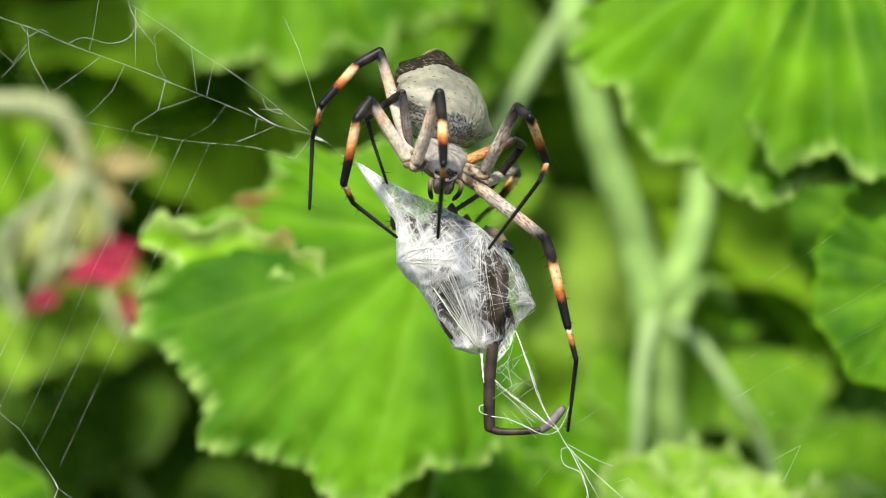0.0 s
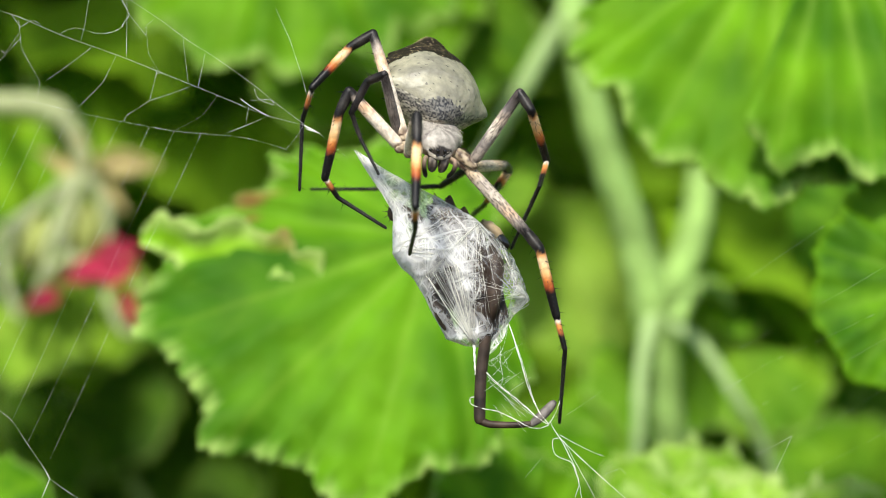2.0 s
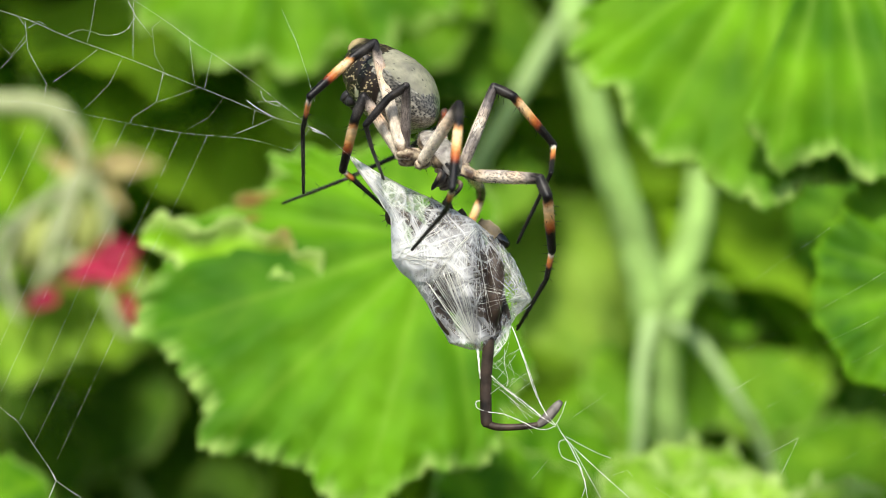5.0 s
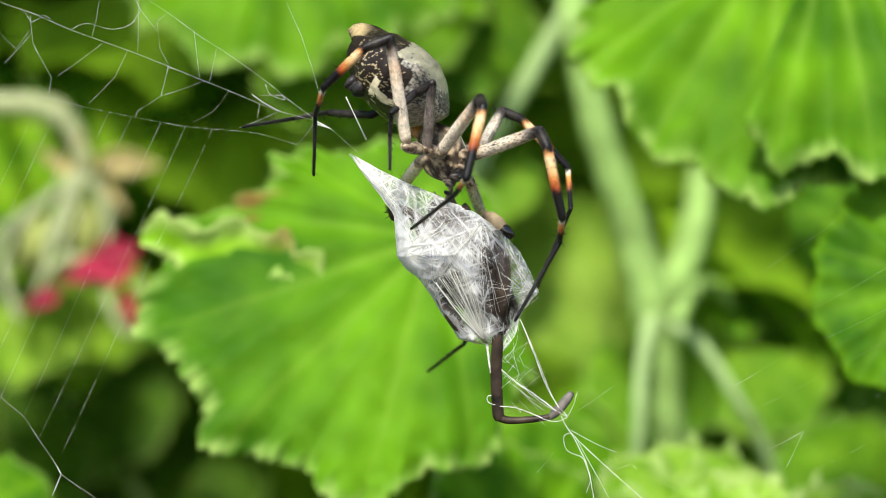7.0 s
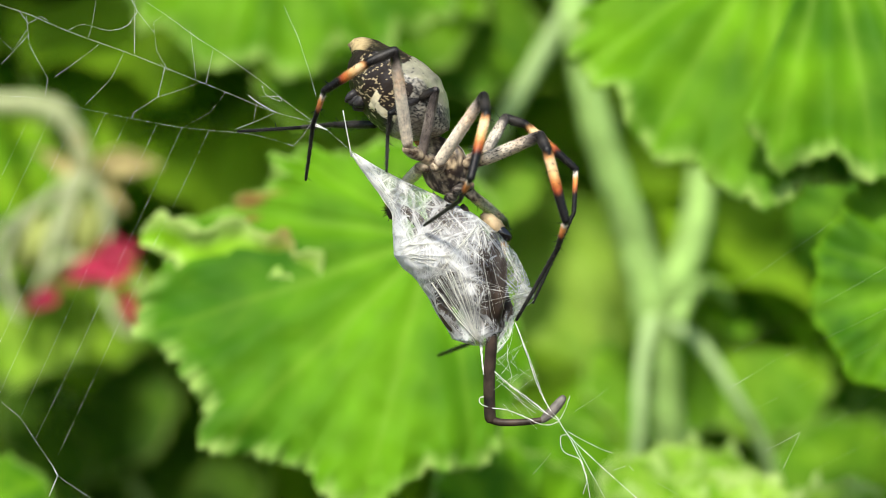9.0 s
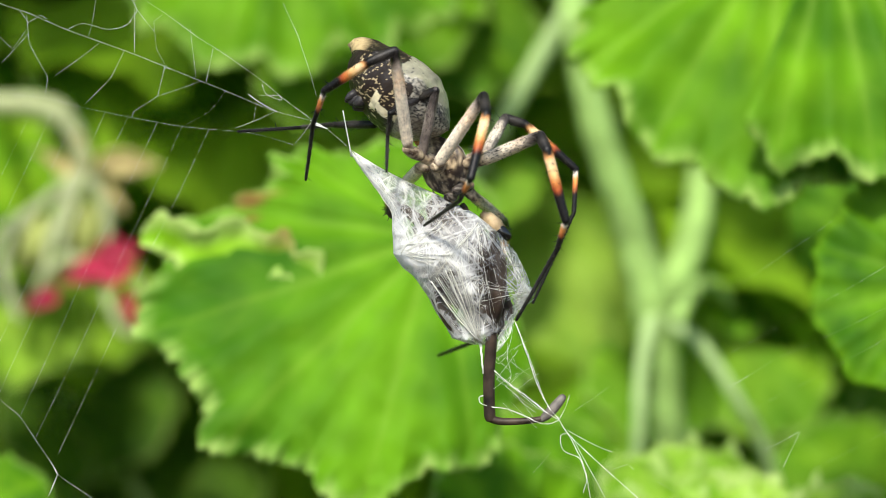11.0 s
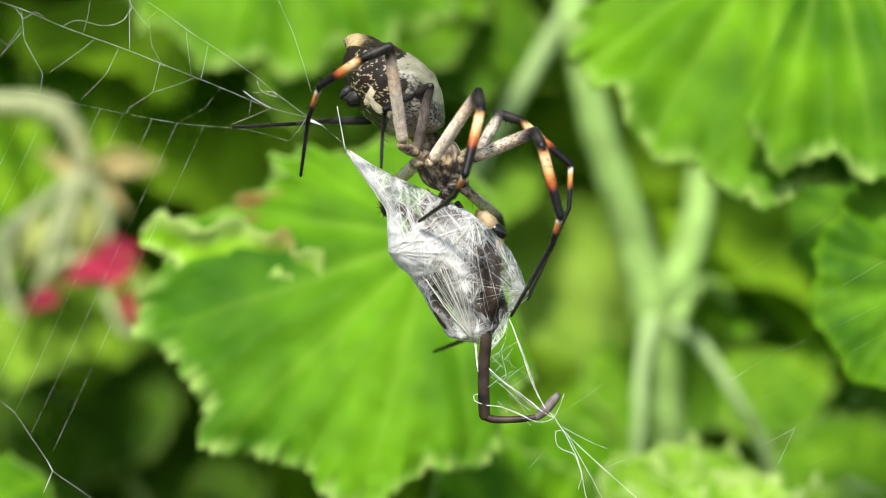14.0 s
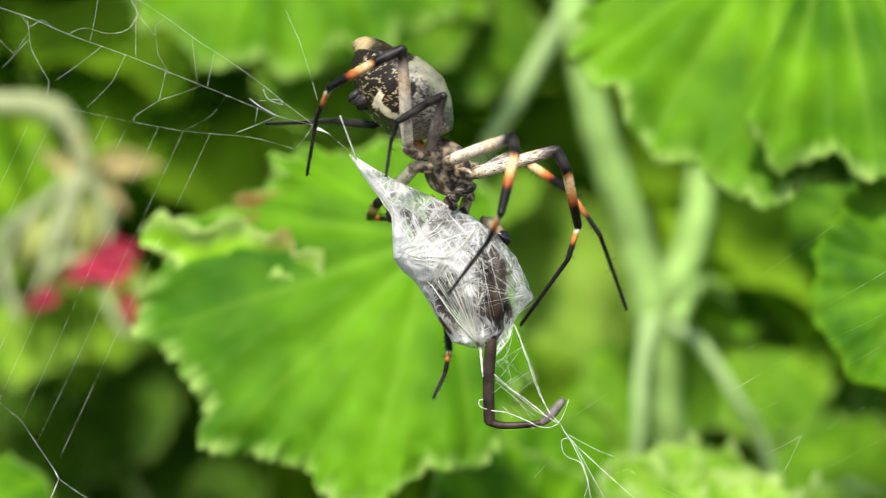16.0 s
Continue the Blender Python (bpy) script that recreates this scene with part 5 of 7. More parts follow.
def move_leg(leg):
    """Turn the stances into rows for the five rigid segments, joint on joint."""
    keys = sorted(JOINTS[leg], key=lambda k: k[0])
    lengths = LENGTHS[leg][2]
    rows = [[] for _ in range(5)]
    hip = []
    ht = [k[0] for k in HEAD]
    for (ta, a), (tb, b) in zip(keys, keys[1:]):
        steps = 1 if np.abs(a - b).max() < 0.01 else max(1, round((tb - ta) / 0.1))
        for s in range(steps + (tb == keys[-1][0])):
            u = s / steps
            u = u * u * (3 - 2 * u) if tb - ta > 1 else u
            mid = a + (b - a) * u
            p = Vector(mid[0])
            t = ta + (tb - ta) * s / steps
            h = Vector([float(np.interp(t, ht, [k[1][c] for k in HEAD])) for c in range(3)])
            d = (p - h).normalized()
            hip.append((t, Matrix.LocRotScale((p - d * 1.5) * MM, d.to_track_quat("Z", "Y"), None)))
            for i in range(5):
                d = Vector(mid[i + 1] - mid[i]).normalized()
                turn = d.to_track_quat("Z", "Y")
                if i == 0:                                     # the thigh's upper side is to the head's back
                    up = Vector([float(np.interp(t, ht, [k[3][c] for k in HEAD])) for c in range(3)])
                    turn = frame_of(d, up) @ Matrix(((1, 0, 0), (0, 0, -1), (0, 1, 0)))
                    turn = turn.to_quaternion()
                m = Matrix.LocRotScale(p * MM, turn, None)
                rows[i].append((ta + (tb - ta) * s / steps, m))
                p = p + d * lengths[i]
    for ob, r in zip(LEGS[leg], rows):
        walk(ob, r)
    walk(COXA[leg], hip)


def body_rows(keys):
    """Rows from (t, place in mm, forward, dorsal) in the spider's space."""
    return [(t, Matrix.LocRotScale(Vector(p) * MM, frame_of(f, d).to_quaternion(), None)) for t, p, f, d in keys]


def motions():
    walk(spider, sway([(0, 0.14, -0.80), (0.3, -0.14, -0.49), (0.5, -1.37, -0.43), (0.8, -0.69, -0.28), (1, -0.66, -0.57), (1.3, -0.81, -0.00), (1.5, -0.43, 0.28), (1.8, -1.02, -0.12), (2, -0.57, 0.00), (2.3, -0.51, -0.30), (2.5, -0.14, -0.43), (2.8, -0.43, -0.18), (3, -0.71, -0.33), (3.3, -0.98, -0.10), (3.5, -0.80, 0.09), (3.8, -0.07, -0.17), (4, 0.00, 0.09), (4.2, -0.05, -0.33), (6.3, -0.71, 0.94), (6.8, -0.41, 1.11), (7, -0.14, 1.28), (7.3, 0.09, 0.82), (7.5, 0.14, 0.52), (7.8, 0.21, 0.38), (8, -0.24, 0.28), (8.3, 0.21, -0.01), (8.5, 0.00, 0.00), (8.8, -0.28, 0.10), (9, 0.05, 0.19), (11.5, 0.05, 0.19), (11.8, -0.03, 0.33), (12, -0.09, 0.19), (12.3, -0.20, 0.06), (12.5, 0.28, -0.14), (12.8, -0.15, 0.15), (13, 0.52, 0.00), (13.3, 0.44, 0.28), (13.5, -0.14, 0.43), (13.8, 0.20, 0.44), (14, -0.38, 0.52), (14.3, 0.23, 0.44), (14.5, 0.28, 0.14), (14.8, -0.29, 0.10), (15, 0.14, -0.09), (15.2, -0.38, 0.05), (15.5, -0.85, -0.76), (15.6, 0.00, -0.38), (15.8, -0.66, -0.28), (16, 0.28, 0.14)]))
    walk(web, sway([(0, 0.14, -0.80), (0.3, -0.14, -0.49), (0.5, -1.37, -0.43), (0.8, -0.69, -0.28), (1, -0.66, -0.57), (1.3, -0.81, -0.00), (1.5, -0.43, 0.28), (1.8, -1.02, -0.12), (2, -0.57, 0.00), (2.3, -0.51, -0.30), (2.5, -0.14, -0.43), (2.8, -0.43, -0.18), (3, -0.71, -0.33), (3.3, -0.98, -0.10), (3.5, -0.80, 0.09), (3.8, -0.07, -0.17), (4, 0.00, 0.09), (4.2, -0.05, -0.33), (6.3, 0.00, 0.24), (6.5, -0.19, 0.24), (6.8, 0.05, 0.25), (7, 0.38, 0.38), (7.3, 0.22, 0.29), (7.5, 0.00, 0.24), (7.8, 0.13, 0.33), (8, -0.28, 0.38), (8.3, 0.20, 0.03), (8.5, 0.00, 0.00), (8.8, -0.26, 0.15), (9, 0.09, 0.28), (11.5, 0.09, 0.43), (11.8, 0.01, 0.57), (12, -0.05, 0.43), (12.3, -0.21, 0.32), (12.5, 0.24, 0.14), (12.8, -0.22, 0.41), (13, 0.43, 0.24), (13.3, 0.38, 0.57), (13.5, -0.19, 0.76), (13.8, 0.21, 0.65), (14, -0.33, 0.66), (14.3, 0.23, 0.64), (14.5, 0.24, 0.38), (14.8, -0.39, 0.39), (15, 0.00, 0.24), (15.3, -0.10, 0.28), (15.5, -0.71, -0.09), (15.8, -0.61, -0.23), (16, 0.19, 0.00)]))
    walk(prey, [(0, pose(3.68 * MM, 1.0 * MM, MID + -15.44 * MM, -7.5, 1, 0)),
                (0.3, pose(3.31 * MM, 1.0 * MM, MID + -15.19 * MM, -8.4, 1.6, 0)),
                (0.5, pose(2.03 * MM, 1.0 * MM, MID + -15.16 * MM, -9, 2, 0)),
                (0.8, pose(2.71 * MM, 1.0 * MM, MID + -14.87 * MM, -9.3, 2.6, 0)),
                (1, pose(2.74 * MM, 1.0 * MM, MID + -15.07 * MM, -9.5, 3, 0)),
                (1.3, pose(2.17 * MM, 1.0 * MM, MID + -14.53 * MM, -11, 4.2, 0)),
                (1.5, pose(2.27 * MM, 1.0 * MM, MID + -14.26 * MM, -12, 5, 0)),
                (1.8, pose(2.10 * MM, 1.0 * MM, MID + -14.81 * MM, -10, 3.8, 0)),
                (2, pose(2.83 * MM, 1.0 * MM, MID + -14.78 * MM, -9, 3, 0)),
                (2.3, pose(3.09 * MM, 1.0 * MM, MID + -15.11 * MM, -7.8, 1.5, 0)),
                (2.5, pose(3.59 * MM, 1.0 * MM, MID + -15.26 * MM, -7, 0.5, 0)),
                (2.8, pose(3.22 * MM, 1.0 * MM, MID + -15.04 * MM, -7, 0.8, 0)),
                (3, pose(2.88 * MM, 1.0 * MM, MID + -15.21 * MM, -7, 1, 0)),
                (3.3, pose(2.81 * MM, 1.0 * MM, MID + -15.01 * MM, -7, 0.58, 0)),
                (3.5, pose(3.12 * MM, 1.0 * MM, MID + -14.83 * MM, -7, 0.3, 0)),
                (3.8, pose(3.54 * MM, 1.0 * MM, MID + -15.04 * MM, -7.6, 0.72, 0)),
                (4, pose(3.40 * MM, 1.0 * MM, MID + -14.74 * MM, -8, 1, 0)),
                (4.2, pose(3.40 * MM, 1.0 * MM, MID + -15.07 * MM, -7, 1, 0)),
                (6.3, pose(3.68 * MM, 1.0 * MM, MID + -14.88 * MM, -2, -0.5, 0)),
                (6.5, pose(3.87 * MM, 1.0 * MM, MID + -14.83 * MM, -1, -0.5, 0)),
                (6.8, pose(4.11 * MM, 1.0 * MM, MID + -14.74 * MM, -0.4, -1.3, 0)),
                (7, pose(4.44 * MM, 1.0 * MM, MID + -14.55 * MM, 0, -1.8, 0)),
                (7.3, pose(4.14 * MM, 1.0 * MM, MID + -14.67 * MM, 0, -0.9, 0)),
                (7.5, pose(3.83 * MM, 1.0 * MM, MID + -14.74 * MM, 0, -0.3, 0)),
                (7.8, pose(3.90 * MM, 1.0 * MM, MID + -14.65 * MM, 0, -0.12, 0)),
                (8, pose(3.45 * MM, 1.0 * MM, MID + -14.59 * MM, 0, 0, 0)),
                (8.3, pose(3.90 * MM, 1.0 * MM, MID + -14.85 * MM, 0, 0, 0)),
                (8.5, pose(3.68 * MM, 1.0 * MM, MID + -14.83 * MM, 0, 0, 0)),
                (8.8, pose(3.40 * MM, 1.0 * MM, MID + -14.76 * MM, 0, 0, 0)),
                (9, pose(3.73 * MM, 1.0 * MM, MID + -14.69 * MM, 0, 0, 0)),
                (11.5, pose(3.68 * MM, 1.0 * MM, MID + -14.55 * MM, 0, 0, 0)),
                (11.8, pose(3.60 * MM, 1.0 * MM, MID + -14.41 * MM, 0, 0, 0)),
                (12, pose(3.54 * MM, 1.0 * MM, MID + -14.55 * MM, 0, 0, 0)),
                (12.3, pose(3.32 * MM, 1.0 * MM, MID + -14.65 * MM, 0, 0, 0)),
                (12.5, pose(3.73 * MM, 1.0 * MM, MID + -14.83 * MM, 0, 0, 0)),
                (12.8, pose(3.24 * MM, 1.0 * MM, MID + -14.57 * MM, 0, -0.18, 0)),
                (13, pose(3.87 * MM, 1.0 * MM, MID + -14.74 * MM, 0, -0.3, 0)),
                (13.3, pose(3.91 * MM, 1.0 * MM, MID + -14.46 * MM, 0, -0.12, 0)),
                (13.5, pose(3.40 * MM, 1.0 * MM, MID + -14.31 * MM, 0, 0, 0)),
                (13.8, pose(3.80 * MM, 1.0 * MM, MID + -14.44 * MM, 0, 0, 0)),
                (14, pose(3.26 * MM, 1.0 * MM, MID + -14.45 * MM, 0, 0, 0)),
                (14.3, pose(3.76 * MM, 1.0 * MM, MID + -14.38 * MM, 0, -0.18, 0)),
                (14.5, pose(3.73 * MM, 1.0 * MM, MID + -14.59 * MM, 0, -0.3, 0)),
                (14.8, pose(3.16 * MM, 1.0 * MM, MID + -14.64 * MM, 0, -0.12, 0)),
                (15, pose(3.59 * MM, 1.0 * MM, MID + -14.83 * MM, 0, 0, 0)),
                (15.3, pose(3.29 * MM, 1.0 * MM, MID + -14.70 * MM, -2.4, 0.9, 0)),
                (15.5, pose(2.55 * MM, 1.0 * MM, MID + -15.02 * MM, -4, 1.5, 0)),
                (15.8, pose(2.79 * MM, 1.0 * MM, MID + -15.15 * MM, -2.8, 0.6, 0)),
                (16, pose(3.68 * MM, 1.0 * MM, MID + -14.92 * MM, -2, 0, 0))])
    walk(abdomen, body_rows([(0, (-0.24, 3.40, 13.23), (0.22, -0.76, -0.61), (0.58, -0.43, 0.69)),
        (0.5, (-1.13, 3.40, 13.19), (0.22, -0.76, -0.61), (0.58, -0.43, 0.69)),
        (1, (-0.44, 3.40, 13.67), (0.22, -0.76, -0.61), (0.58, -0.43, 0.69)),
        (1.5, (-0.82, 3.40, 13.35), (0.22, -0.76, -0.61), (0.58, -0.43, 0.69)),
        (2, (-0.30, 3.40, 13.58), (0.17, -0.80, -0.58), (0.46, -0.48, 0.745)),
        (2.5, (-1.20, 3.40, 13.77), (0.22, -0.76, -0.61), (0.58, -0.43, 0.69)),
        (3, (-1.74, 3.40, 13.43), (0.22, -0.76, -0.61), (0.58, -0.43, 0.69)),
        (3.5, (-1.26, 3.40, 13.58), (0.22, -0.76, -0.61), (0.58, -0.43, 0.69)),
        (4, (-2.40, 3.40, 13.97), (0.22, -0.76, -0.61), (0.58, -0.43, 0.69)),
        (4.2, (-2.78, 3.40, 14.20), (0.42, -0.70, -0.6), (0.60, -0.42, 0.69)),
        (6.3, (-4.22, 0.50, 12.12), (0.70, -0.36, -0.60), (0.62, 0.50, 0.58)),
        (7, (-3.31, 0.50, 12.88), (0.77, -0.15, -0.61), (0.60, 0.30, 0.73)),
        (7.5, (-3.46, 0.50, 12.78), (0.77, -0.15, -0.61), (0.60, 0.30, 0.73)),
        (8.5, (-3.46, 0.50, 12.78), (0.77, -0.15, -0.61), (0.60, 0.30, 0.73)),
        (15, (-3.46, 0.50, 12.78), (0.77, -0.15, -0.61), (0.60, 0.30, 0.73)),
        (15.2, (-3.46, 0.50, 12.78), (0.77, -0.15, -0.61), (0.60, 0.30, 0.73)),
        (15.5, (-4.31, 0.50, 12.17), (0.70, -0.36, -0.60), (0.62, 0.50, 0.58)),
        (15.6, (-3.55, 0.50, 12.64), (0.77, -0.15, -0.61), (0.60, 0.30, 0.73)),
        (15.8, (-3.46, 0.50, 12.78), (0.77, -0.15, -0.61), (0.60, 0.30, 0.73)),
        (16, (-3.41, 0.50, 12.88), (0.77, -0.15, -0.61), (0.60, 0.30, 0.73))]))
    walk(head, body_rows(HEAD))
    walk(dragline, [(t, Matrix.LocRotScale(Vector(a) * MM, (Vector(b) - Vector(a)).to_track_quat('Z', 'Y'), None)) for t, a, b in [
        (0, (-0.82, 6.00, 15.91), (-1.31, 6.00, 11.78)),
        (4.2, (-3.06, 6.00, 15.92), (-3.30, 6.00, 11.80)),
        (6.3, (-8.03, -1.00, 11.32), (-6.09, 0.00, 7.51)),
        (7, (-7.94, -1.00, 11.37), (-6.09, 0.00, 7.46)),
        (7.5, (-8.46, -1.00, 11.28), (-7.89, 0.00, 7.46)),
        (8.5, (-8.37, -1.00, 11.33), (-7.70, 0.00, 7.60)),
        (15, (-8.46, -1.00, 11.33), (-7.79, 0.00, 7.60)),
        (15.5, (-9.40, -1.00, 10.91), (-7.13, 0.00, 7.42)),
        (16, (-8.84, -1.00, 10.95), (-7.65, 0.00, 7.70))]])
    stance("upper", 0, -2.77, -1.00, 8.14, -5.41, -1.00, 17.21, -7.28, -1.11, 16.12, -10.09, -3.25, 12.70, -11.01, -0.75, 10.03, -11.28, -0.23, 4.15)
    stance("upper", 0.5, -2.58, -1.00, 7.76, -5.54, -1.00, 16.73, -7.34, -1.82, 15.83, -10.32, -3.76, 12.44, -11.23, -1.76, 9.37, -11.18, 1.39, 4.37)
    stance("upper", 1, -2.58, -1.00, 8.13, -5.40, -1.00, 17.15, -7.27, -1.00, 16.04, -10.34, -2.77, 12.64, -11.09, -0.12, 10.06, -11.18, 3.19, 5.17)
    stance("upper", 1.5, -3.05, -1.00, 7.52, -5.16, -1.00, 16.73, -7.03, -1.41, 15.71, -10.15, -3.67, 12.67, -11.18, -1.09, 10.10, -11.35, 1.89, 5.01)
    stance("upper", 2, -2.68, -1.00, 9.21, -5.32, 0.94, 18.07, -7.18, 0.94, 16.96, -10.32, -0.53, 13.47, -11.30, 1.92, 10.77, -11.60, 3.06, 4.98)
    stance("upper", 2.5, -3.10, -1.00, 7.99, -5.45, -1.00, 17.14, -6.82, -2.34, 16.12, -10.23, -4.12, 13.07, -11.09, -1.05, 11.04, -11.43, 0.81, 5.45)
    stance("upper", 3, -2.68, -1.00, 7.90, -5.33, -1.00, 16.97, -6.87, -2.10, 15.90, -9.88, -4.51, 12.85, -11.15, -2.46, 9.95, -11.91, 0.99, 5.22)
    stance("upper", 3.5, -2.91, -1.00, 7.85, -4.98, -1.00, 17.07, -6.97, -1.01, 16.18, -10.10, -2.90, 12.90, -11.06, -2.31, 9.29, -11.44, 1.82, 5.10)
    stance("upper", 4, -3.38, -1.00, 8.18, -6.06, -1.00, 17.24, -7.43, -2.22, 16.07, -10.36, -4.43, 12.81, -11.19, -1.77, 10.25, -10.74, 1.21, 5.18)
    stance("upper", 4.2, -3.20, -1.00, 8.13, -5.79, -0.86, 17.22, -7.15, -2.07, 16.04, -10.32, -4.22, 12.96, -11.05, -1.74, 10.21, -10.98, 1.42, 5.23)
    stance("upper", 6.3, -2.50, -3.00, 7.25, -4.34, -3.83, 16.48, -6.22, -3.16, 15.62, -9.67, -1.19, 12.72, -10.43, 1.59, 10.29, -10.87, 3.66, 4.77)
    stance("upper", 7, -2.84, -3.00, 7.15, -4.16, -6.59, 15.79, -6.19, -6.59, 15.02, -9.59, -4.87, 11.92, -10.44, -1.88, 9.77, -10.75, 1.52, 4.95)
    stance("upper", 7.5, -2.89, -3.00, 7.96, -3.95, -8.32, 15.70, -5.94, -8.32, 14.84, -9.68, -5.99, 12.66, -10.73, -3.49, 10.03, -11.54, 0.36, 5.63)
    stance("upper", 8.5, -2.89, -3.00, 7.96, -3.95, -8.32, 15.70, -5.94, -8.32, 14.84, -9.68, -5.99, 12.66, -10.73, -3.49, 10.03, -11.54, 0.36, 5.63)
    stance("upper", 15, -2.89, -3.00, 7.96, -3.95, -8.32, 15.70, -5.94, -8.32, 14.84, -9.68, -5.99, 12.66, -10.73, -3.49, 10.03, -11.54, 0.36, 5.63)
    stance("upper", 15.2, -2.89, -3.00, 7.96, -3.95, -8.32, 15.70, -5.94, -8.32, 14.84, -9.68, -5.99, 12.66, -10.73, -3.49, 10.03, -11.54, 0.36, 5.63)
    stance("upper", 15.5, -2.22, -3.00, 7.32, -2.87, -5.76, 16.33, -4.95, -5.48, 15.75, -9.08, -3.69, 13.79, -10.57, -1.82, 10.87, -12.01, 2.62, 7.26)
    stance("upper", 15.6, -2.89, -3.00, 8.11, -3.46, -7.56, 16.36, -5.49, -7.56, 15.60, -9.64, -7.56, 12.95, -10.86, -5.42, 10.09, -11.95, -0.76, 6.64)
    stance("upper", 15.8, -3.02, -3.00, 8.01, -3.39, -7.58, 16.26, -5.43, -7.58, 15.53, -9.41, -5.59, 13.43, -10.49, -2.51, 11.53, -11.76, 0.07, 6.38)
    stance("upper", 16, -3.17, -3.00, 8.05, -3.55, -8.29, 15.87, -5.53, -8.27, 14.97, -9.50, -6.18, 12.97, -10.69, -3.50, 10.59, -11.67, 0.14, 6.05)
    move_leg("upper")
    stance("second", 0, -2.91, -1.50, 7.88, -6.13, -3.48, 13.02, -7.18, -4.20, 11.49, -8.34, -2.88, 6.21, -7.59, -1.62, 4.60, -4.01, -0.37, 1.79)
    stance("second", 0.5, -3.27, -1.50, 7.27, -5.83, -1.95, 13.09, -6.65, -1.95, 11.29, -7.77, -0.47, 6.03, -6.88, 0.79, 4.50, -4.20, 3.61, 1.82)
    stance("second", 1, -3.04, -1.50, 7.41, -5.93, -3.64, 12.68, -6.89, -3.64, 10.94, -8.42, -1.95, 5.86, -7.42, -1.07, 4.14, -4.04, 1.40, 1.94)
    stance("second", 1.5, -3.05, -1.50, 7.03, -4.37, -1.94, 13.25, -5.84, -2.05, 11.92, -7.54, -0.55, 6.83, -6.87, 0.74, 5.21, -4.17, 3.00, 2.06)
    stance("second", 2, -2.90, -1.50, 8.39, -7.18, -2.46, 13.02, -8.02, -2.46, 11.22, -9.24, -1.29, 5.92, -8.21, -0.28, 4.29, -4.22, -0.17, 1.77)
    stance("second", 2.5, -3.33, -1.50, 7.27, -6.54, -3.75, 12.30, -7.43, -3.75, 10.53, -8.73, -3.44, 5.12, -7.52, -2.27, 3.74, -3.92, 0.04, 1.75)
    stance("second", 3, -3.00, -1.50, 7.18, -5.64, -2.58, 12.88, -6.47, -2.58, 11.08, -7.82, -1.58, 5.77, -6.78, -0.58, 4.14, -4.02, 2.46, 1.81)
    stance("second", 3.5, -3.14, -1.50, 7.22, -5.90, -3.06, 12.75, -6.95, -3.06, 11.07, -7.80, -2.03, 5.66, -6.92, -0.70, 4.19, -4.02, 2.22, 1.86)
    stance("second", 4, -3.47, -1.50, 7.55, -6.21, -4.10, 12.69, -6.91, -4.10, 10.83, -7.88, -2.62, 5.55, -6.73, -2.55, 3.71, -4.08, 0.93, 1.94)
    stance("second", 4.2, -3.33, -1.50, 7.65, -5.11, -5.12, 12.59, -5.56, -5.62, 10.72, -6.66, -2.93, 5.96, -5.86, -1.70, 4.36, -4.10, 2.03, 2.05)
    stance("second", 6.3, -1.62, 1.50, 6.48, -3.89, 7.37, 5.46, -4.99, 8.51, 4.26, -6.13, 13.46, 1.97, -4.01, 12.99, 1.96, -1.95, 8.76, 1.56)
    stance("second", 7, -1.71, 1.50, 6.15, -3.38, 7.32, 4.15, -4.00, 8.95, 3.21, -4.60, 14.40, 2.21, -2.58, 13.74, 1.79, -1.04, 9.31, 1.24)
    stance("second", 7.5, -1.86, 1.50, 6.71, -3.62, 7.43, 5.18, -4.43, 8.98, 4.24, -4.95, 14.42, 3.18, -3.21, 13.17, 2.81, -1.67, 8.74, 2.26)
    stance("second", 8.5, -1.86, 1.50, 6.71, -3.62, 7.43, 5.18, -4.43, 8.98, 4.24, -4.95, 14.42, 3.18, -3.21, 13.17, 2.81, -1.67, 8.74, 2.26)
    stance("second", 15, -1.86, 1.50, 6.71, -3.62, 7.43, 5.18, -4.43, 8.98, 4.24, -4.95, 14.42, 3.18, -3.21, 13.17, 2.81, -1.67, 8.74, 2.26)
    stance("second", 15.2, -1.86, 1.50, 6.71, -3.62, 7.43, 5.18, -4.43, 8.98, 4.24, -4.95, 14.42, 3.18, -3.21, 13.17, 2.81, -1.67, 8.74, 2.26)
    stance("second", 15.5, -1.96, 1.50, 6.51, -3.75, 7.59, 5.94, -4.99, 8.12, 4.48, -6.63, 13.31, 3.32, -4.49, 13.31, 2.94, -2.30, 9.18, 2.28)
    stance("second", 15.8, -2.62, 1.50, 6.99, -4.66, 7.10, 4.72, -5.82, 8.39, 3.77, -6.59, 13.85, 2.95, -4.80, 12.68, 2.59, -2.49, 8.60, 2.05)
    stance("second", 16, -2.61, 1.50, 6.80, -4.87, 7.02, 4.54, -5.98, 8.50, 3.84, -6.78, 13.89, 2.68, -4.99, 12.67, 2.51, -2.94, 8.47, 1.87)
    move_leg("second")
    stance("third", 0, -2.78, -0.50, 8.01, -3.50, -2.46, 13.68, -4.56, -1.15, 13.06, -6.49, 0.61, 11.74, -6.15, 2.19, 10.16, -4.87, 2.19, 6.35)
    stance("third", 0.5, -2.82, -0.50, 7.78, -3.85, -2.75, 13.29, -5.35, -2.39, 12.38, -6.75, -0.16, 11.09, -6.32, 1.10, 9.25, -4.93, -0.98, 6.11)
    stance("third", 1, -2.73, -0.50, 8.39, -3.46, -4.20, 13.11, -5.00, -3.57, 12.45, -6.44, -2.39, 10.19, -6.03, -0.60, 8.86, -4.73, -3.22, 6.10)
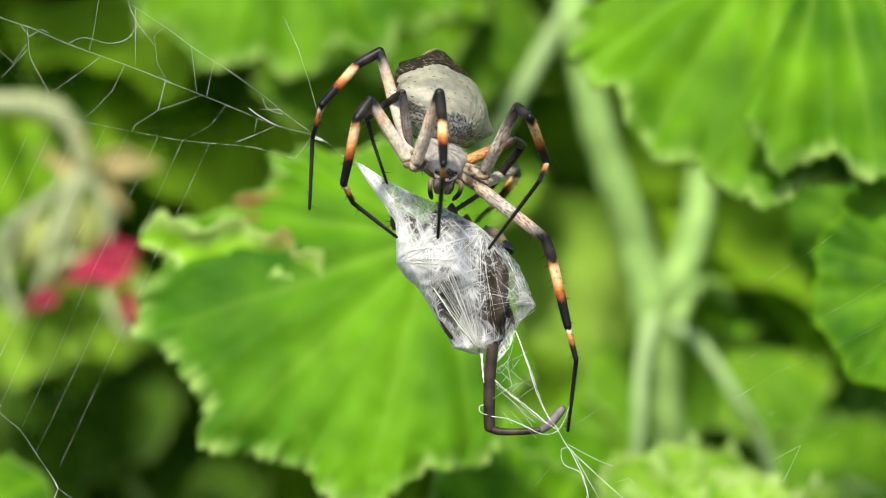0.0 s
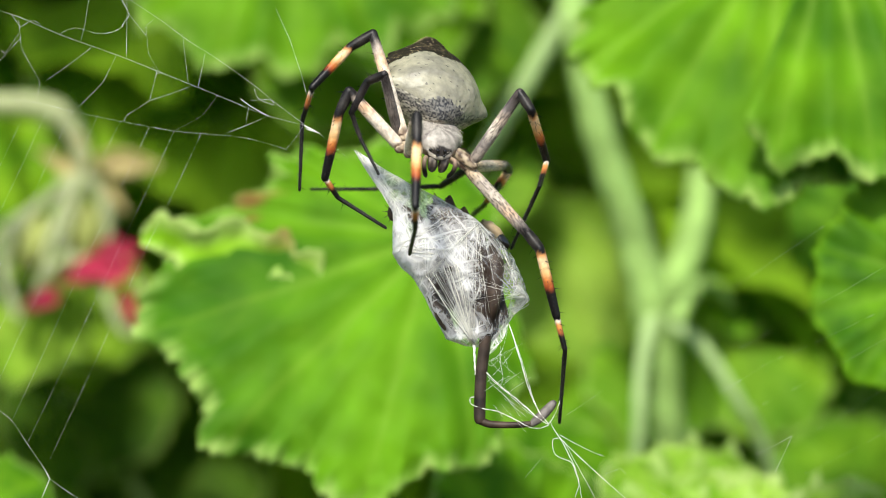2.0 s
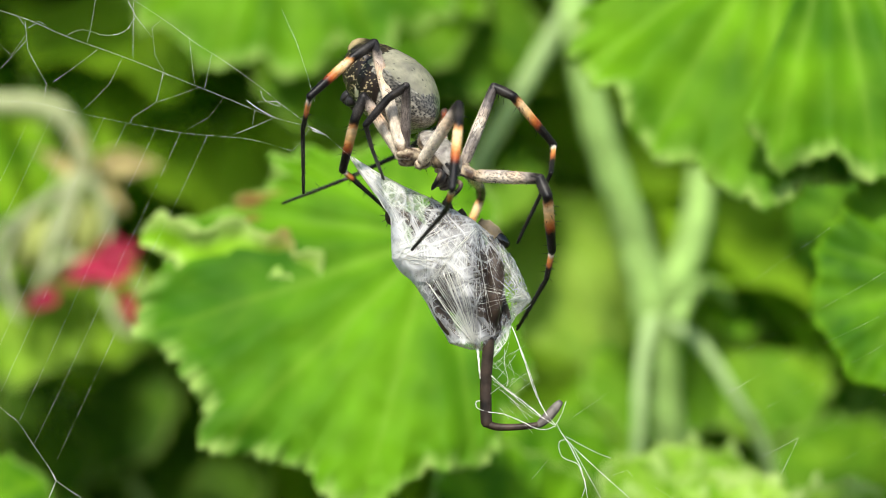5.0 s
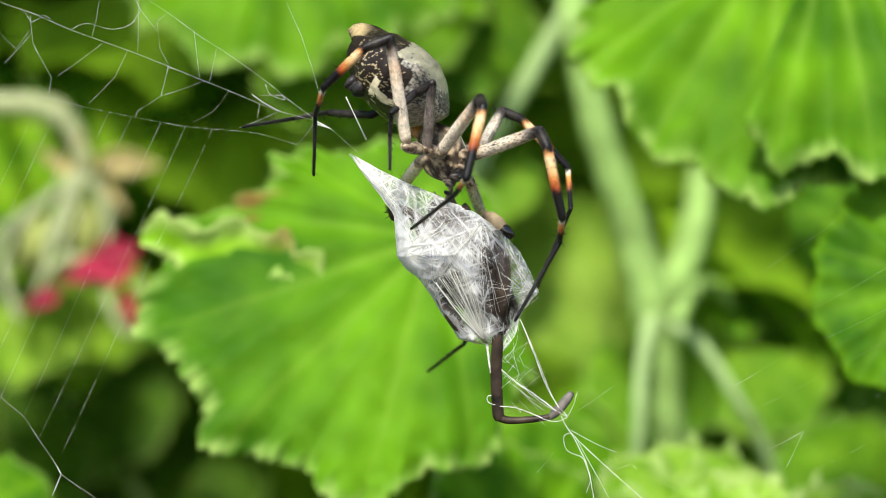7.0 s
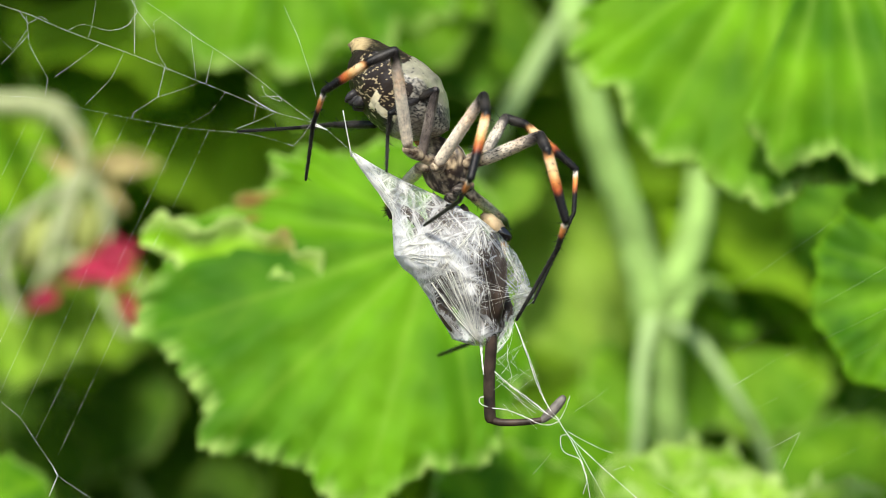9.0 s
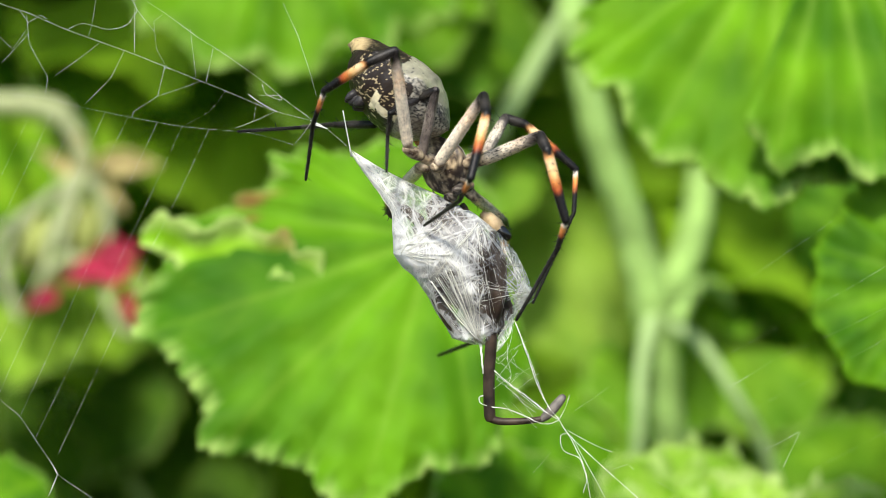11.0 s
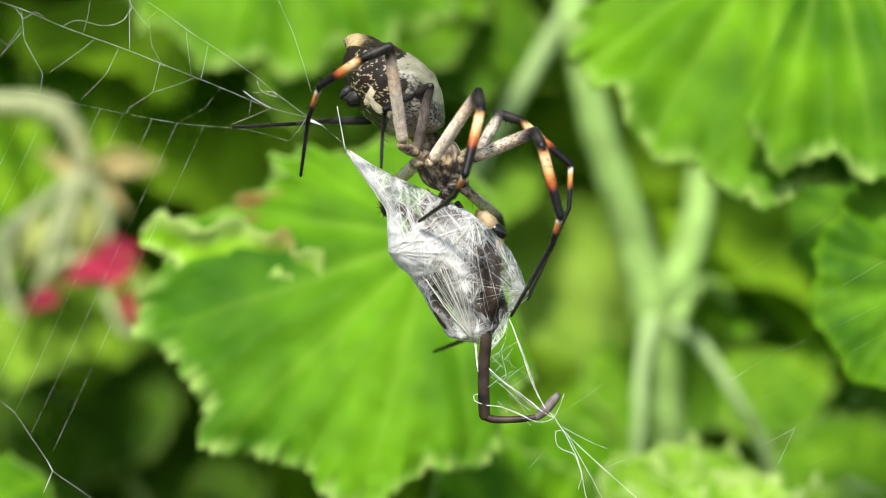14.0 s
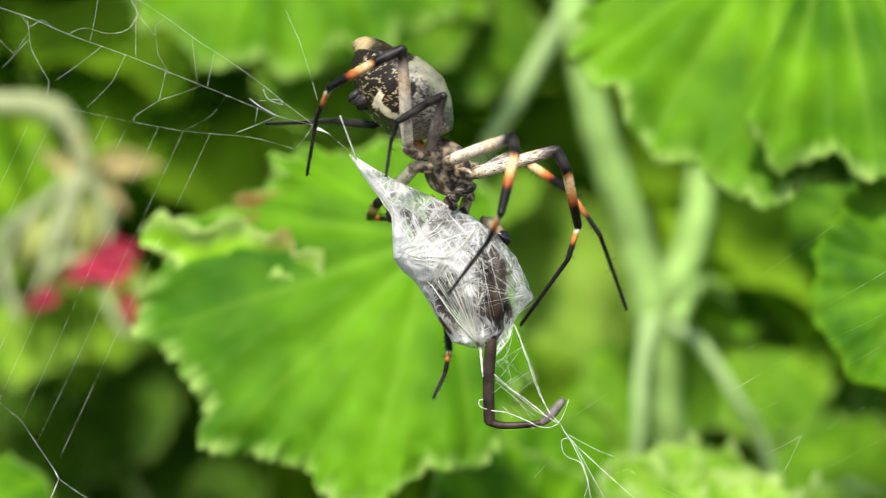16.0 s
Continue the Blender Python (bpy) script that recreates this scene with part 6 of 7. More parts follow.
    stance("third", 1.5, -2.83, -0.50, 7.87, -3.00, -4.08, 12.73, -3.96, -2.57, 12.59, -5.59, -2.50, 10.16, -5.63, -1.35, 8.21, -4.61, -4.60, 6.09)
    stance("third", 2, -3.16, -0.50, 9.47, -4.25, -3.94, 14.32, -5.67, -2.98, 13.78, -7.00, -2.33, 11.26, -6.27, -1.79, 9.18, -4.72, -3.93, 6.16)
    stance("third", 2.5, -3.11, -0.50, 8.25, -3.29, -3.54, 13.47, -4.94, -3.54, 12.74, -6.68, -2.29, 10.75, -6.16, -1.04, 8.93, -4.68, -3.66, 6.27)
    stance("third", 3, -2.68, -0.50, 8.15, -2.96, -3.70, 13.27, -4.59, -3.70, 12.54, -6.12, -3.64, 10.04, -5.79, -2.20, 8.32, -4.63, -5.29, 6.04)
    stance("third", 3.5, -2.78, -0.50, 8.34, -3.57, -3.24, 13.67, -5.13, -3.23, 12.78, -6.38, -2.58, 10.21, -5.97, -1.00, 8.65, -4.71, -3.93, 6.21)
    stance("third", 4, -3.49, -0.50, 8.34, -4.36, -3.67, 13.41, -5.82, -3.65, 12.37, -6.66, -3.55, 9.56, -6.04, -1.89, 8.14, -4.56, -5.12, 6.26)
    stance("third", 4.2, -3.35, -0.50, 8.39, -3.62, -3.78, 13.46, -5.10, -3.76, 12.45, -6.59, -2.26, 10.42, -5.78, -1.19, 8.60, -4.31, -4.14, 6.30)
    stance("third", 6.3, -1.59, -1.50, 7.07, -0.64, -3.09, 12.83, -2.05, -2.41, 11.94, -3.88, -4.14, 10.44, -4.04, -3.16, 8.41, -3.97, -5.86, 5.44)
    stance("third", 7, -1.22, -1.50, 6.98, -0.74, -4.37, 12.28, -2.13, -3.52, 11.54, -4.06, -4.92, 9.84, -4.22, -3.53, 8.06, -4.16, -6.33, 5.18)
    stance("third", 7.5, -1.83, -1.50, 7.55, -0.65, -4.31, 12.77, -2.04, -3.33, 12.23, -4.34, -4.57, 10.90, -4.60, -3.20, 9.12, -4.64, -5.86, 6.11)
    stance("third", 8.5, -1.83, -1.50, 7.55, -0.65, -4.31, 12.77, -2.04, -3.33, 12.23, -4.34, -4.57, 10.90, -4.60, -3.20, 9.12, -4.64, -5.86, 6.11)
    stance("third", 15, -1.83, -1.50, 7.55, -0.65, -4.31, 12.77, -2.04, -3.33, 12.23, -4.34, -4.57, 10.90, -4.60, -3.20, 9.12, -4.64, -5.86, 6.11)
    stance("third", 15.2, -1.83, -1.50, 7.55, -0.65, -4.31, 12.77, -2.04, -3.33, 12.23, -4.34, -4.57, 10.90, -4.60, -3.20, 9.12, -4.64, -5.86, 6.11)
    stance("third", 15.5, -0.98, -1.50, 7.84, 0.57, -4.39, 12.92, -0.96, -3.61, 12.41, -3.02, -5.08, 10.94, -3.75, -3.60, 9.39, -4.51, -6.40, 6.62)
    stance("third", 15.8, -1.40, -1.50, 8.07, -0.35, -5.16, 12.77, -1.84, -4.38, 12.12, -3.88, -5.88, 10.66, -4.38, -4.57, 8.88, -4.85, -7.36, 6.03)
    stance("third", 16, -1.41, -1.50, 7.88, -0.24, -5.42, 12.33, -1.76, -4.73, 11.68, -3.91, -6.09, 10.22, -4.53, -4.55, 8.68, -4.89, -7.26, 5.74)
    move_leg("third")
    stance("front", 0, -2.43, -2.00, 7.63, -0.42, -7.38, 13.38, -0.19, -7.38, 11.12, -0.10, -12.12, 7.53, -0.23, -9.07, 5.82, -0.56, -4.60, 1.77)
    stance("front", 0.5, -2.00, -2.00, 7.02, -0.70, -9.63, 9.48, -0.60, -11.40, 8.06, -0.47, -15.25, 3.53, -0.37, -12.00, 2.25, -0.42, -6.39, 0.02)
    stance("front", 1, -2.33, -2.00, 7.16, -1.77, -10.00, 8.48, -1.64, -10.00, 6.22, -1.61, -11.99, 0.61, -1.46, -8.88, -0.97, -1.71, -3.23, -3.11)
    stance("front", 1.5, -2.33, -2.00, 6.31, -1.11, -9.39, 9.46, -1.19, -10.32, 7.40, -1.17, -12.78, 1.98, -1.20, -9.54, 0.66, -1.61, -3.91, -1.49)
    stance("front", 2, -2.19, -2.00, 8.00, -1.51, -9.65, 10.63, -1.50, -10.58, 8.57, -1.60, -13.47, 3.36, -1.63, -10.44, 1.62, -2.16, -4.77, -0.42)
    stance("front", 2.5, -2.38, -2.00, 7.02, -1.17, -9.39, 10.17, -1.16, -10.69, 8.31, -1.28, -13.16, 2.90, -1.39, -9.92, 1.60, -1.90, -4.18, -0.22)
    stance("front", 3, -2.19, -2.00, 6.93, -0.47, -9.07, 10.54, -0.46, -10.36, 8.68, -0.67, -12.80, 3.26, -0.91, -9.57, 1.95, -1.79, -3.94, -0.09)
    stance("front", 3.5, -2.42, -2.00, 7.06, -1.05, -9.08, 10.79, -1.18, -10.00, 8.72, -1.24, -12.84, 3.49, -1.27, -9.59, 2.21, -1.79, -4.10, -0.28)
    stance("front", 4, -2.53, -2.00, 6.97, -1.22, -8.91, 11.03, -1.26, -9.81, 8.96, -1.20, -12.65, 3.73, -1.44, -9.41, 2.43, -2.04, -3.93, -0.05)
    stance("front", 4.2, -2.25, -2.00, 7.16, 0.45, -8.48, 11.25, 0.32, -9.75, 9.38, 0.18, -12.15, 3.94, 0.09, -8.90, 2.64, -1.99, -3.87, 0.01)
    stance("front", 6.3, 0.05, -2.20, 6.58, 4.09, -6.83, 11.90, 4.24, -8.94, 11.08, 2.97, -12.69, 6.64, 1.88, -10.16, 4.49, -2.11, -8.06, 0.46)
    stance("front", 7, -0.05, -2.20, 6.72, 3.13, -8.48, 10.78, 3.33, -10.59, 9.98, 1.97, -11.90, 4.34, 1.09, -8.76, 3.07, -2.44, -4.65, 0.39)
    stance("front", 7.5, -0.65, -2.20, 6.59, 3.25, -6.63, 12.17, 3.45, -8.35, 10.70, 2.15, -10.76, 5.42, 1.27, -7.86, 3.68, -1.58, -2.88, 1.77)
    stance("front", 8.5, -0.65, -2.20, 6.59, 3.25, -6.63, 12.17, 3.45, -8.35, 10.70, 2.15, -10.76, 5.42, 1.27, -7.86, 3.68, -1.58, -2.88, 1.77)
    stance("front", 15, -0.65, -2.20, 6.59, 3.25, -6.63, 12.17, 3.45, -8.35, 10.70, 2.15, -10.76, 5.42, 1.27, -7.86, 3.68, -1.58, -2.88, 1.77)
    stance("front", 15.2, -0.51, -2.20, 7.01, 3.39, -6.93, 12.33, 3.46, -8.45, 10.65, 2.22, -10.39, 5.16, 1.34, -7.26, 3.87, -1.68, -2.38, 1.96)
    stance("front", 15.5, 1.60, -2.20, 7.81, 5.46, -7.24, 12.89, 6.32, -8.93, 11.65, 6.18, -14.11, 8.73, 4.65, -13.41, 5.66, 0.44, -10.13, 2.82)
    stance("front", 15.6, 0.75, -2.20, 6.97, 6.08, -2.73, 13.07, 7.54, -4.31, 12.36, 8.28, -9.93, 10.55, 7.81, -7.04, 8.64, 5.65, -2.30, 5.56)
    stance("front", 15.8, 0.94, -2.20, 7.11, 5.48, -7.84, 10.79, 5.89, -9.71, 9.56, 5.52, -15.22, 7.34, 4.92, -12.51, 5.21, 1.74, -9.56, 1.00)
    stance("front", 16, 0.23, -2.20, 7.15, 5.34, -8.29, 8.84, 5.47, -10.14, 7.55, 4.27, -13.37, 2.69, 3.30, -10.84, 0.49, 0.17, -7.85, -3.73)
    move_leg("front")
    stance("reaching", 0, 3.20, -0.50, 6.98, 5.92, -4.32, 12.41, 6.94, -5.49, 11.52, 8.50, -1.16, 7.90, 7.73, -5.46, 6.37, 3.68, -0.42, 0.85)
    stance("reaching", 0.5, 2.83, -0.50, 6.36, 5.40, -0.95, 13.05, 6.56, -2.00, 12.17, 9.62, 1.99, 9.15, 8.90, -1.93, 6.79, 5.11, 3.06, 1.05)
    stance("reaching", 1, 2.83, -0.50, 6.97, 6.52, -3.28, 12.47, 7.17, -4.62, 11.47, 9.42, -0.77, 7.67, 9.03, -4.53, 5.00, 7.39, 2.25, 0.14)
    stance("reaching", 1.5, 2.83, -0.50, 6.36, 6.73, -3.71, 11.45, 7.54, -4.65, 10.15, 9.54, -1.08, 5.97, 8.54, -5.11, 3.91, 5.22, 1.38, -0.48)
    stance("reaching", 2, 2.97, -0.50, 7.11, 6.93, -2.01, 12.91, 7.84, -2.58, 11.48, 9.31, 1.38, 7.41, 8.54, -2.60, 5.18, 6.38, 3.82, 0.04)
    stance("reaching", 2.5, 2.54, -0.50, 7.07, 4.88, -0.98, 13.84, 6.13, -2.04, 13.10, 9.10, 1.95, 10.01, 8.75, -1.92, 7.49, 6.96, 4.83, 2.65)
    stance("reaching", 3, 2.64, -0.50, 6.74, 5.20, -2.19, 13.23, 6.48, -3.19, 12.47, 9.52, 0.55, 9.14, 8.51, -3.37, 6.88, 4.81, 1.90, 1.33)
    stance("reaching", 3.5, 2.40, -0.50, 6.78, 5.06, -1.99, 13.29, 6.35, -2.76, 12.30, 9.03, 1.33, 9.08, 8.09, -2.40, 6.49, 4.83, 3.45, 1.25)
    stance("reaching", 4, 2.07, -0.50, 6.93, 4.42, -1.00, 13.69, 5.80, -1.95, 13.05, 8.61, 1.48, 9.23, 7.98, -2.51, 6.95, 4.83, 2.85, 1.15)
    stance("reaching", 4.2, 2.21, -0.50, 7.21, 4.52, -2.62, 13.67, 6.00, -3.21, 12.84, 8.95, 0.47, 9.37, 8.32, -3.38, 6.88, 5.00, 1.78, 1.00)
    stance("reaching", 6.3, 1.71, 1.50, 6.24, 3.36, 7.89, 9.05, 5.05, 7.89, 8.46, 9.07, 7.31, 4.24, 9.16, 3.41, 1.74, 8.03, 9.83, -3.71)
    stance("reaching", 7, 3.28, 1.50, 7.10, 5.23, 7.42, 10.66, 6.89, 7.42, 9.98, 10.95, 7.35, 5.76, 11.04, 4.46, 2.15, 8.31, 8.73, -4.67)
    stance("reaching", 7.5, 3.38, 1.50, 7.66, 5.33, 7.46, 11.15, 7.04, 7.46, 10.60, 11.44, 7.35, 6.73, 11.15, 4.70, 2.95, 7.64, 4.70, -4.79)
    stance("reaching", 8.5, 3.38, 1.50, 7.66, 5.33, 7.46, 11.15, 7.04, 7.46, 10.60, 11.44, 7.35, 6.73, 11.15, 4.70, 2.95, 7.64, 4.70, -4.79)
    stance("reaching", 15, 3.38, 1.50, 7.66, 5.33, 7.46, 11.15, 7.04, 7.46, 10.60, 11.44, 7.35, 6.73, 11.15, 4.70, 2.95, 7.64, 4.70, -4.79)
    stance("reaching", 15.2, 3.76, 1.50, 7.85, 5.57, 7.61, 11.16, 7.29, 7.94, 10.79, 11.68, 7.83, 6.91, 11.97, 3.85, 4.57, 10.24, 8.16, -2.55)
    stance("reaching", 15.5, 2.32, 1.50, 6.51, 4.57, 7.94, 8.74, 6.06, 7.94, 7.73, 10.32, 7.80, 3.72, 10.99, 3.66, 1.76, 12.69, 8.40, -5.09)
    stance("reaching", 15.6, 3.14, 1.50, 6.13, 4.96, 8.30, 7.55, 6.45, 8.99, 6.83, 10.15, 8.85, 2.29, 11.17, 5.00, -0.06, 12.63, 9.34, -7.22)
    stance("reaching", 15.8, 3.56, 1.50, 6.75, 5.86, 8.26, 7.45, 7.36, 8.96, 6.73, 10.88, 5.46, 3.63, 13.11, 2.90, 0.48, 15.66, 7.98, -5.84)
    stance("reaching", 16, 3.33, 1.50, 6.57, 5.65, 8.14, 8.00, 7.15, 8.83, 7.29, 10.53, 4.73, 4.83, 13.15, 4.58, 1.02, 15.76, 9.47, -5.43)
    move_leg("reaching")
    stance("long", 0, 2.41, 0.00, 6.28, 8.39, -0.24, 1.67, 8.95, -0.27, 0.07, 10.26, -0.27, -5.64, 10.97, -0.27, -8.48, 10.48, 3.68, -14.63)
    stance("long", 0.5, 2.36, 0.00, 5.67, 7.61, -2.83, 1.03, 8.37, -3.96, 0.01, 9.80, -2.97, -5.58, 10.77, -2.03, -8.18, 10.60, 1.63, -14.52)
    stance("long", 1, 2.60, 0.00, 5.81, 8.33, -2.00, 1.32, 8.96, -2.73, -0.09, 10.40, -1.91, -5.70, 11.24, -1.91, -8.51, 10.72, 2.04, -14.65)
    stance("long", 1.5, 2.60, 0.00, 5.67, 8.18, -2.19, 1.07, 8.73, -2.65, -0.47, 10.07, -1.72, -6.09, 10.74, -0.60, -8.71, 10.22, 3.54, -14.73)
    stance("long", 2, 2.50, 0.00, 6.90, 7.61, -0.15, 1.32, 8.62, -0.63, 0.05, 10.05, -0.19, -5.61, 10.77, -0.06, -8.45, 10.47, 3.65, -14.75)
    stance("long", 2.5, 2.31, 0.00, 6.38, 7.48, -0.96, 0.94, 8.29, -1.89, -0.23, 9.76, -0.27, -5.66, 10.48, -0.13, -8.50, 10.29, 3.79, -14.68)
    stance("long", 3, 2.64, 0.00, 5.81, 7.26, -3.33, 0.84, 8.31, -4.01, -0.32, 9.52, -1.54, -5.48, 10.36, -1.54, -8.29, 10.30, 2.09, -14.65)
    stance("long", 3.5, 2.50, 0.00, 6.09, 7.61, -2.78, 1.26, 8.30, -2.98, -0.28, 9.43, -0.32, -5.38, 10.27, -0.32, -8.18, 10.18, 2.82, -14.79)
    stance("long", 4, 2.17, 0.00, 6.57, 8.88, -3.44, 5.99, 9.62, -3.44, 4.46, 9.51, 0.30, -0.05, 9.13, 2.48, -1.96, 6.92, 8.04, -6.17)
    stance("long", 4.2, 2.69, 0.00, 6.05, 8.25, -4.99, 4.90, 8.69, -5.58, 3.36, 8.55, -1.24, -0.56, 8.40, 0.98, -2.47, 6.94, 7.24, -5.97)
    stance("long", 6.3, 3.58, -1.00, 6.15, 8.06, -6.99, 7.23, 8.93, -7.96, 6.14, 10.78, -5.47, 1.17, 10.00, -5.45, -1.65, 6.36, -2.38, -7.20)
    stance("long", 7, 2.77, -1.00, 6.53, 7.98, -6.18, 8.31, 8.54, -7.09, 6.98, 9.79, -6.59, 1.29, 9.66, -4.51, -0.77, 6.07, -3.89, -7.12)
    stance("long", 7.5, 3.01, -1.00, 7.10, 7.82, -6.51, 8.97, 8.33, -7.62, 7.78, 9.82, -7.62, 2.12, 9.23, -5.92, -0.18, 6.01, -2.86, -6.01)
    stance("long", 8.5, 3.01, -1.00, 7.10, 7.82, -6.51, 8.97, 8.33, -7.62, 7.78, 9.82, -7.62, 2.12, 9.23, -5.92, -0.18, 6.01, -2.86, -6.01)
    stance("long", 15, 3.01, -1.00, 7.10, 7.82, -6.51, 8.97, 8.33, -7.62, 7.78, 9.82, -7.62, 2.12, 9.23, -5.92, -0.18, 6.01, -2.86, -6.01)
    stance("long", 15.2, 3.25, -1.00, 7.05, 7.74, -6.70, 9.14, 8.40, -7.41, 7.74, 9.84, -5.83, 2.29, 9.35, -4.43, -0.23, 6.05, -1.54, -6.09)
    stance("long", 15.5, 2.78, -1.00, 6.21, 8.73, -4.97, 8.64, 9.64, -5.31, 7.25, 11.08, -2.30, 2.44, 10.44, -1.06, -0.14, 6.62, 1.91, -5.63)
    stance("long", 15.6, 3.10, -1.00, 6.54, 9.27, -4.89, 8.50, 9.94, -4.89, 6.93, 10.84, -1.42, 2.30, 10.19, -0.21, -0.28, 6.09, 1.53, -6.09)
    stance("long", 15.8, 2.82, -1.00, 6.21, 9.26, -4.42, 8.19, 9.92, -5.10, 6.78, 11.03, -1.33, 2.44, 10.66, 0.66, 0.33, 6.64, 0.66, -5.79)
    stance("long", 16, 1.88, -1.00, 6.02, 9.15, -1.42, 8.05, 9.95, -1.42, 6.55, 11.10, 1.82, 1.81, 10.26, 1.85, -1.00, 6.38, 4.50, -6.60)
    move_leg("long")
    stance("under", 0, 2.75, 0.50, 6.06, 6.16, 8.94, 7.74, 6.40, 12.02, 7.34, 4.51, 5.61, 4.73, 3.60, 8.96, 4.05, 2.70, 15.45, 3.13)
    stance("under", 0.5, 2.36, 0.50, 6.63, 5.51, 9.17, 7.38, 5.67, 12.22, 6.72, 4.33, 5.42, 4.84, 3.14, 8.55, 3.67, 2.43, 15.09, 3.01)
    stance("under", 1, 3.08, 0.50, 6.77, 6.13, 9.22, 7.37, 6.36, 12.23, 6.61, 4.83, 5.47, 4.74, 3.41, 8.40, 3.32, 2.74, 14.96, 2.89)
    stance("under", 1.5, 2.84, 0.50, 5.92, 5.66, 9.30, 6.42, 5.97, 12.27, 5.51, 4.35, 5.53, 3.64, 3.67, 8.94, 2.97, 2.86, 15.48, 2.40)
    stance("under", 2, 2.98, 0.50, 6.91, 6.04, 9.23, 7.30, 6.37, 12.29, 6.80, 4.74, 5.63, 4.66, 4.06, 8.99, 3.74, 3.00, 15.45, 2.84)
    stance("under", 2.5, 2.56, 0.50, 7.57, 5.61, 9.20, 8.36, 6.19, 12.24, 7.97, 4.56, 5.77, 5.33, 3.39, 8.98, 4.41, 2.58, 15.46, 3.37)
    stance("under", 3, 2.89, 0.50, 7.48, 5.69, 9.30, 8.03, 6.11, 12.33, 7.38, 4.78, 5.61, 5.23, 3.71, 8.78, 4.07, 2.78, 15.26, 3.17)
    stance("under", 3.5, 2.51, 0.50, 7.29, 5.78, 9.11, 8.23, 6.25, 12.14, 7.70, 4.88, 5.68, 4.90, 4.06, 9.04, 4.14, 2.88, 15.50, 3.40)
    stance("under", 4, 2.18, 0.50, 7.76, 5.23, 9.20, 8.58, 5.55, 12.24, 7.95, 4.41, 5.67, 5.29, 3.50, 8.89, 4.14, 2.43, 15.41, 3.76)
    stance("under", 4.2, 2.23, 0.50, 7.24, 4.54, 9.43, 8.03, 4.95, 12.45, 7.39, 3.98, 5.75, 4.99, 3.30, 9.11, 4.08, 2.38, 15.59, 3.17)
    stance("under", 6.3, 2.42, 1.50, 5.29, 1.50, 9.11, 0.09, 1.01, 11.80, -1.39, -0.77, 17.42, -5.50, -0.66, 14.66, -7.72, -0.95, 20.45, -10.90)
    stance("under", 7, 2.33, 1.50, 4.48, 3.90, 9.83, 0.75, 4.45, 12.52, -0.72, 3.48, 15.23, -7.30, 1.95, 13.19, -9.76, -1.25, 18.33, -12.42)
    stance("under", 7.5, 2.43, 1.50, 4.33, 5.24, 10.08, 2.28, 5.57, 12.92, 1.05, 3.93, 12.92, -5.94, 2.53, 10.79, -8.39, -0.46, 16.52, -9.78)
    stance("under", 8.5, 2.43, 1.50, 4.33, 5.24, 10.08, 2.28, 5.57, 12.92, 1.05, 3.93, 12.92, -5.94, 2.53, 10.79, -8.39, -0.46, 16.52, -9.78)
    stance("under", 15, 2.43, 1.50, 4.33, 5.24, 10.08, 2.28, 5.57, 12.92, 1.05, 3.93, 12.92, -5.94, 2.53, 10.79, -8.39, -0.46, 16.52, -9.78)
    stance("under", 15.2, 2.80, 1.50, 4.28, 5.38, 10.15, 2.23, 5.69, 13.00, 1.01, 4.29, 13.00, -6.03, 3.76, 12.85, -9.53, 2.12, 18.01, -13.33)
    stance("under", 15.5, 3.04, 1.50, 5.32, -1.31, 8.31, 0.80, -3.80, 9.73, -0.43, -8.00, 3.99, -1.36, -9.78, 0.93, -1.33, -13.18, -4.74, -1.28)
    stance("under", 15.6, 2.19, 1.50, 4.94, -5.33, 1.50, -0.46, -7.34, 1.86, -2.81, -13.07, -1.75, -5.20, -15.71, -3.95, -6.06, -21.72, -6.69, -5.75)
    stance("under", 15.8, 2.14, 1.50, 4.85, -0.27, 7.66, -1.63, -0.74, 7.66, -4.71, 0.37, 2.63, -9.71, 0.85, -0.41, -11.45, 1.12, -6.11, -14.80)
    stance("under", 16, 1.90, 1.50, 4.42, 0.51, 9.46, -0.09, -0.20, 9.46, -3.13, 0.25, 5.08, -8.80, -0.09, 2.04, -10.59, -1.07, -4.25, -12.36)
    move_leg("under")
    stance("far", 0, 0.38, 1.00, 7.49, 5.75, 1.00, 9.95, 6.62, 3.16, 9.58, 4.04, 6.15, 6.20, -0.34, 2.58, 3.24, -3.28, 7.89, 2.32)
    stance("far", 0.5, 1.65, 1.00, 8.07, 5.61, 4.28, 10.98, 5.80, 6.50, 10.21, 4.15, 10.56, 7.42, -0.81, 9.98, 3.44, -3.40, 15.47, 2.50)
    stance("far", 1, 1.66, 1.00, 7.73, 5.77, 4.40, 10.26, 6.07, 6.61, 9.48, 3.92, 9.87, 6.05, -1.15, 9.85, 2.19, -5.34, 14.21, 1.12)
    stance("far", 1.5, 1.42, 1.00, 7.83, 5.30, 4.47, 10.62, 5.74, 6.68, 9.90, 3.69, 10.22, 6.70, -1.24, 8.21, 3.20, -3.80, 13.61, 1.78)
    stance("far", 2, 1.33, 1.00, 7.64, 2.32, 6.78, 8.34, 3.32, 8.71, 7.43, 0.37, 12.56, 5.56, -6.00, 12.37, 5.31, -11.30, 15.47, 5.38)
    stance("far", 2.5, 1.14, 1.00, 8.30, 2.63, 6.65, 9.15, 3.39, 8.74, 8.34, -0.06, 11.33, 5.45, -5.70, 8.39, 5.14, -9.83, 12.93, 5.34)
    stance("far", 3, 0.99, 1.00, 7.97, 4.77, 5.28, 9.48, 4.92, 7.57, 8.94, 1.50, 9.01, 5.31, -3.88, 7.16, 2.43, -7.09, 12.37, 1.88)
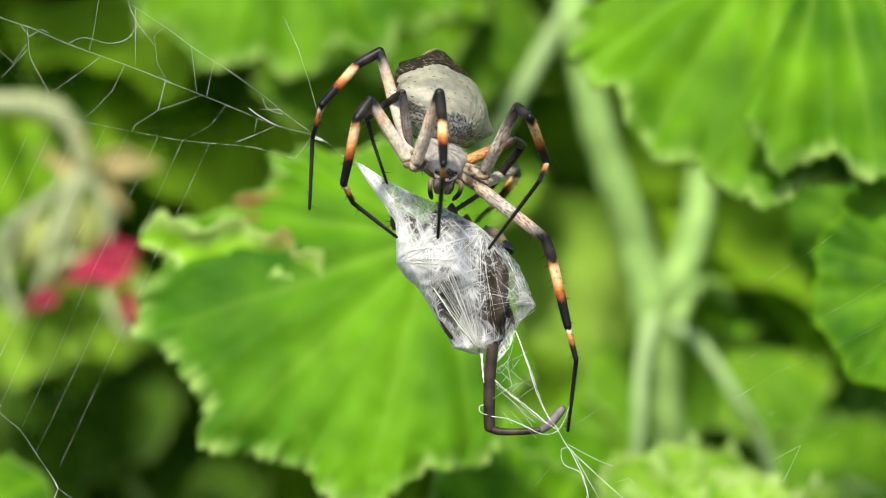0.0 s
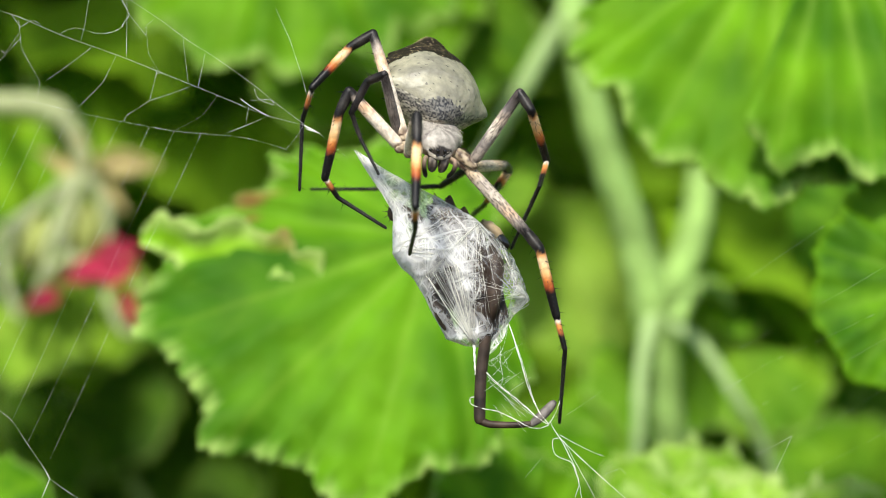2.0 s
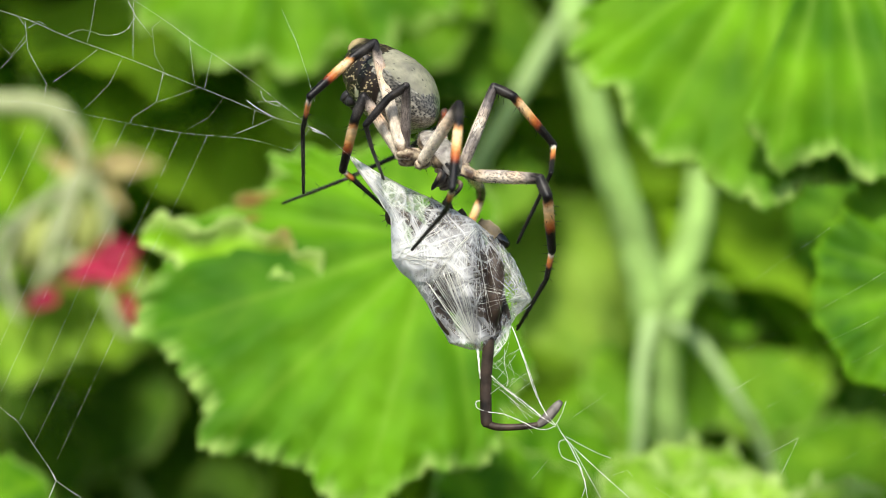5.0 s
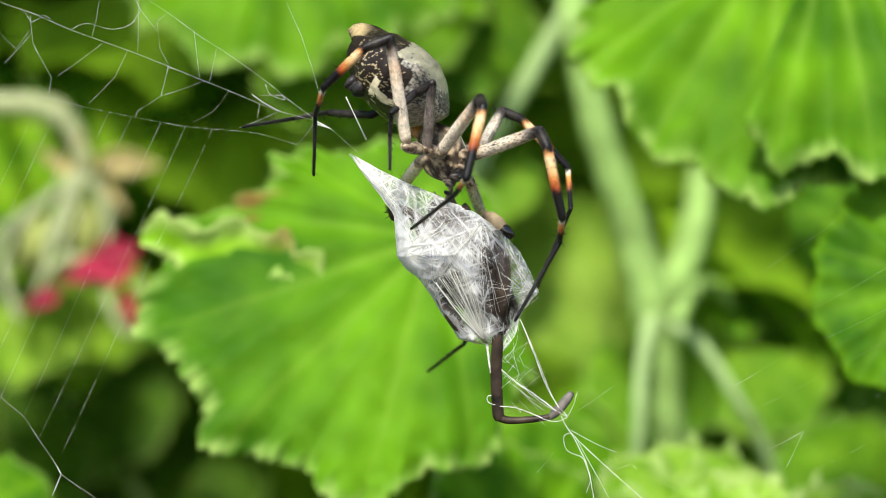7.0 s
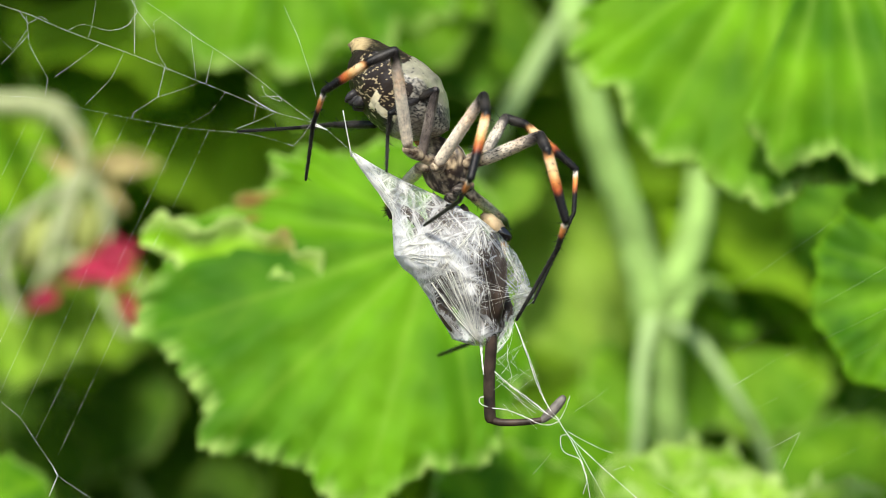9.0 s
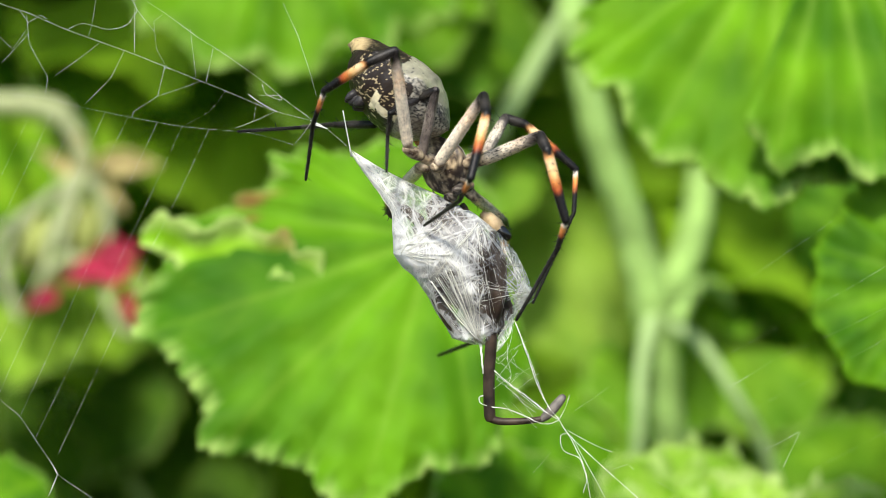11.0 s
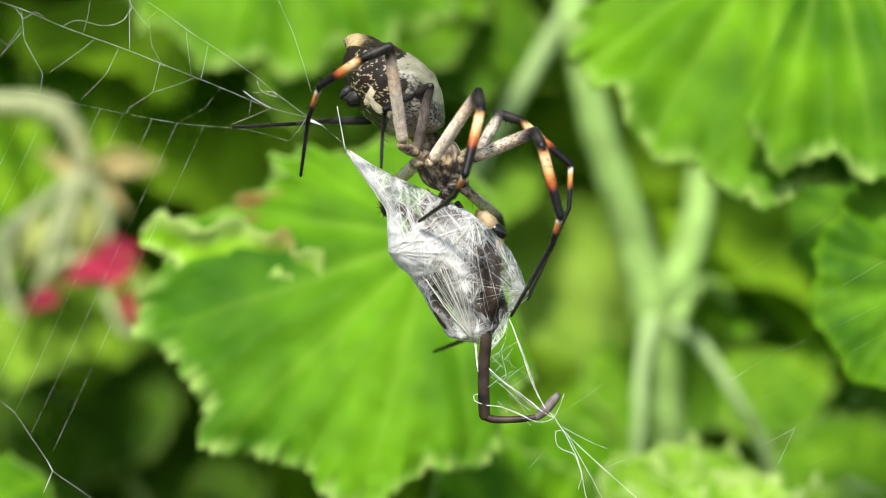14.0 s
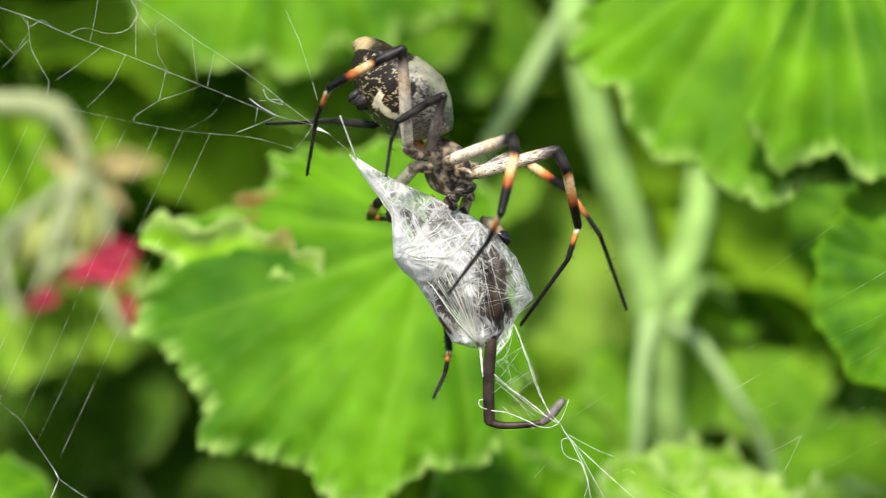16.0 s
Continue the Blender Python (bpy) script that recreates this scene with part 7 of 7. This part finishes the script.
    stance("far", 3.5, 1.09, 1.00, 7.55, 5.52, 4.16, 9.83, 5.72, 6.46, 9.35, 2.00, 6.57, 5.72, -3.36, 6.49, 2.27, -5.99, 12.02, 1.85)
    stance("far", 4, 0.52, 1.00, 8.49, 5.03, 1.15, 12.30, 5.33, 3.42, 11.71, 1.74, 4.64, 8.16, -3.56, 3.62, 4.76, -6.59, 8.80, 3.50)
    stance("far", 4.2, 0.33, 1.00, 8.92, 2.53, 5.93, 11.31, 3.04, 8.07, 10.43, 0.85, 12.02, 7.87, -4.80, 11.94, 4.90, -8.71, 16.39, 3.28)
    stance("far", 6.3, -0.67, 1.50, 6.71, -3.81, 3.85, 11.13, -5.76, 4.50, 9.96, -10.23, 7.10, 9.46, -12.30, 1.08, 9.07, -14.25, -4.73, 8.70)
    stance("far", 7, -0.76, 1.50, 6.86, -3.90, 3.85, 11.28, -5.96, 3.85, 10.13, -9.83, 7.30, 10.50, -12.42, 1.53, 9.71, -16.33, -3.11, 8.78)
    stance("far", 7.5, -0.67, 1.50, 7.18, -4.03, 3.55, 11.58, -5.97, 4.22, 10.41, -9.52, 8.02, 10.59, -12.12, 2.22, 10.07, -17.08, -1.37, 9.57)
    stance("far", 8.5, -0.67, 1.50, 7.18, -4.03, 3.55, 11.58, -5.97, 4.22, 10.41, -9.52, 8.02, 10.59, -12.12, 2.22, 10.07, -17.08, -1.37, 9.57)
    stance("far", 15, -0.67, 1.50, 7.18, -4.03, 3.55, 11.58, -5.97, 4.22, 10.41, -9.52, 8.02, 10.59, -12.12, 2.22, 10.07, -17.08, -1.37, 9.57)
    stance("far", 15.2, -0.67, 1.50, 7.18, -4.03, 3.55, 11.58, -5.97, 4.22, 10.41, -9.52, 8.02, 10.59, -12.12, 2.22, 10.07, -17.08, -1.37, 9.57)
    stance("far", 15.5, -0.29, 1.50, 7.46, -3.68, 4.29, 11.41, -5.64, 5.24, 10.49, -10.12, 7.72, 11.33, -11.71, 1.57, 10.80, -13.21, -4.37, 10.42)
    stance("far", 15.8, -1.19, 1.50, 7.47, -4.36, 4.53, 11.43, -6.32, 5.65, 10.76, -9.42, 9.76, 11.45, -11.55, 3.77, 11.00, -13.08, -2.16, 10.61)
    stance("far", 16, -1.43, 1.50, 7.52, -4.34, 4.75, 11.50, -6.30, 5.59, 10.48, -9.85, 9.34, 11.01, -11.99, 3.35, 10.61, -14.97, -2.01, 10.20)
    move_leg("far")


motions()
